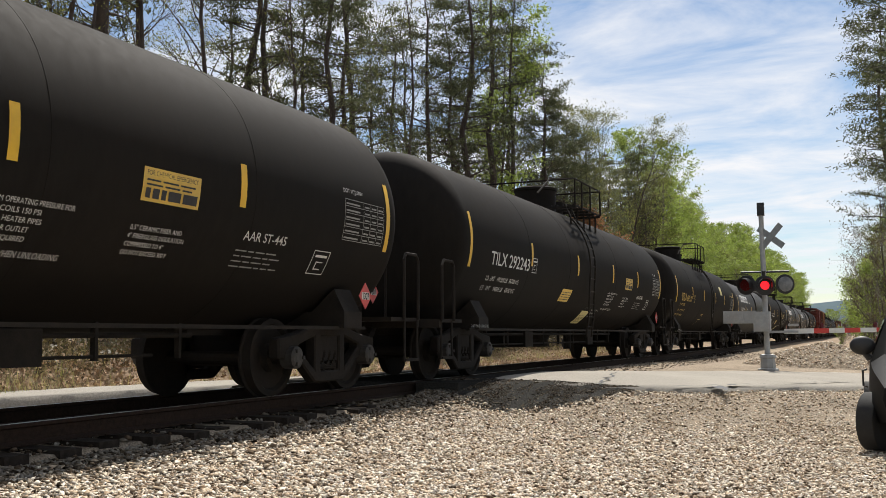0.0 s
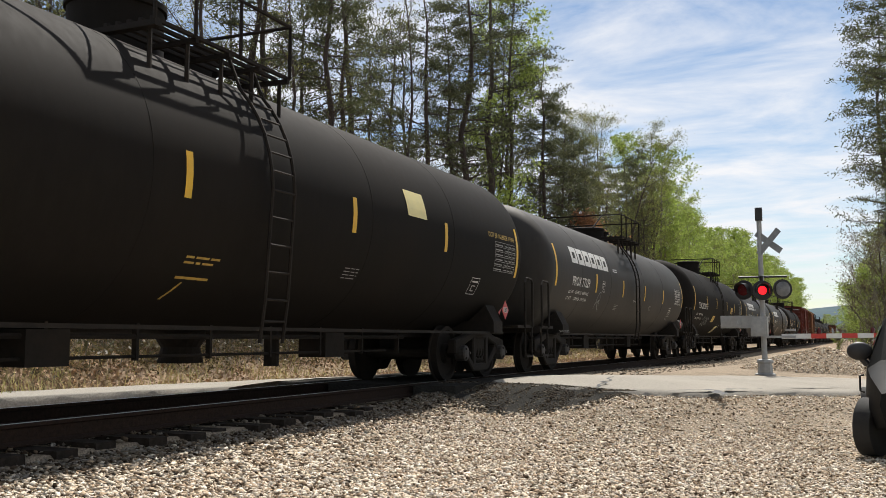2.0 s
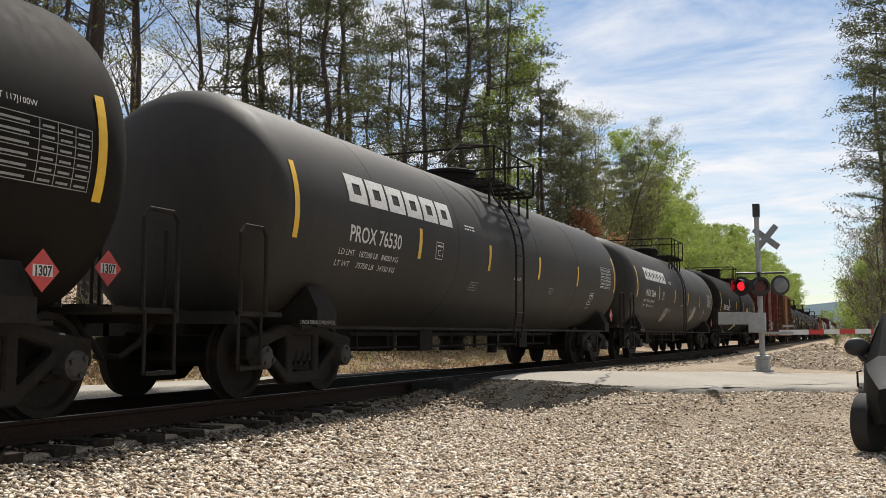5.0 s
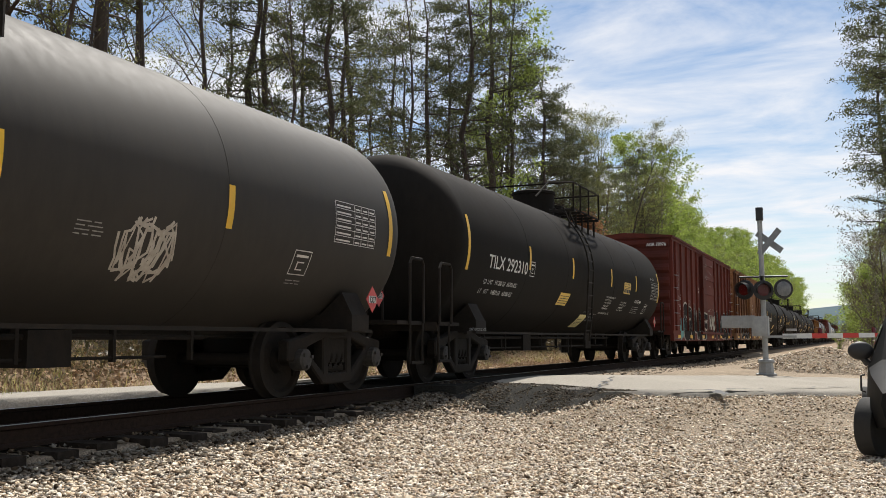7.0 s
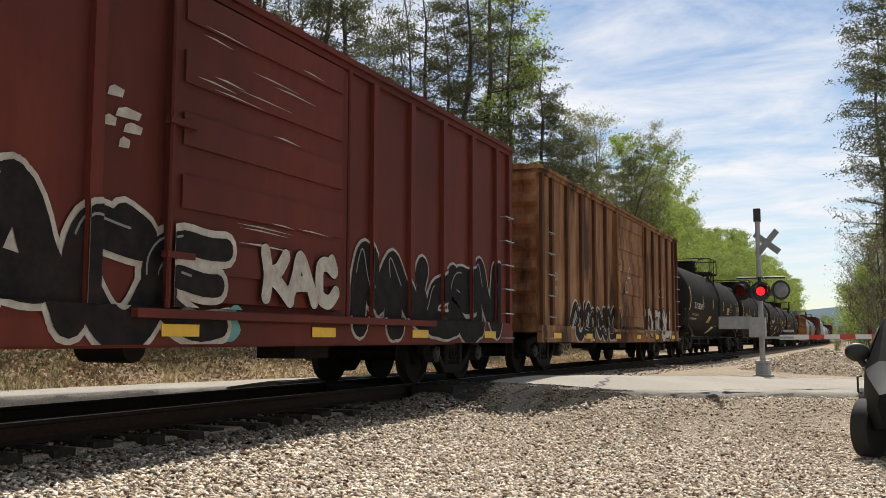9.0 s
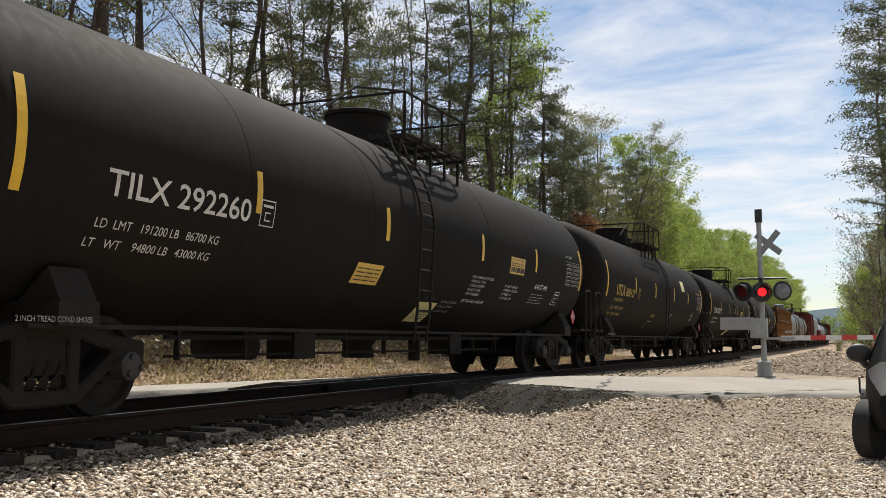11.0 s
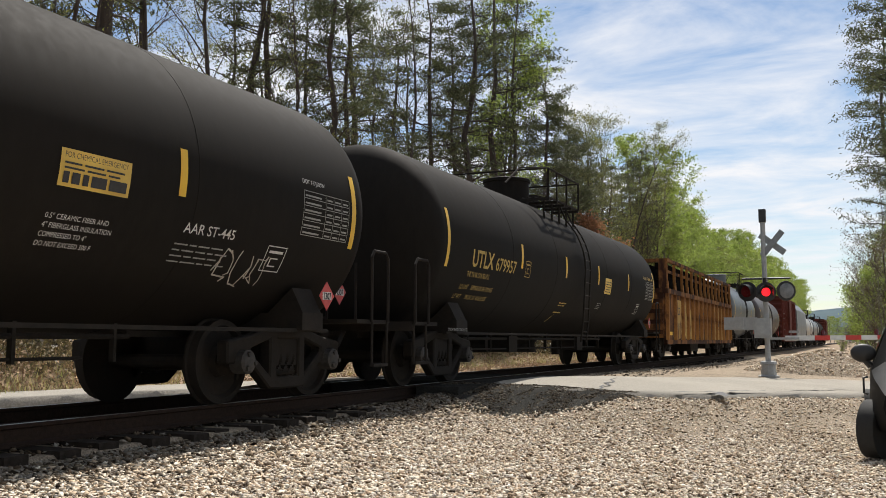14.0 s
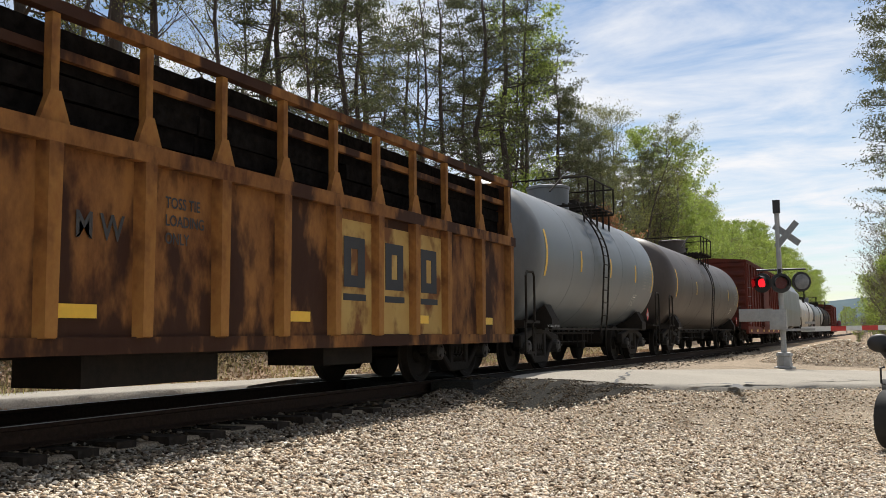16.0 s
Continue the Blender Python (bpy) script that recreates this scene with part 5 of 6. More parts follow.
    for t, size, i, z in (("M W", 0.3, 5, 1.5), ("TOSS TIE", 0.14, 6, 1.85), ("LOADING", 0.14, 6, 1.69), ("ONLY", 0.14, 6, 1.53)):
        side_text(car, t, size, posts[i] + 0.28, z, BLACK, W - 0.03, 0.85)
    for y in (-7.86, -4.92, -1.86, 1.28, 4.30, 6.70):
        bm = bmesh.new()
        box(bm, W - 0.032, W - 0.024, y, y + (0.9 if y < -7 else 0.44), 0.86, 0.97)
        part("reflective_stripe", bm, YEL, car, "yellow reflective stripe")
    bm = bmesh.new()
    box(bm, -0.3, 0.3, -half - 0.2, half + 0.2, 0.62, 0.95)
    box(bm, 0.3, 1.1, -1.2, 0.6, 0.28, 0.62)
    box(bm, 0.3, 1.1, 2.6, 3.8, 0.35, 0.62)
    tube(bm, [(0.5, -4, 0.55), (0.5, 4.5, 0.55)], 0.03, 6)
    part("underframe", bm, GEAR, car, bevel=0.03)
    # the load: layers of black ties, each its own piece
    bm = bmesh.new()
    box(bm, -0.11, 0.11, -1.3, 1.3, -0.09, 0.09)
    tie = mesh_of("loaded_tie", bm, TIMBER, bevel=0.012)
    rng = random.Random(8)
    for row in range(6):
        for lay in range(10):
            for col in ((5, 4) if lay > 1 else (5,)):
                x = -1.22 + col * 0.488
                piece("loaded_tie", tie, car, pose(x + rng.uniform(-0.03, 0.03), -half + 1.45 + row * 2.62 + rng.uniform(-0.1, 0.1), 1.38 + lay * 0.188, rng.uniform(-1, 1), rng.uniform(-4, 4), rng.uniform(-1.2, 1.2)))
    bm = bmesh.new()
    for row in range(6):
        for lay in range(10):
            for col in range(4):
                m = pose(-1.22 + col * 0.488 + rng.uniform(-0.05, 0.05), -half + 1.45 + row * 2.62 + rng.uniform(-0.1, 0.1), 1.38 + lay * 0.188, rng.uniform(-1, 1), rng.uniform(-4, 4), rng.uniform(-1.2, 1.2))
                box(bm, -0.15, 0.15, -1.3, 1.3, -0.09, 0.09, m)
    tagged(part("packed_timber", bm, TIMBER, car, "stacked black creosoted ties"), kind="stuff")
    for s in (1, -1):
        coupler(car, s * (half + 0.85), s)
    truck(car, -half + 1.3)
    truck(car, half - 1.3)
    return car


def hopper_car(paint, label, half=7.6):
    car = thing("hopper_car", label, "hopper car")
    bm = bmesh.new()
    prof = [(-1.5, 1.1), (-1.56, 2.2), (-1.5, 3.6), (-0.9, 4.35), (0.9, 4.35), (1.5, 3.6), (1.56, 2.2), (1.5, 1.1)]
    ends = [[bm.verts.new((x, y, z)) for x, z in prof] for y in (-half, half)]
    for i in range(8):
        bm.faces.new((ends[0][i], ends[0][(i + 1) % 8], ends[1][(i + 1) % 8], ends[1][i]))
    bm.faces.new(ends[0])
    bm.faces.new(ends[1][::-1])
    part("body", bm, paint, car, bevel=0.03)
    bm = bmesh.new()
    for i in range(3):
        y = -half + 3.0 + i * 4.4
        v = [bm.verts.new(c) for c in ((-1.3, y - 1.3, 1.12), (1.3, y - 1.3, 1.12), (1.3, y + 1.3, 1.12), (-1.3, y + 1.3, 1.12), (-0.4, y - 0.3, 0.45), (0.4, y - 0.3, 0.45), (0.4, y + 0.3, 0.45), (-0.4, y + 0.3, 0.45))]
        for fc in ((0, 1, 5, 4), (1, 2, 6, 5), (2, 3, 7, 6), (3, 0, 4, 7), (4, 5, 6, 7)):
            bm.faces.new([v[j] for j in fc])
    part("hopper_bay", bm, paint, car)
    bm = bmesh.new()
    for q in (1, -1):
        box(bm, q * 0.5 - 0.3, q * 0.5 + 0.3, -half, half, 4.40, 4.44)
        for i in range(8):
            y = -half + 0.4 + i * (2 * half - 0.8) / 7
            box(bm, q * 0.5 - 0.3, q * 0.5 + 0.3, y - 0.03, y + 0.03, 4.33, 4.41)
    part("running_board", bm, GEAR, car)
    for s in (1, -1):
        bm = bmesh.new()
        box(bm, -1.45, 1.45, s * (half - 0.1), s * (half + 0.35), 0.95, 1.12)
        part("end_sill", bm, GEAR, car)
        coupler(car, s * (half + 0.95), s)
    truck(car, -half + 1.5)
    truck(car, half - 1.5)
    return car


# leading reference along the track of each car's middle, at the start of the clip
TRAIN = []


def couple(car, middle, label="", group=""):
    tagged(car, label, group=group)
    car.matrix_basis = pose(0, middle, 0)
    TRAIN.append((car, middle))
    return car


def box_marks(c):
    patch(c, ((-6.0, 0.98, 0.24), (-5.92, 1.25, 0.18), (-6.25, 0.80, 0.16), (-0.62, 0.82, 0.18), (-2.05, 1.78, 0.10)), TEAL, "spray_teal")
    burner(c, -5.72, 0.80, "s", 1.05, 1.02, SPRAYK, SPRAYW, 3, 0.42, 0.12)
    burner(c, -4.62, 0.80, "pac", 2.85, 1.02, SPRAYK, SPRAYW, 4, 0.36, 0.11)
    burner(c, -1.72, 0.80, "e", 0.95, 0.85, SPRAYK, SPRAYW, 7, 0.22)
    burner(c, -0.18, 1.10, "kac", 1.40, 0.42, SPRAYW, SPRAYK, 6, 0.17, 0.03)
    burner(c, 1.95, 0.84, "mnlen", 5.1, 0.80, SPRAYK, SPRAYW, 5, 0.40, 0.08)
    for tx, y, z in (("A", -6.42, 2.04), ("G", -6.18, 2.04), ("R", -5.74, 2.04), ("7", -6.42, 1.70), ("8", -6.20, 1.70), ("976", -5.74, 1.70)):
        side_text(c, tx, 0.25, y, z, WHITE, 1.53 - 0.03, 0.72, 0.015, "reporting_mark")
    for tx, y, z in (("LD LMT", -6.36, 1.44), ("LT WT", -6.36, 1.33), ("158900", -5.74, 1.43), ("61100", -5.70, 1.32)):
        side_text(c, tx, 0.085, y, z, FINEW, 1.53 - 0.03, 0.75, 0.01)
    # a square plate mark and a worn emblem in thin lines
    for nm, y0, y1, z0, z1 in (("plate_mark", -4.30, -4.04, 1.86, 2.08), ("emblem", -6.70, -6.36, 2.36, 2.95)):
        bm = bmesh.new()
        for a, b, e, f in ((y0, y1, z0, z0 + 0.012), (y0, y1, z1 - 0.012, z1), (y0, y0 + 0.012, z0, z1), (y1 - 0.012, y1, z0, z1), (y0 + 0.08, y1 - 0.08, (z0 + z1) / 2, (z0 + z1) / 2 + 0.012)):
            box(bm, 1.492, 1.4955, a, b, e, f)
        part(nm, bm, FINEW, c, "worn white stencilled outline")
    bm = glyphs("AGR 78976", 0.15, 0.9, 0.004)
    wd = max(v.co.x for v in bm.verts)
    for v in bm.verts:
        v.co = Vector((1.36 - wd + v.co.x, -7.74 - 0.075, 3.78 + v.co.y))
    part("reporting_mark", bm, WHITE, c)
    rng = random.Random(12)
    for y, z, ww in ((-2.30, 2.72, 0.20), (-2.2, 2.56, 0.32), (-2.34, 2.46, 0.16), (-2.1, 2.44, 0.24), (-2.15, 2.30, 0.14)):
        bm = bmesh.new()
        bm.faces.new([bm.verts.new((0.002, y + a * ww, z + b * 0.10)) for a, b in ((0, 0), (0.9, 0.1), (1, 0.8), (0.4, 1), (0.1, 0.7))])
        on_side(c, bm, "paint_chip", SPRAYW, 7.74, 1.53, "worn pale paint chips")
    # long pale scrapes across the door
    for k in range(15):
        y, z, ln = rng.uniform(-1.35, 0.5), rng.uniform(2.75, 3.70) if k < 10 else rng.uniform(1.62, 2.0), rng.uniform(0.4, 1.2)
        ln = min(ln, 1.45 - y)
        bm = bmesh.new()
        t = rng.uniform(0.005, 0.012)
        bm.faces.new([bm.verts.new((0.0105, a, b)) for a, b in ((y, z), (y + ln, z - 0.02), (y + ln * 0.96, z - 0.02 + t * 0.4), (y + 0.4 * ln, z + t))])
        on_side(c, bm, "scrape", SPRAYW, 7.74, 1.53, "pale scrape in the paint")


def rust_marks(c):
    burner(c, -5.55, 0.80, ("loop", "hook", "bend", "curl", "hook"), 4.1, 0.62, SPRAYK, SPRAYW, 9, 0.20, 0.10)
    burner(c, 2.1, 0.82, ("bend", "curl", "loop", "hook"), 4.2, 0.70, SPRAYW, SPRAYK, 10, 0.20, 0.08)
    for k, (y, z) in enumerate(((-0.9, 1.9), (-0.6, 2.3), (4.4, 2.0))):
        burner(c, y, z, "l", 0.3, 0.3, SPRAYW, SPRAYW, 12 + k, 0.035, 0.01)
    for tx, y, z in (("AGR", -6.86, 1.9), ("1293", -6.88, 1.62)):
        side_text(c, tx, 0.24, y, z, FINEW, 1.53 - 0.03, 0.7, 0.012, "reporting_mark")


def build_train():
    g = "cars of the freight train"

    def white_marked(mid, no, tag=0):
        c = tank_car("white_marked", marks=(3.08, 6.30, 9.52, 12.37) if no in ("292243", "292275") else None)
        dress_white_marked(c, no)
        if tag:
            spray(c, -4.7 if tag == 1 else 5.35, 1.22, 1.5 if tag == 1 else 0.9, 0.5, tag, SIGNBACK if tag == 1 else SPRAYW, width=0.018)
        if tag == 2:
            chalk(c, -0.25, 2.02, (((0.3, 0.95), (0.1, 0.8), (0.02, 0.4), (0.12, 0.05), (0.32, 0.0), (0.42, 0.3), (0.45, 0.5), (0.2, 0.68)), ((0.45, 1.0), (0.62, 0.85), (0.68, 0.5), (0.62, 0.3)), ((0.88, 0.9), (0.98, 0.6), (0.95, 0.2), (1.02, 0.0), (1.2, 0.05)), ((0.97, 0.5), (1.2, 0.52))), 0.035, SPRAYW, 3)
        return couple(c, mid, "black tank car with white lettering and yellow stripes", g)

    def yellow_marked(mid, no, panel=(3.12, 2.40)):
        c = tank_car("yellow_marked", 7.68, marks=(3.30, 6.17, 9.39, 12.27) if panel[1] > 2 else (3.44, 6.33, 9.04, 12.20))
        dress_yellow_marked(c, no, panel)
        return couple(c, mid, "black tank car with yellow stencilled lettering", g)

    def dusty(mid, no, tag=0):
        c = tank_car("dusty", 7.65, 1.44, TZ=2.14)
        if tag:
            dress_dusty(c, no, "186700 LB   84700 KG", "76300 LB   34600 KG")
            for k in range(3):
                spray(c, -2.92 + 0.08 * k, 1.14, 0.62 - 0.1 * k, 0.58, tag + 2 * k, SPRAYW, width=0.022)
                spray(c, 2.74 + 0.05 * k, 1.22, 0.62 - 0.06 * k, 0.66, tag + 4 + 2 * k, SPRAYW, width=0.026)
        else:
            dress_dusty(c, no)
        if no == "77229":
            bm = bmesh.new()
            lathe(bm, [(-0.42, 0.02), (-0.40, 0.13), (-0.34, 0.20), (0.34, 0.20), (0.40, 0.13), (0.42, 0.02)], "Y", 24)
            for k in (-0.2, 0.2):
                box(bm, -0.215, 0.215, k - 0.02, k + 0.02, -0.215, 0.0)
            part("air_reservoir", bm, TANK_DUSTY, c, "dusty round air reservoir", smooth=True, at=pose(1.12, 8.15, 1.17))
            chalk(c, -4.15, 1.42, (((0.05, 0.0), (0.1, 0.3), (0.3, 0.4), (0.4, 0.25), (0.2, 0.12), (0.5, 0.0)), ((0.0, 0.1), (0.25, 0.2), (0.45, 0.1))), 0.02, SIGNBACK, 5)
        return couple(c, mid, "dusty black tank car with large white company letters", g)

    white_marked(3.2, "292251")
    white_marked(21.7, "292243")
    yellow_marked(40.15, "680130")
    dusty(58.16, "77229")
    white_marked(76.24, "292282", 1)
    dusty(94.75, "76530")
    dusty(112.92, "76644", 7)
    white_marked(131.02, "292310")
    c = couple(box_car(BOXRED, "dark red boxcar with sprayed graffiti along its side"), 148.78, group=g)
    box_marks(c)
    c = couple(box_car(BOXRUST, "rust-streaked orange-brown boxcar with graffiti", posts=RUSTPOST), 166.0, group=g)
    rust_marks(c)
    white_marked(184.6, "292260")
    yellow_marked(202.62, "680121")
    white_marked(220.87, "292275", 2)
    yellow_marked(239.27, "679957", (1.90, 1.82))
    couple(gondola_car(), 256.98, group=g)
    couple(tank_car("plain", 4.6, TR, TANK_GREY), 271.5, "pale grey short tank car with worn lettering", g)
    couple(tank_car("plain", 7.0, TR, TANK_BROWN), 286.7, "dusty brown tank car", g)
    couple(box_car(BOXRED, "plain dark red boxcar with faded paint"), 304.5, group=g)
    couple(hopper_car(TANK_GREY, "grey covered hopper car with sloped sides"), 322.0, group=g)
    couple(tank_car("plain", 7.0, TR, TANK_WHITE), 339.5, "white tank car with dirty sides", g)
    couple(tank_car("plain", 7.0, TR, TANK_GREY), 357.0, "pale grey tank car with yellow stripes", g)
    couple(tank_car("plain", 7.0, TR, TANK), 374.5, "plain black tank car with yellow stripes", g)
    couple(box_car(BOXRED, "plain dark red boxcar with faded paint"), 392.0, group=g)


build_train()


# ---- woods ----
def leaf_cloud(rng, centres, spread, per, size, long=1.0, droop=0.0):
    """Many small leaves round the centres."""
    n = len(centres) * per
    C = np.repeat(centres, per, 0) + rng.normal(0, 1, (n, 3)) * np.array(spread)
    C[:, 2] -= droop * np.abs(rng.normal(0, 1, n))
    d = rng.normal(0, 1, (n, 3))
    d /= np.linalg.norm(d, axis=1)[:, None]
    e = np.cross(d, rng.normal(0, 1, (n, 3)))
    e /= np.linalg.norm(e, axis=1)[:, None]
    s = size * rng.uniform(0.6, 1.4, n)[:, None]
    V = np.stack([C - d * s * long, C + d * s * long * 0.6 + e * s * 0.55, C + d * s * long * 0.9 - e * s * 0.5], 1).reshape(-1, 3)
    return V, np.arange(3 * n).reshape(-1, 3)


def limb(bm, rng, p, d, L, r0, r1, wander=0.2, rise=0.0, n=4):
    """A bent tapering branch; gives the points along it."""
    pts, d = [p], d.normalized()
    for i in range(n):
        d = (d + Vector(rng.normal(0, wander, 3)) + Vector((0, 0, rise))).normalized()
        pts.append(pts[-1] + d * (L / n))
    tube(bm, pts, [r0 + (r1 - r0) * i / n for i in range(n + 1)], 3, caps=False)
    return pts


def along(pts, f):
    k = f * (len(pts) - 1)
    i = min(len(pts) - 2, int(k))
    return pts[i].lerp(pts[i + 1], k - i)


# kind: limbs, lowest limb, reach, steepness from and to, twigs a limb, twiglets a twig
HABIT = {
    "pine": (40, 0.36, 0.150, -0.10, 0.35, 5, 0),
    "slim": (46, 0.20, 0.125, 0.5, 1.2, 7, 0),
    "leafy": (36, 0.14, 0.20, 0.45, 1.1, 7, 0),
    "broad": (32, 0.22, 0.22, 0.4, 1.1, 7, 0),
    "bare": (20, 0.16, 0.20, 0.7, 1.7, 5, 3),
    "shrub": (16, 0.02, 0.46, 0.9, 2.2, 5, 4),
    "low": (22, 0.08, 0.30, 0.5, 1.3, 6, 0),
}


def make_tree(name, label, kind, height, seed, bark, leaf):
    rng = np.random.RandomState(seed)
    tree = thing(name, label, "tree" if kind != "shrub" else "shrub")
    limbs, lo, reach, up0, up1, twigs, twiglets = HABIT[kind]
    bm = bmesh.new()
    r0 = height * {"pine": 0.0118, "shrub": 0.006}.get(kind, 0.0078)
    lean = rng.uniform(-0.035, 0.035, 2)
    bend = rng.normal(0, 0.012 * height, (9, 2)) * np.linspace(0, 1, 9)[:, None]
    pts = [Vector((lean[0] * height * i / 8 + bend[i][0], lean[1] * height * i / 8 + bend[i][1], height * i / 8 * 0.97)) for i in range(9)]
    tube(bm, pts, [r0 * (1.25 if i == 0 else 1 - 0.9 * i / 8) for i in range(9)], 9)
    part("trunk", bm, bark, tree, smooth=True)
    bm = bmesh.new()
    centres = []
    for i in range(limbs):
        t = min(0.985, lo + (0.98 - lo) * (i + rng.uniform(0, 1)) / limbs)
        a = rng.uniform(0, 2 * math.pi)
        if kind == "pine":
            shape = (1 - t) ** 0.5 * (0.55 + 0.9 * t) + 0.10
        else:
            shape = math.sin(math.pi * min(1, (t - lo * 0.5 + 0.06) / (1.07 - lo * 0.5))) ** 0.7
        dead = kind == "pine" and t < 0.50 and rng.uniform(0, 1) < 0.5
        L = height * reach * shape * rng.uniform(0.5, 1.3) * (0.6 if dead else 1)
        rr = r0 * 0.34 * (1.1 - t) + 0.008
        q = limb(bm, rng, along(pts, t), Vector((math.cos(a), math.sin(a), rng.uniform(up0, up1))), L, rr, 0.007, 0.17, 0.10 if kind != "pine" else 0.03)
        for k in range(twigs):
            f = rng.uniform(0.3, 1.0)
            s, b = along(q, f), a + rng.uniform(-1.3, 1.3)
            w = limb(bm, rng, s, Vector((math.cos(b), math.sin(b), rng.uniform(up0, up1))), L * rng.uniform(0.22, 0.48), 0.011, 0.004, 0.25, 0.06, 3)
            for j in range(twiglets):
                c = b + rng.uniform(-1.4, 1.4)
                e = limb(bm, rng, along(w, rng.uniform(0.2, 1)), Vector((math.cos(c), math.sin(c), rng.uniform(0.2, up1))), L * rng.uniform(0.12, 0.28), 0.006, 0.003, 0.3, 0.05, 2)
                centres.append(e[-1][:])
            if not dead:
                centres += [along(w, g)[:] for g in (0.55, 1.0)]
        if not dead and kind != "bare" and kind != "shrub":
            centres += [along(q, g)[:] for g in (0.7, 1.0)]
    part("branchwork", bm, bark, tree)
    C = np.array(centres)
    spread, per, size, long = {
        "pine": ((0.22, 0.22, 0.08), 19, 0.052, 1.7),
        "slim": ((0.26, 0.26, 0.16), 19, 0.095, 0.9),
        "leafy": ((0.24, 0.24, 0.15), 16, 0.105, 0.9),
        "broad": ((0.28, 0.28, 0.18), 16, 0.058, 0.9),
        "bare": ((0.20, 0.20, 0.16), 3, 0.050, 0.9),
        "shrub": ((0.18, 0.18, 0.14), 5, 0.045, 0.9),
        "low": ((0.24, 0.24, 0.18), 18, 0.085, 0.9),
    }[kind]
    V, F = leaf_cloud(rng, C, spread, per, size, long)
    ob = new("crown", arrays_mesh("crown", V, F, leaf))
    ob.parent = tree
    return tree


def build_woods():
    pine, thin = "tall dark green pine with a long bare trunk", "tall thin tree, nearly bare with few buds"
    lime, twiggy = "slender tree in fresh light green spring leaf", "bare brown-grey shrub with many thin stems"
    kinds = [
        ("pine_tree", pine, "pine", 19, 1, BARK, PINE),
        ("pine_tree", pine, "pine", 21, 2, BARK, PINE),
        ("pine_tree", pine, "pine", 17, 3, BARK, PINE),
        ("leafy_tree", lime, "leafy", 17, 4, BARK_G, SPRING),
        ("leafy_tree", lime, "leafy", 15, 5, BARK_G, SPRING),
        ("leafy_tree", "tree with sparse olive green young leaves", "broad", 18, 6, BARK, OLIVE),
        ("bare_tree", thin, "bare", 18, 7, BARK, OLIVE),
        ("bare_tree", thin, "bare", 16, 8, BARK, OLIVE),
        ("young_tree", "small tree in russet spring leaf", "low", 7, 9, BARK_G, REDBUD),
        ("young_tree", "small understorey tree in light green leaf", "low", 6.5, 10, BARK_G, SPRING),
        ("bare_shrub", twiggy, "shrub", 5.5, 11, BARK_G, BRUSHM),
        ("bare_shrub", twiggy, "shrub", 4.5, 12, BARK, BRUSHM),
        ("leafy_tree", "tree with sparse olive green young leaves", "broad", 16, 13, BARK, OLIVE),
        ("leafy_tree", "very tall slim tree in fresh yellow-green leaf", "slim", 23, 14, BARK, SPRING),
    ]
    models = [make_tree(*k) for k in kinds]
    used = set()

    def plant(i, x, y, s=1.0, turn=0.0, tilt=0.0):
        m = Matrix.Translation((x, y, lot_height(max(-60, min(60, x)), y) - 0.15)) @ pose(0, 0, 0, 0, tilt, 0) @ pose(0, 0, 0, 0, 0, turn) @ Matrix.Diagonal((s, s, s, 1))
        if i in used:
            copy_thing(models[i], m)
        else:
            models[i].matrix_basis = m
            used.add(i)

    rng = random.Random(21)
    # the front edge of the woods beyond the track, then two rows behind it
    for x0, x1, y0, y1, a, b, mix, s in (
            (-12.5, -10.0, 12, 58, 1.6, 2.8, (0, 1, 2, 0, 6, 7, 1), 1.0),
            (-18.0, -13.0, 14, 62, 3.8, 6.4, (0, 2, 1, 7, 12, 6), 1.05),
            (-28.0, -19.0, 30, 72, 9.0, 14.0, (0, 1, 5, 7), 1.1),
            (-12.5, -10.0, 60, 88, 1.8, 2.8, (0, 2, 2, 2, 5, 12), 0.84)):
        y = y0
        while y < y1:
            # a gap of sky between the crowns
            if not 23.2 + (abs(x0) - 11) * 1.2 < y < 25.4 + (abs(x0) - 11) * 1.25:
                plant(rng.choice(mix), rng.uniform(x0, x1), y, rng.uniform(0.9, 1.12) * s, rng.uniform(0, 360))
            y += rng.uniform(a, b)
    for k in range(5):
        plant((0, 2, 1)[k % 3], -14.2 - 1.4 * (k % 2), 15.5 + 6.4 * k + (1.5 if k > 0 else 0), 0.95, 50 * k)
    y = 11.0
    while y < 92:
        plant(rng.choice((10, 11, 10, 11, 9, 7)), rng.uniform(-11.0, -9.2), y, rng.uniform(0.6, 1.0), rng.uniform(0, 360))
        y += rng.uniform(1.3, 2.6)
    # a tall lime-green tree at the wood's end, russet and bright young trees, a leaning dead tree
    plant(13, -10.0, 48.8, 1.0, 20)
    for i, x, yy, s in ((8, -9.4, 62.5, 1.25), (9, -9.2, 42.5, 1.15), (9, -9.3, 54, 1.1), (8, -9.8, 46, 0.8)):
        plant(i, x, yy, s, rng.uniform(0, 360))
    plant(7, -10.2, 68.0, 0.98, 10, 17)
    for i, x, yy, s in ((12, -9.6, 80.5, 1.0), (2, -10.6, 84.0, 1.0), (5, -10.0, 88.0, 0.95), (0, -12.0, 76.0, 0.9), (2, -10.4, 62.5, 0.86), (0, -11.2, 66.0, 0.74), (2, -10.2, 71.5, 0.80), (1, -11.6, 73.5, 0.70), (2, -10.8, 57.0, 0.92)):
        plant(i, x, yy, s, 77 * yy)
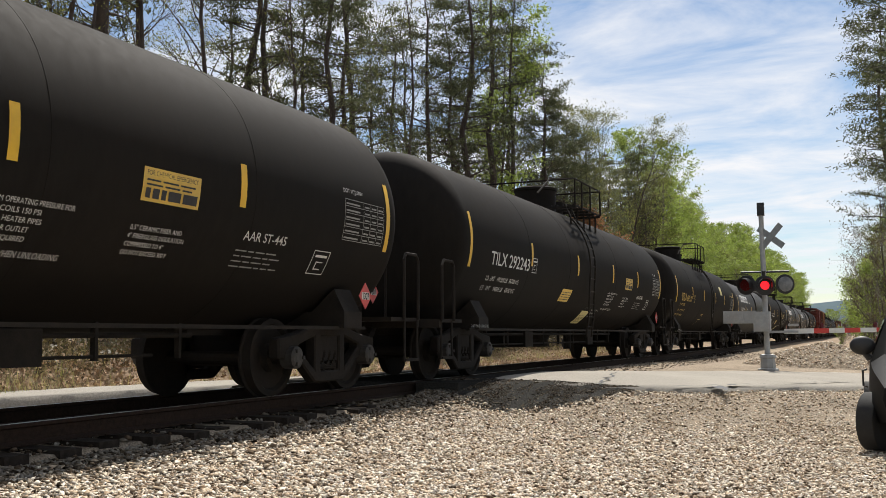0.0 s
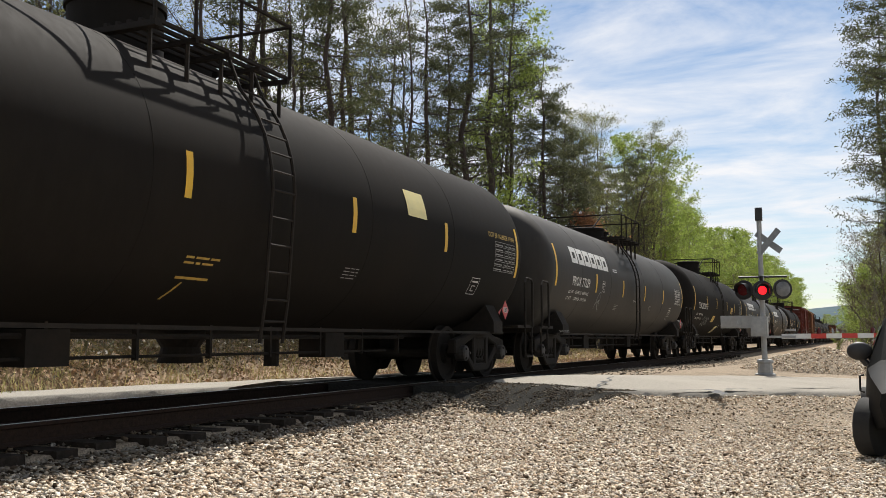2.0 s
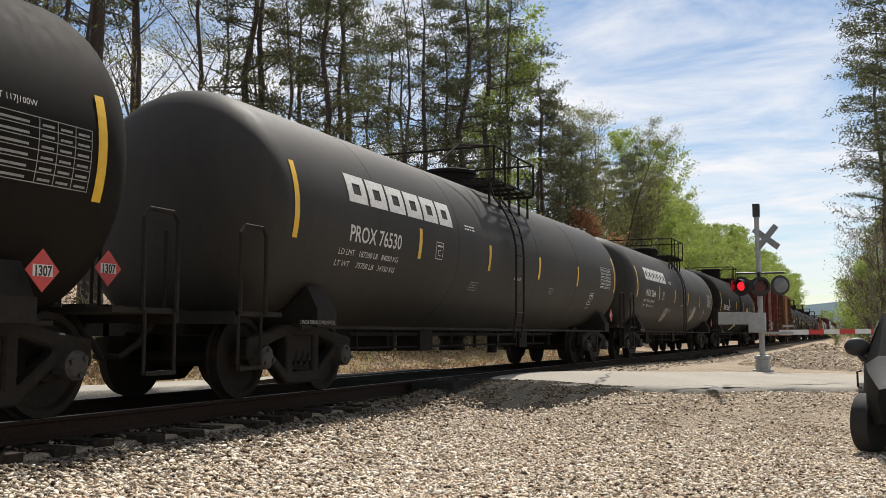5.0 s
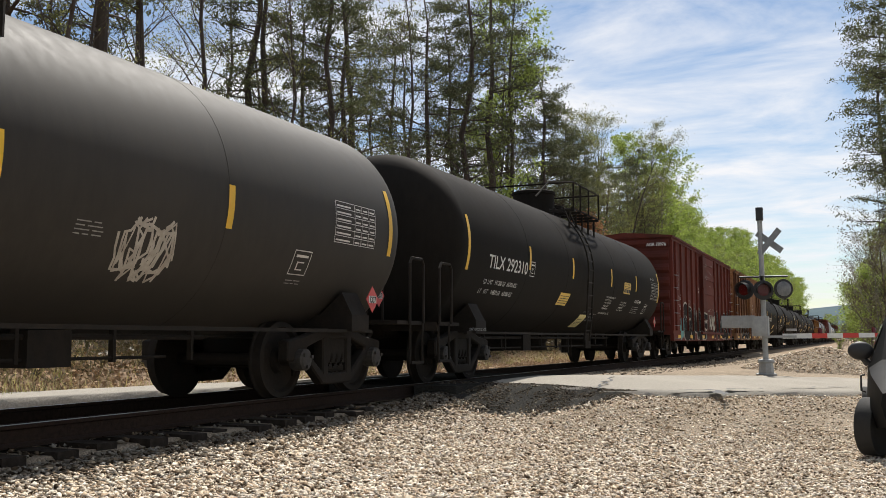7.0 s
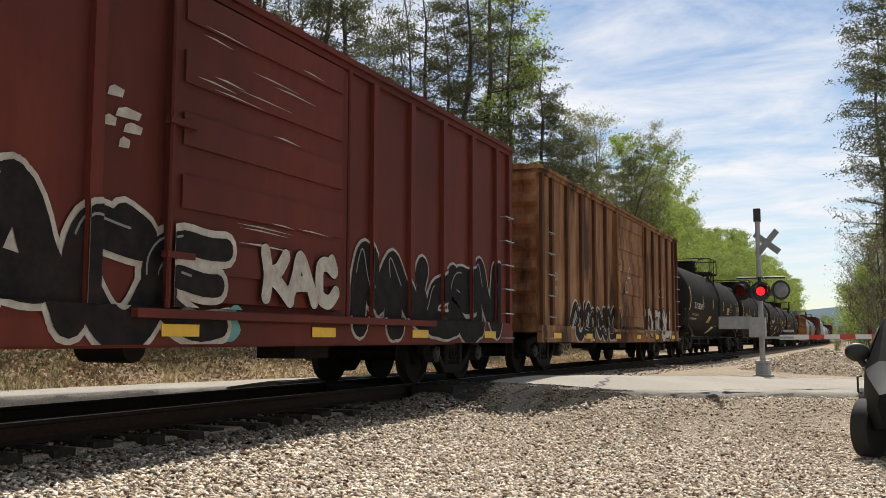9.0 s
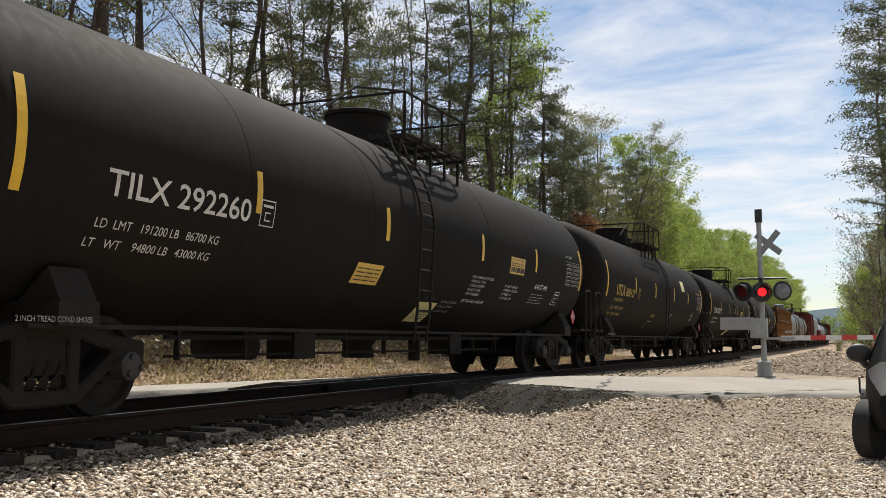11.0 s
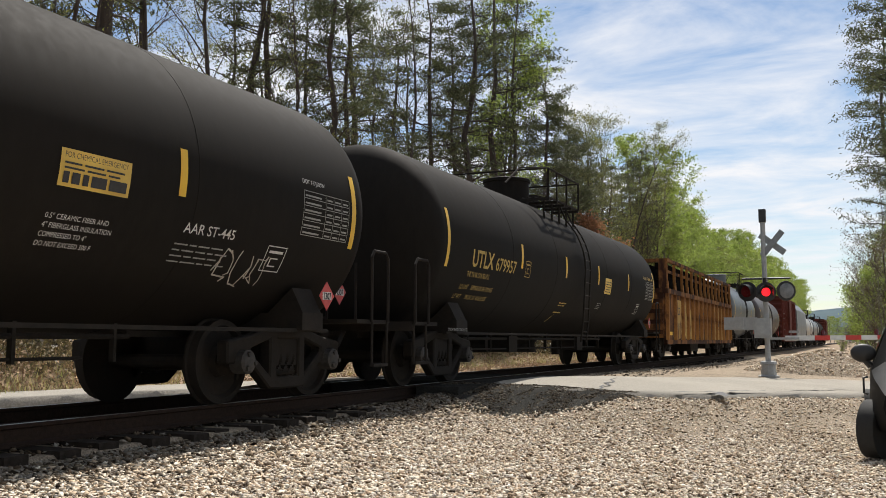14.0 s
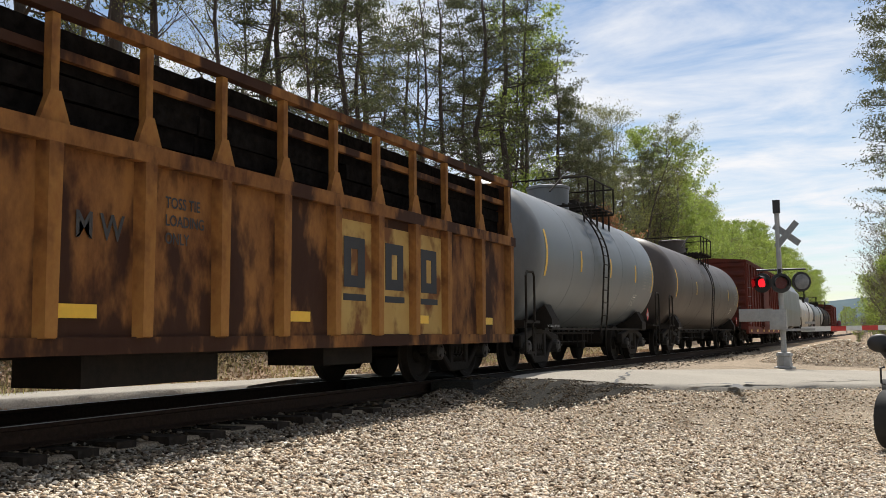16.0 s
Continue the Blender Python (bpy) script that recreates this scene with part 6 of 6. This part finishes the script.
    # light green trees further along the line
    for i, x, yy, s in ((3, -9.6, 90.0, 1.12), (4, -9.8, 95.0, 1.05), (3, -11.5, 87.0, 1.02)):
        plant(i, x, yy, s, 31 * yy)
    y = 98.0
    while y < 330:
        far = 0.86 if y < 150 else 1.0
        plant(rng.choice((3, 4, 3, 4, 12)), rng.uniform(-12, -9.5), y, rng.uniform(0.88, 1.08) * far, rng.uniform(0, 360))
        if rng.random() < 0.7:
            plant(rng.choice((5, 3, 4, 12)), rng.uniform(-19, -13), y + 2, rng.uniform(0.95, 1.15) * far, rng.uniform(0, 360))
        y += rng.uniform(2.2, 3.4) * (1 if y < 140 else 1.9)
    # along the other side of the clearing
    for i, x, yy, s in ((1, 9.3, 46.0, 1.0), (0, 9.8, 52.0, 1.05), (2, 10.2, 41.0, 1.05), (1, 9.5, 58.0, 1.0),
                        (12, 8.6, 62, 0.6), (9, 7.2, 58, 0.9), (7, 8.4, 70, 0.6), (3, 8.8, 84, 0.6), (9, 6.8, 78, 1.0), (5, 8.2, 104, 0.6), (4, 8.6, 122, 0.7), (3, 9.0, 150, 0.7), (4, 8.0, 185, 0.7), (3, 8.4, 230, 0.8),
                        (7, 7.4, 66, 0.5), (6, 8.0, 54, 0.6), (7, 8.3, 47, 0.55), (7, 7.6, 60, 0.55), (12, 7.9, 75, 0.5), (9, 7.2, 92, 0.8), (9, 7.4, 98, 1.0), (6, 7.3, 88, 0.5), (7, 9.2, 50, 0.7),
                        (10, 8.0, 44, 1.0), (11, 7.7, 48, 1.1), (10, 7.6, 51, 1.2), (11, 7.3, 55, 1.2), (10, 7.2, 61, 1.2), (11, 7.0, 67, 1.2), (10, 6.9, 73, 1.2),
                        (10, 5.4, 78, 0.4), (11, 5.0, 88, 0.45), (10, 5.6, 96, 0.5), (9, 4.6, 112, 0.35), (11, 4.4, 128, 0.5), (1, 10.2, 44.5, 0.98), (0, 10.0, 49.0, 0.95)):
        plant(i, x + (0.5 if x < 9.2 else -0.5), yy, s, rng.uniform(0, 360))


def build_vista():
    """Low woods that close the view along the line."""
    rng = random.Random(5)
    src = [o for o in scene.objects if o.name in ("leafy_tree", "leafy_tree.001", "leafy_tree.002")]
    for k in range(34):
        x, y, t = (rng.uniform(-9, 10), rng.uniform(462, 560), rng.uniform(0.5, 0.8)) if k < 22 else (rng.uniform(4.2, 9), rng.uniform(150, 320), rng.uniform(0.22, 0.36))
        copy_thing(src[k % len(src)], Matrix.Translation((x, y, lot_height(x, 400) - 0.2)) @ pose(0, 0, 0, 0, 0, rng.uniform(0, 360)) @ Matrix.Diagonal((t, t, t, 1)))


def bank_area(rng, n, x0, x1, y0=6, y1=60):
    x, y = rng.uniform(x0, x1, n), y0 + (y1 - y0) * rng.uniform(0, 1, n) ** 1.4
    return np.stack([x, y, np.array([lot_height(a, b) for a, b in zip(x, y)])], 1)


def build_bank():
    rng = np.random.RandomState(31)
    P = bank_area(rng, 10000, -9.6, -5.6)
    keep = rng.uniform(0, 1, len(P)) < (0.15 + 0.85 * (np.sin(P[:, 1] * 1.1) * np.sin(P[:, 0] * 2.3 + P[:, 1] * 0.37) > -0.1)) * np.clip((-P[:, 0] - 5.4) / 0.8, 0.1, 1)
    P = P[keep]
    n = len(P)
    a = rng.uniform(0, 2 * math.pi, n)
    h = rng.uniform(0.10, 0.42, n)
    d = np.stack([np.cos(a), np.sin(a), 0 * a], 1)
    lean = d * (h * rng.uniform(0.2, 0.9, n))[:, None]
    side = np.stack([-np.sin(a), np.cos(a), 0 * a], 1) * 0.009
    V = np.stack([P - side, P + side, P + lean + np.stack([0 * h, 0 * h, h], 1)], 1).reshape(-1, 3)
    tagged(new("dry_grass", arrays_mesh("dry_grass", V, np.arange(3 * n).reshape(-1, 3), GRASSM)), "dry straw-coloured grass on the bank", "grass", kind="stuff")
    P = bank_area(rng, 6500, -11.5, -7.4, 6, 75)
    P[:, 2] += rng.uniform(0.1, 1.3, len(P)) * rng.uniform(0.2, 1, len(P))
    V, F = leaf_cloud(rng, P, (0.22, 0.22, 0.16), 9, 0.055, 1.0)
    tagged(new("brush", arrays_mesh("brush", V, F, BRUSHM)), "low brown-green brush along the wood edge", "undergrowth", kind="stuff")
    P = bank_area(rng, 34000, -9.5, -4.6, 6, 60)
    P[:, 2] += 0.015
    V, F = leaf_cloud(rng, P, (0.02, 0.02, 0.02), 1, 0.055, 0.9)
    tagged(new("leaf_litter", arrays_mesh("leaf_litter", V, F, material("dead_leaf", (0.34, 0.21, 0.12), (0.45, 0.33, 0.21), 3, 0.9, 0.1, rand=0.4))), "fallen brown leaves on the bank", "leaves", kind="stuff")
    bm = bmesh.new()
    r = random.Random(3)
    for i in range(950):
        x, y = r.uniform(-11.5, -8.0), 6 + 60 * r.random() ** 1.3
        z = lot_height(x, y)
        a = r.uniform(0, 6.3)
        k = r.uniform(0.5, 2.0)
        tube(bm, [(x, y, z - 0.05), (x + 0.2 * k * math.cos(a), y + 0.2 * k * math.sin(a), z + 0.6 * k), (x + 0.5 * k * math.cos(a + 0.5), y + 0.5 * k * math.sin(a + 0.5), z + k)], [0.012, 0.008, 0.003], 4, caps=False)
    tagged(new("bare_twigs", mesh_of("bare_twigs", bm, BARK_G)), "bare grey-brown twigs and saplings", "undergrowth", kind="stuff")


def build_hill():
    V, F = [], []
    xs = np.linspace(-1400, 1800, 80)
    for i, x in enumerate(xs):
        h = 47 + 8 * math.sin(x * 0.006 + 1) + 5 * math.sin(x * 0.017)
        for y, z in ((1300, -5), (1420, h * 0.6), (1600, h), (2000, -5)):
            V.append((x, y, z))
    for i in range(len(xs) - 1):
        for j in range(3):
            F.append((i * 4 + j, i * 4 + 4 + j, i * 4 + 5 + j, i * 4 + 1 + j))
    tagged(new("backdrop_hill", arrays_mesh("backdrop_hill", np.array(V), np.array(F), HILLM)), "wooded hills far away, haze painted in as pale blue-green", "hill", kind="structure")


def build_sky_blockers():
    """Unseen trees added behind and beside the viewer's place to hold back sky light."""
    rng = random.Random(77)
    src = [o for o in scene.objects if o.name in ("pine_tree", "pine_tree.001", "leafy_tree.002")]
    for y in range(-42, 34, 6):
        for x in (15, 22):
            m = Matrix.Translation((x + rng.uniform(-1.8, 1.8), y + rng.uniform(-2, 2), -0.8)) @ pose(0, 0, 0, 0, 0, rng.uniform(0, 360))
            copy_thing(src[rng.randrange(len(src))], m)
    for x in range(-20, 16, 7):
        for y in (-28,):
            if abs(x) > 4:
                m = Matrix.Translation((x + rng.uniform(-2, 2), y + rng.uniform(-2, 2), -0.6)) @ pose(0, 0, 0, 0, 0, rng.uniform(0, 360))
                copy_thing(src[rng.randrange(len(src))], m)


build_woods()
build_vista()
build_sky_blockers()
build_bank()
build_hill()


# ---- crossing signal ----
SX, SY, SZ = 4.82, 26.9, -0.26
FLASH = []


def build_signal():
    sig = thing("crossing_signal", "grey steel crossing signal with crossbuck, red lamps and lowered gate", "crossing signal", pose(SX, SY, SZ))
    bm = bmesh.new()
    tube(bm, [(0, 0, 0.05), (-0.03, 0, 2.3), (-0.05, 0, 4.49)], [0.075, 0.068, 0.065], 14)
    part("mast", bm, GALV, sig, "galvanised steel mast", smooth=True)
    bm = bmesh.new()
    box(bm, -0.09, 0.09, -0.09, 0.09, 4.15, 4.50)
    part("mast_cap", bm, BLACKP, sig, "dark band round the mast top", at=pose(-0.05, 0, 0))
    bm = bmesh.new()
    lathe(bm, [(-0.06, 0.27), (0.02, 0.27), (0.05, 0.20), (0.30, 0.18), (0.33, 0.22), (0.40, 0.20), (0.42, 0.09)], "Z", 8)
    part("mast_base", bm, GALV, sig, "bolted cast base", bevel=0.01)
    for i, (a, y) in enumerate(((38, -0.10), (-48, -0.115))):
        bm = bmesh.new()
        box(bm, -0.43, 0.43, -0.006, 0.006, -0.085, 0.085, pose(0.19, y, 3.55, 0, 0, -18) @ pose(0, 0, 0, 0, a, 0))
        part("crossbuck", bm, SIGNBACK, sig, "weathered crossbuck blade")
    # lamp bar with three lamp units
    bm = bmesh.new()
    tube(bm, [(-0.62, -0.05, 2.62), (0.62, 0.06, 2.62)], 0.028, 8)
    tube(bm, [(-0.03, 0, 2.25), (-0.03, -0.05, 2.64)], 0.05, 8)
    part("lamp_bar", bm, BLACKP, sig, smooth=True)

    def lamp(x, y, z, turn, red):
        m = pose(x, y, z, 0, 0, turn)
        bm = bmesh.new()
        lathe(bm, [(0.0, 0.265), (0.018, 0.265), (0.02, 0.255), (0.02, 0.01)], "X", 32)
        bm.transform(pose(0, 0, 0, 0, 0, -90))
        unit = part("lamp_unit", bm, BLACKP, sig, "round black lamp background", smooth=True, at=m)
        bm = bmesh.new()
        lathe(bm, [(-0.02, 0.16), (-0.25, 0.15), (-0.27, 0.08)] if red else [(0.02, 0.16), (0.10, 0.15), (0.12, 0.08)], "X", 24)
        bm.transform(pose(0, 0, 0, 0, 0, -90))
        if red:
            part("lamp_housing", bm, BLACKP, unit, smooth=True)
        else:
            bm.free()
            bm = bmesh.new()
            lathe(bm, [(0.03, 0.20), (0.045, 0.20), (0.06, 0.16), (0.07, 0.02)], "X", 28)
            bm.transform(pose(0, 0, 0, 0, 0, -90))
            part("lamp_back", bm, GLASSGREY, unit, "grey back of the lamp", smooth=True)
            return
        bm = bmesh.new()
        for i in range(15):
            a0, a1 = math.pi * (-0.15 + 1.3 * i / 15), math.pi * (-0.15 + 1.3 * (i + 1) / 15)
            k = 0.30 * (0.6 + 0.4 * math.sin(math.pi * (i + 0.5) / 15))
            v = [bm.verts.new((0.185 * math.cos(a), -y0, 0.185 * math.sin(a))) for a, y0 in ((a0, 0.02), (a1, 0.02), (a1, k), (a0, k))]
            bm.faces.new(v)
        bmesh.ops.remove_doubles(bm, verts=bm.verts[:], dist=0.002)
        bmesh.ops.solidify(bm, geom=bm.faces[:], thickness=0.006)
        part("hood", bm, BLACKP, unit)
        bm = bmesh.new()
        lathe(bm, [(0.024, 0.115), (0.034, 0.105), (0.04, 0.02)], "X", 24)
        bm.transform(pose(0, 0, 0, 0, 0, -90))
        part("lamp_bulb", bm, REDLIT, unit, "glowing red lamp", smooth=True)
        # added to make the flashing: a dark red hinged disc, swung open when lit
        bm = bmesh.new()
        lathe(bm, [(-0.003, 0.0), (-0.003, 0.155), (0.003, 0.155), (0.003, 0.0)], "X", 24)
        side = 1 if turn < 0 else -1
        bm.transform(pose(0.155 * side, 0, 0, 0, 0, 90))
        sh = part("shutter", bm, REDLENS, unit, "added dark red disc that hides the lamp while off", at=pose(-0.155 * side, -0.05, 0))
        FLASH.append(sh)

    lamp(-0.47, -0.14, 2.27, -20, True)
    lamp(0.0, -0.16, 2.25, 14, True)
    lamp(0.50, -0.02, 2.28, 30, False)
    # gate mechanism, counterweight and arm
    bm = bmesh.new()
    box(bm, -0.32, 0.10, -0.22, 0.20, 1.02, 1.55)
    box(bm, -0.28, 0.06, -0.25, 0.0, 1.10, 1.48)
    part("gate_motor", bm, GALV, sig, "grey gate motor housing", bevel=0.03)
    bm = bmesh.new()
    box(bm, -1.12, -0.25, -0.05, -0.02, 1.24, 1.58)
    box(bm, -1.10, -0.60, -0.09, -0.05, 1.27, 1.55)
    for k in (-1.0, -0.85, -0.7):
        box(bm, k - 0.03, k + 0.03, -0.10, -0.09, 1.36, 1.46)
    part("counterweight", bm, GALV, sig, "grey counterweight plates", bevel=0.01)
    bm = bmesh.new()
    box(bm, 0.0, 0.8, -0.16, -0.12, 0.98, 1.04)
    box(bm, 0.0, 0.8, 0.02, 0.06, 0.98, 1.04)
    box(bm, 0.55, 0.8, -0.16, 0.06, 1.16, 1.22)
    part("arm_bracket", bm, GALV, sig, bevel=0.008)
    base = pose(0.35, -0.05, 1.02, 0, -0.6, -6)
    x = 0.1
    for i in range(17):
        w = 0.375 if i else 0.74
        bm = bmesh.new()
        h = 0.065 - 0.0018 * i
        box(bm, x, x + w - 0.002, -0.03, 0.03, -h, h)
        part("arm_stripe", bm, ARMW if i % 2 == 0 else ARMR, sig, "white arm stripe" if i % 2 == 0 else "red arm stripe", bevel=0.006, at=base)
        x += w
    for k in (1.04, 2.32, 4.2):
        bm = bmesh.new()
        lathe(bm, [(0.0, 0.055), (0.10, 0.055), (0.14, 0.03)], "Z", 12)
        part("arm_lamp", bm, REDLENS, sig, "small red gate arm lamp", smooth=True, at=base @ pose(k, 0, 0.06))


# ---- parked vehicle ----
def build_car():
    """A dark pickup-height vehicle whose front corner and mirror show."""
    car = thing("parked_car", "black parked car with door mirror beside the gravel lot", "car", pose(8.14, 14.4, -0.735, 0, 0, 180))
    rows = []
    bm = bmesh.new()
    # cross-sections from nose (y = 2.2) to tail (y = -2.3): half width, sill, belt, roof
    for y, w, z0, zb, zr, wr in ((-2.3, 0.80, 0.45, 0.95, 1.02, 0.70), (-2.1, 0.88, 0.35, 1.02, 1.62, 0.62), (-1.0, 0.93, 0.32, 1.06, 1.74, 0.64), (0.2, 0.93, 0.32, 1.06, 1.72, 0.64), (0.75, 0.93, 0.32, 1.05, 1.16, 0.74), (1.7, 0.91, 0.35, 0.98, 1.04, 0.72), (2.25, 0.80, 0.42, 0.80, 0.84, 0.60)):
        rows.append([bm.verts.new((s * a, y, z)) for s, a, z in ((-1, w * 0.92, z0), (-1, w, z0 + 0.25), (-1, w * 0.97, zb), (-1, wr, zr), (1, wr, zr), (1, w * 0.97, zb), (1, w, z0 + 0.25), (1, w * 0.92, z0))])
    for a, b in zip(rows, rows[1:]):
        for i in range(8):
            bm.faces.new((a[i], a[(i + 1) % 8], b[(i + 1) % 8], b[i]))
    bm.faces.new(rows[0])
    bm.faces.new(rows[-1][::-1])
    part("body", bm, CARPAINT, car, "glossy black bodywork", smooth=True, bevel=0.03)
    glass = material("tinted_glass", (0.02, 0.022, 0.024), (0.025, 0.027, 0.028), 2, 0.06, 0.0)
    for s in (-1, 1):
        bm = bmesh.new()
        v = [bm.verts.new((s * x, y, z)) for x, y, z in ((0.90, -0.9, 1.12), (0.90, 0.25, 1.12), (0.70, 0.12, 1.62), (0.70, -0.9, 1.64))]
        bm.faces.new(v)
        bmesh.ops.solidify(bm, geom=bm.faces[:], thickness=0.02)
        part("side_window", bm, glass, car, "dark side window")
        bm = bmesh.new()
        bmesh.ops.create_uvsphere(bm, u_segments=20, v_segments=12, radius=1, matrix=pose(s * 0.99, 0.42, 1.27) @ Matrix.Diagonal((0.16, 0.075, 0.125, 1)))
        tube(bm, [(s * 0.9, 0.40, 1.10), (s * 0.98, 0.42, 1.18)], [0.05, 0.035], 8)
        part("mirror", bm, TRIMDARK, car, "black door mirror", smooth=True)
        bm = bmesh.new()
        tube(bm, [(s * 0.945, -0.05, 0.70), (s * 1.0, -0.05, 0.72), (s * 1.0, -0.05, 0.92), (s * 0.945, -0.05, 0.94)], 0.016, 6)
        part("door_handle", bm, TRIMDARK, car, smooth=True)
        for y in (-1.40, 1.42):
            bm = bmesh.new()
            lathe(bm, [(-0.11, 0.22), (-0.12, 0.30), (-0.10, 0.355), (0.10, 0.355), (0.12, 0.30), (0.11, 0.22)], "X", 32)
            w = part("wheel", bm, RUBBER, car, "black tyre", smooth=True, at=pose(s * 0.88, y, 0.355, 0, 0, -22 * s if y > 0 else 0))
            bm = bmesh.new()
            lathe(bm, [(-0.10, 0.21), (0.0, 0.19), (0.10, 0.21)], "X", 24)
            for i in range(5):
                a = 2 * math.pi * i / 5
                box(bm, s * 0.08, s * 0.115, -0.03, 0.03, 0.03, 0.21, pose(0, 0, 0, math.degrees(a)))
            part("rim", bm, STEEL, w, "alloy rim", smooth=True)


build_signal()
build_car()


# ---- what moves ----
STEPS = [(0.0, -0.09), (1.5, 0.09), (2.0, 0.29), (2.5, 0.35), (3.0, 0.12), (3.5, 0.0), (7.0, 0.0), (7.5, -0.52), (8.0, 0.03), (8.5, -0.5), (9.0, 0.0), (12.0, 0.0), (12.5, -0.5), (13.0, 0.0), (13.5, -0.49), (14.0, 0.0), (14.5, -0.55), (15.0, 0.05), (15.5, -0.56), (16.0, 0.05)]


def travel(t):
    """How far the train has come at t seconds."""
    for (a, p), (b, q) in zip(STEPS, STEPS[1:]):
        if a <= t <= b:
            return SPEED * t + p + (q - p) * (t - a) / (b - a)
    return SPEED * t


def motions():
    times = [0.5 * i for i in range(33)]
    for car, middle in TRAIN:
        walk(car, [(t, pose(0, middle - travel(t), 0)) for t in times])
        # the wheels roll while the car is near; far off they are too small to tell
        t0, t1 = max(0.0, (middle - 75) / SPEED), min(16.0, (middle + 8) / SPEED)
        if t1 <= t0:
            continue
        for w in CAR[car]:
            base, rows = w.matrix_basis.copy(), [(0.0, w.matrix_basis.copy())] if t0 > 0 else []
            f0, f1 = frame(t0), frame(t1)
            for f in range(f0, f1 + 1):
                t = (f - 1) / FPS
                a = (travel(t) - travel(t0)) / 0.457
                rows.append((t, base @ Matrix.Rotation(a, 4, "X")))
            if t1 < 16.0:
                rows.append((16.0, rows[-1][1]))
            walk(w, rows)
    # the two lamps show in turn
    for sh, phase in zip(FLASH, (0, 1)):
        base, rows = sh.matrix_basis.copy(), []
        for i in range(33):
            m = base @ Matrix.Rotation(radians((-87, 87)[phase] if LAMP_ON[i] == phase else 0), 4, "Z")
            rows.append((0.5 * i, m))
            if i < 32:
                rows.append((0.5 * i + 0.4, m))
        walk(sh, rows)


# which lamp shows at each half second: 0 and 1 the two red lamps, 2 neither
LAMP_ON = [1, 0, 1, 0, 1, 1, 0, 1, 0, 1, 0, 1, 0, 2, 2, 2, 2, 2, 1, 0, 1, 0, 1, 1, 0, 1, 0, 0, 1, 0, 1, 1, 0]
motions()
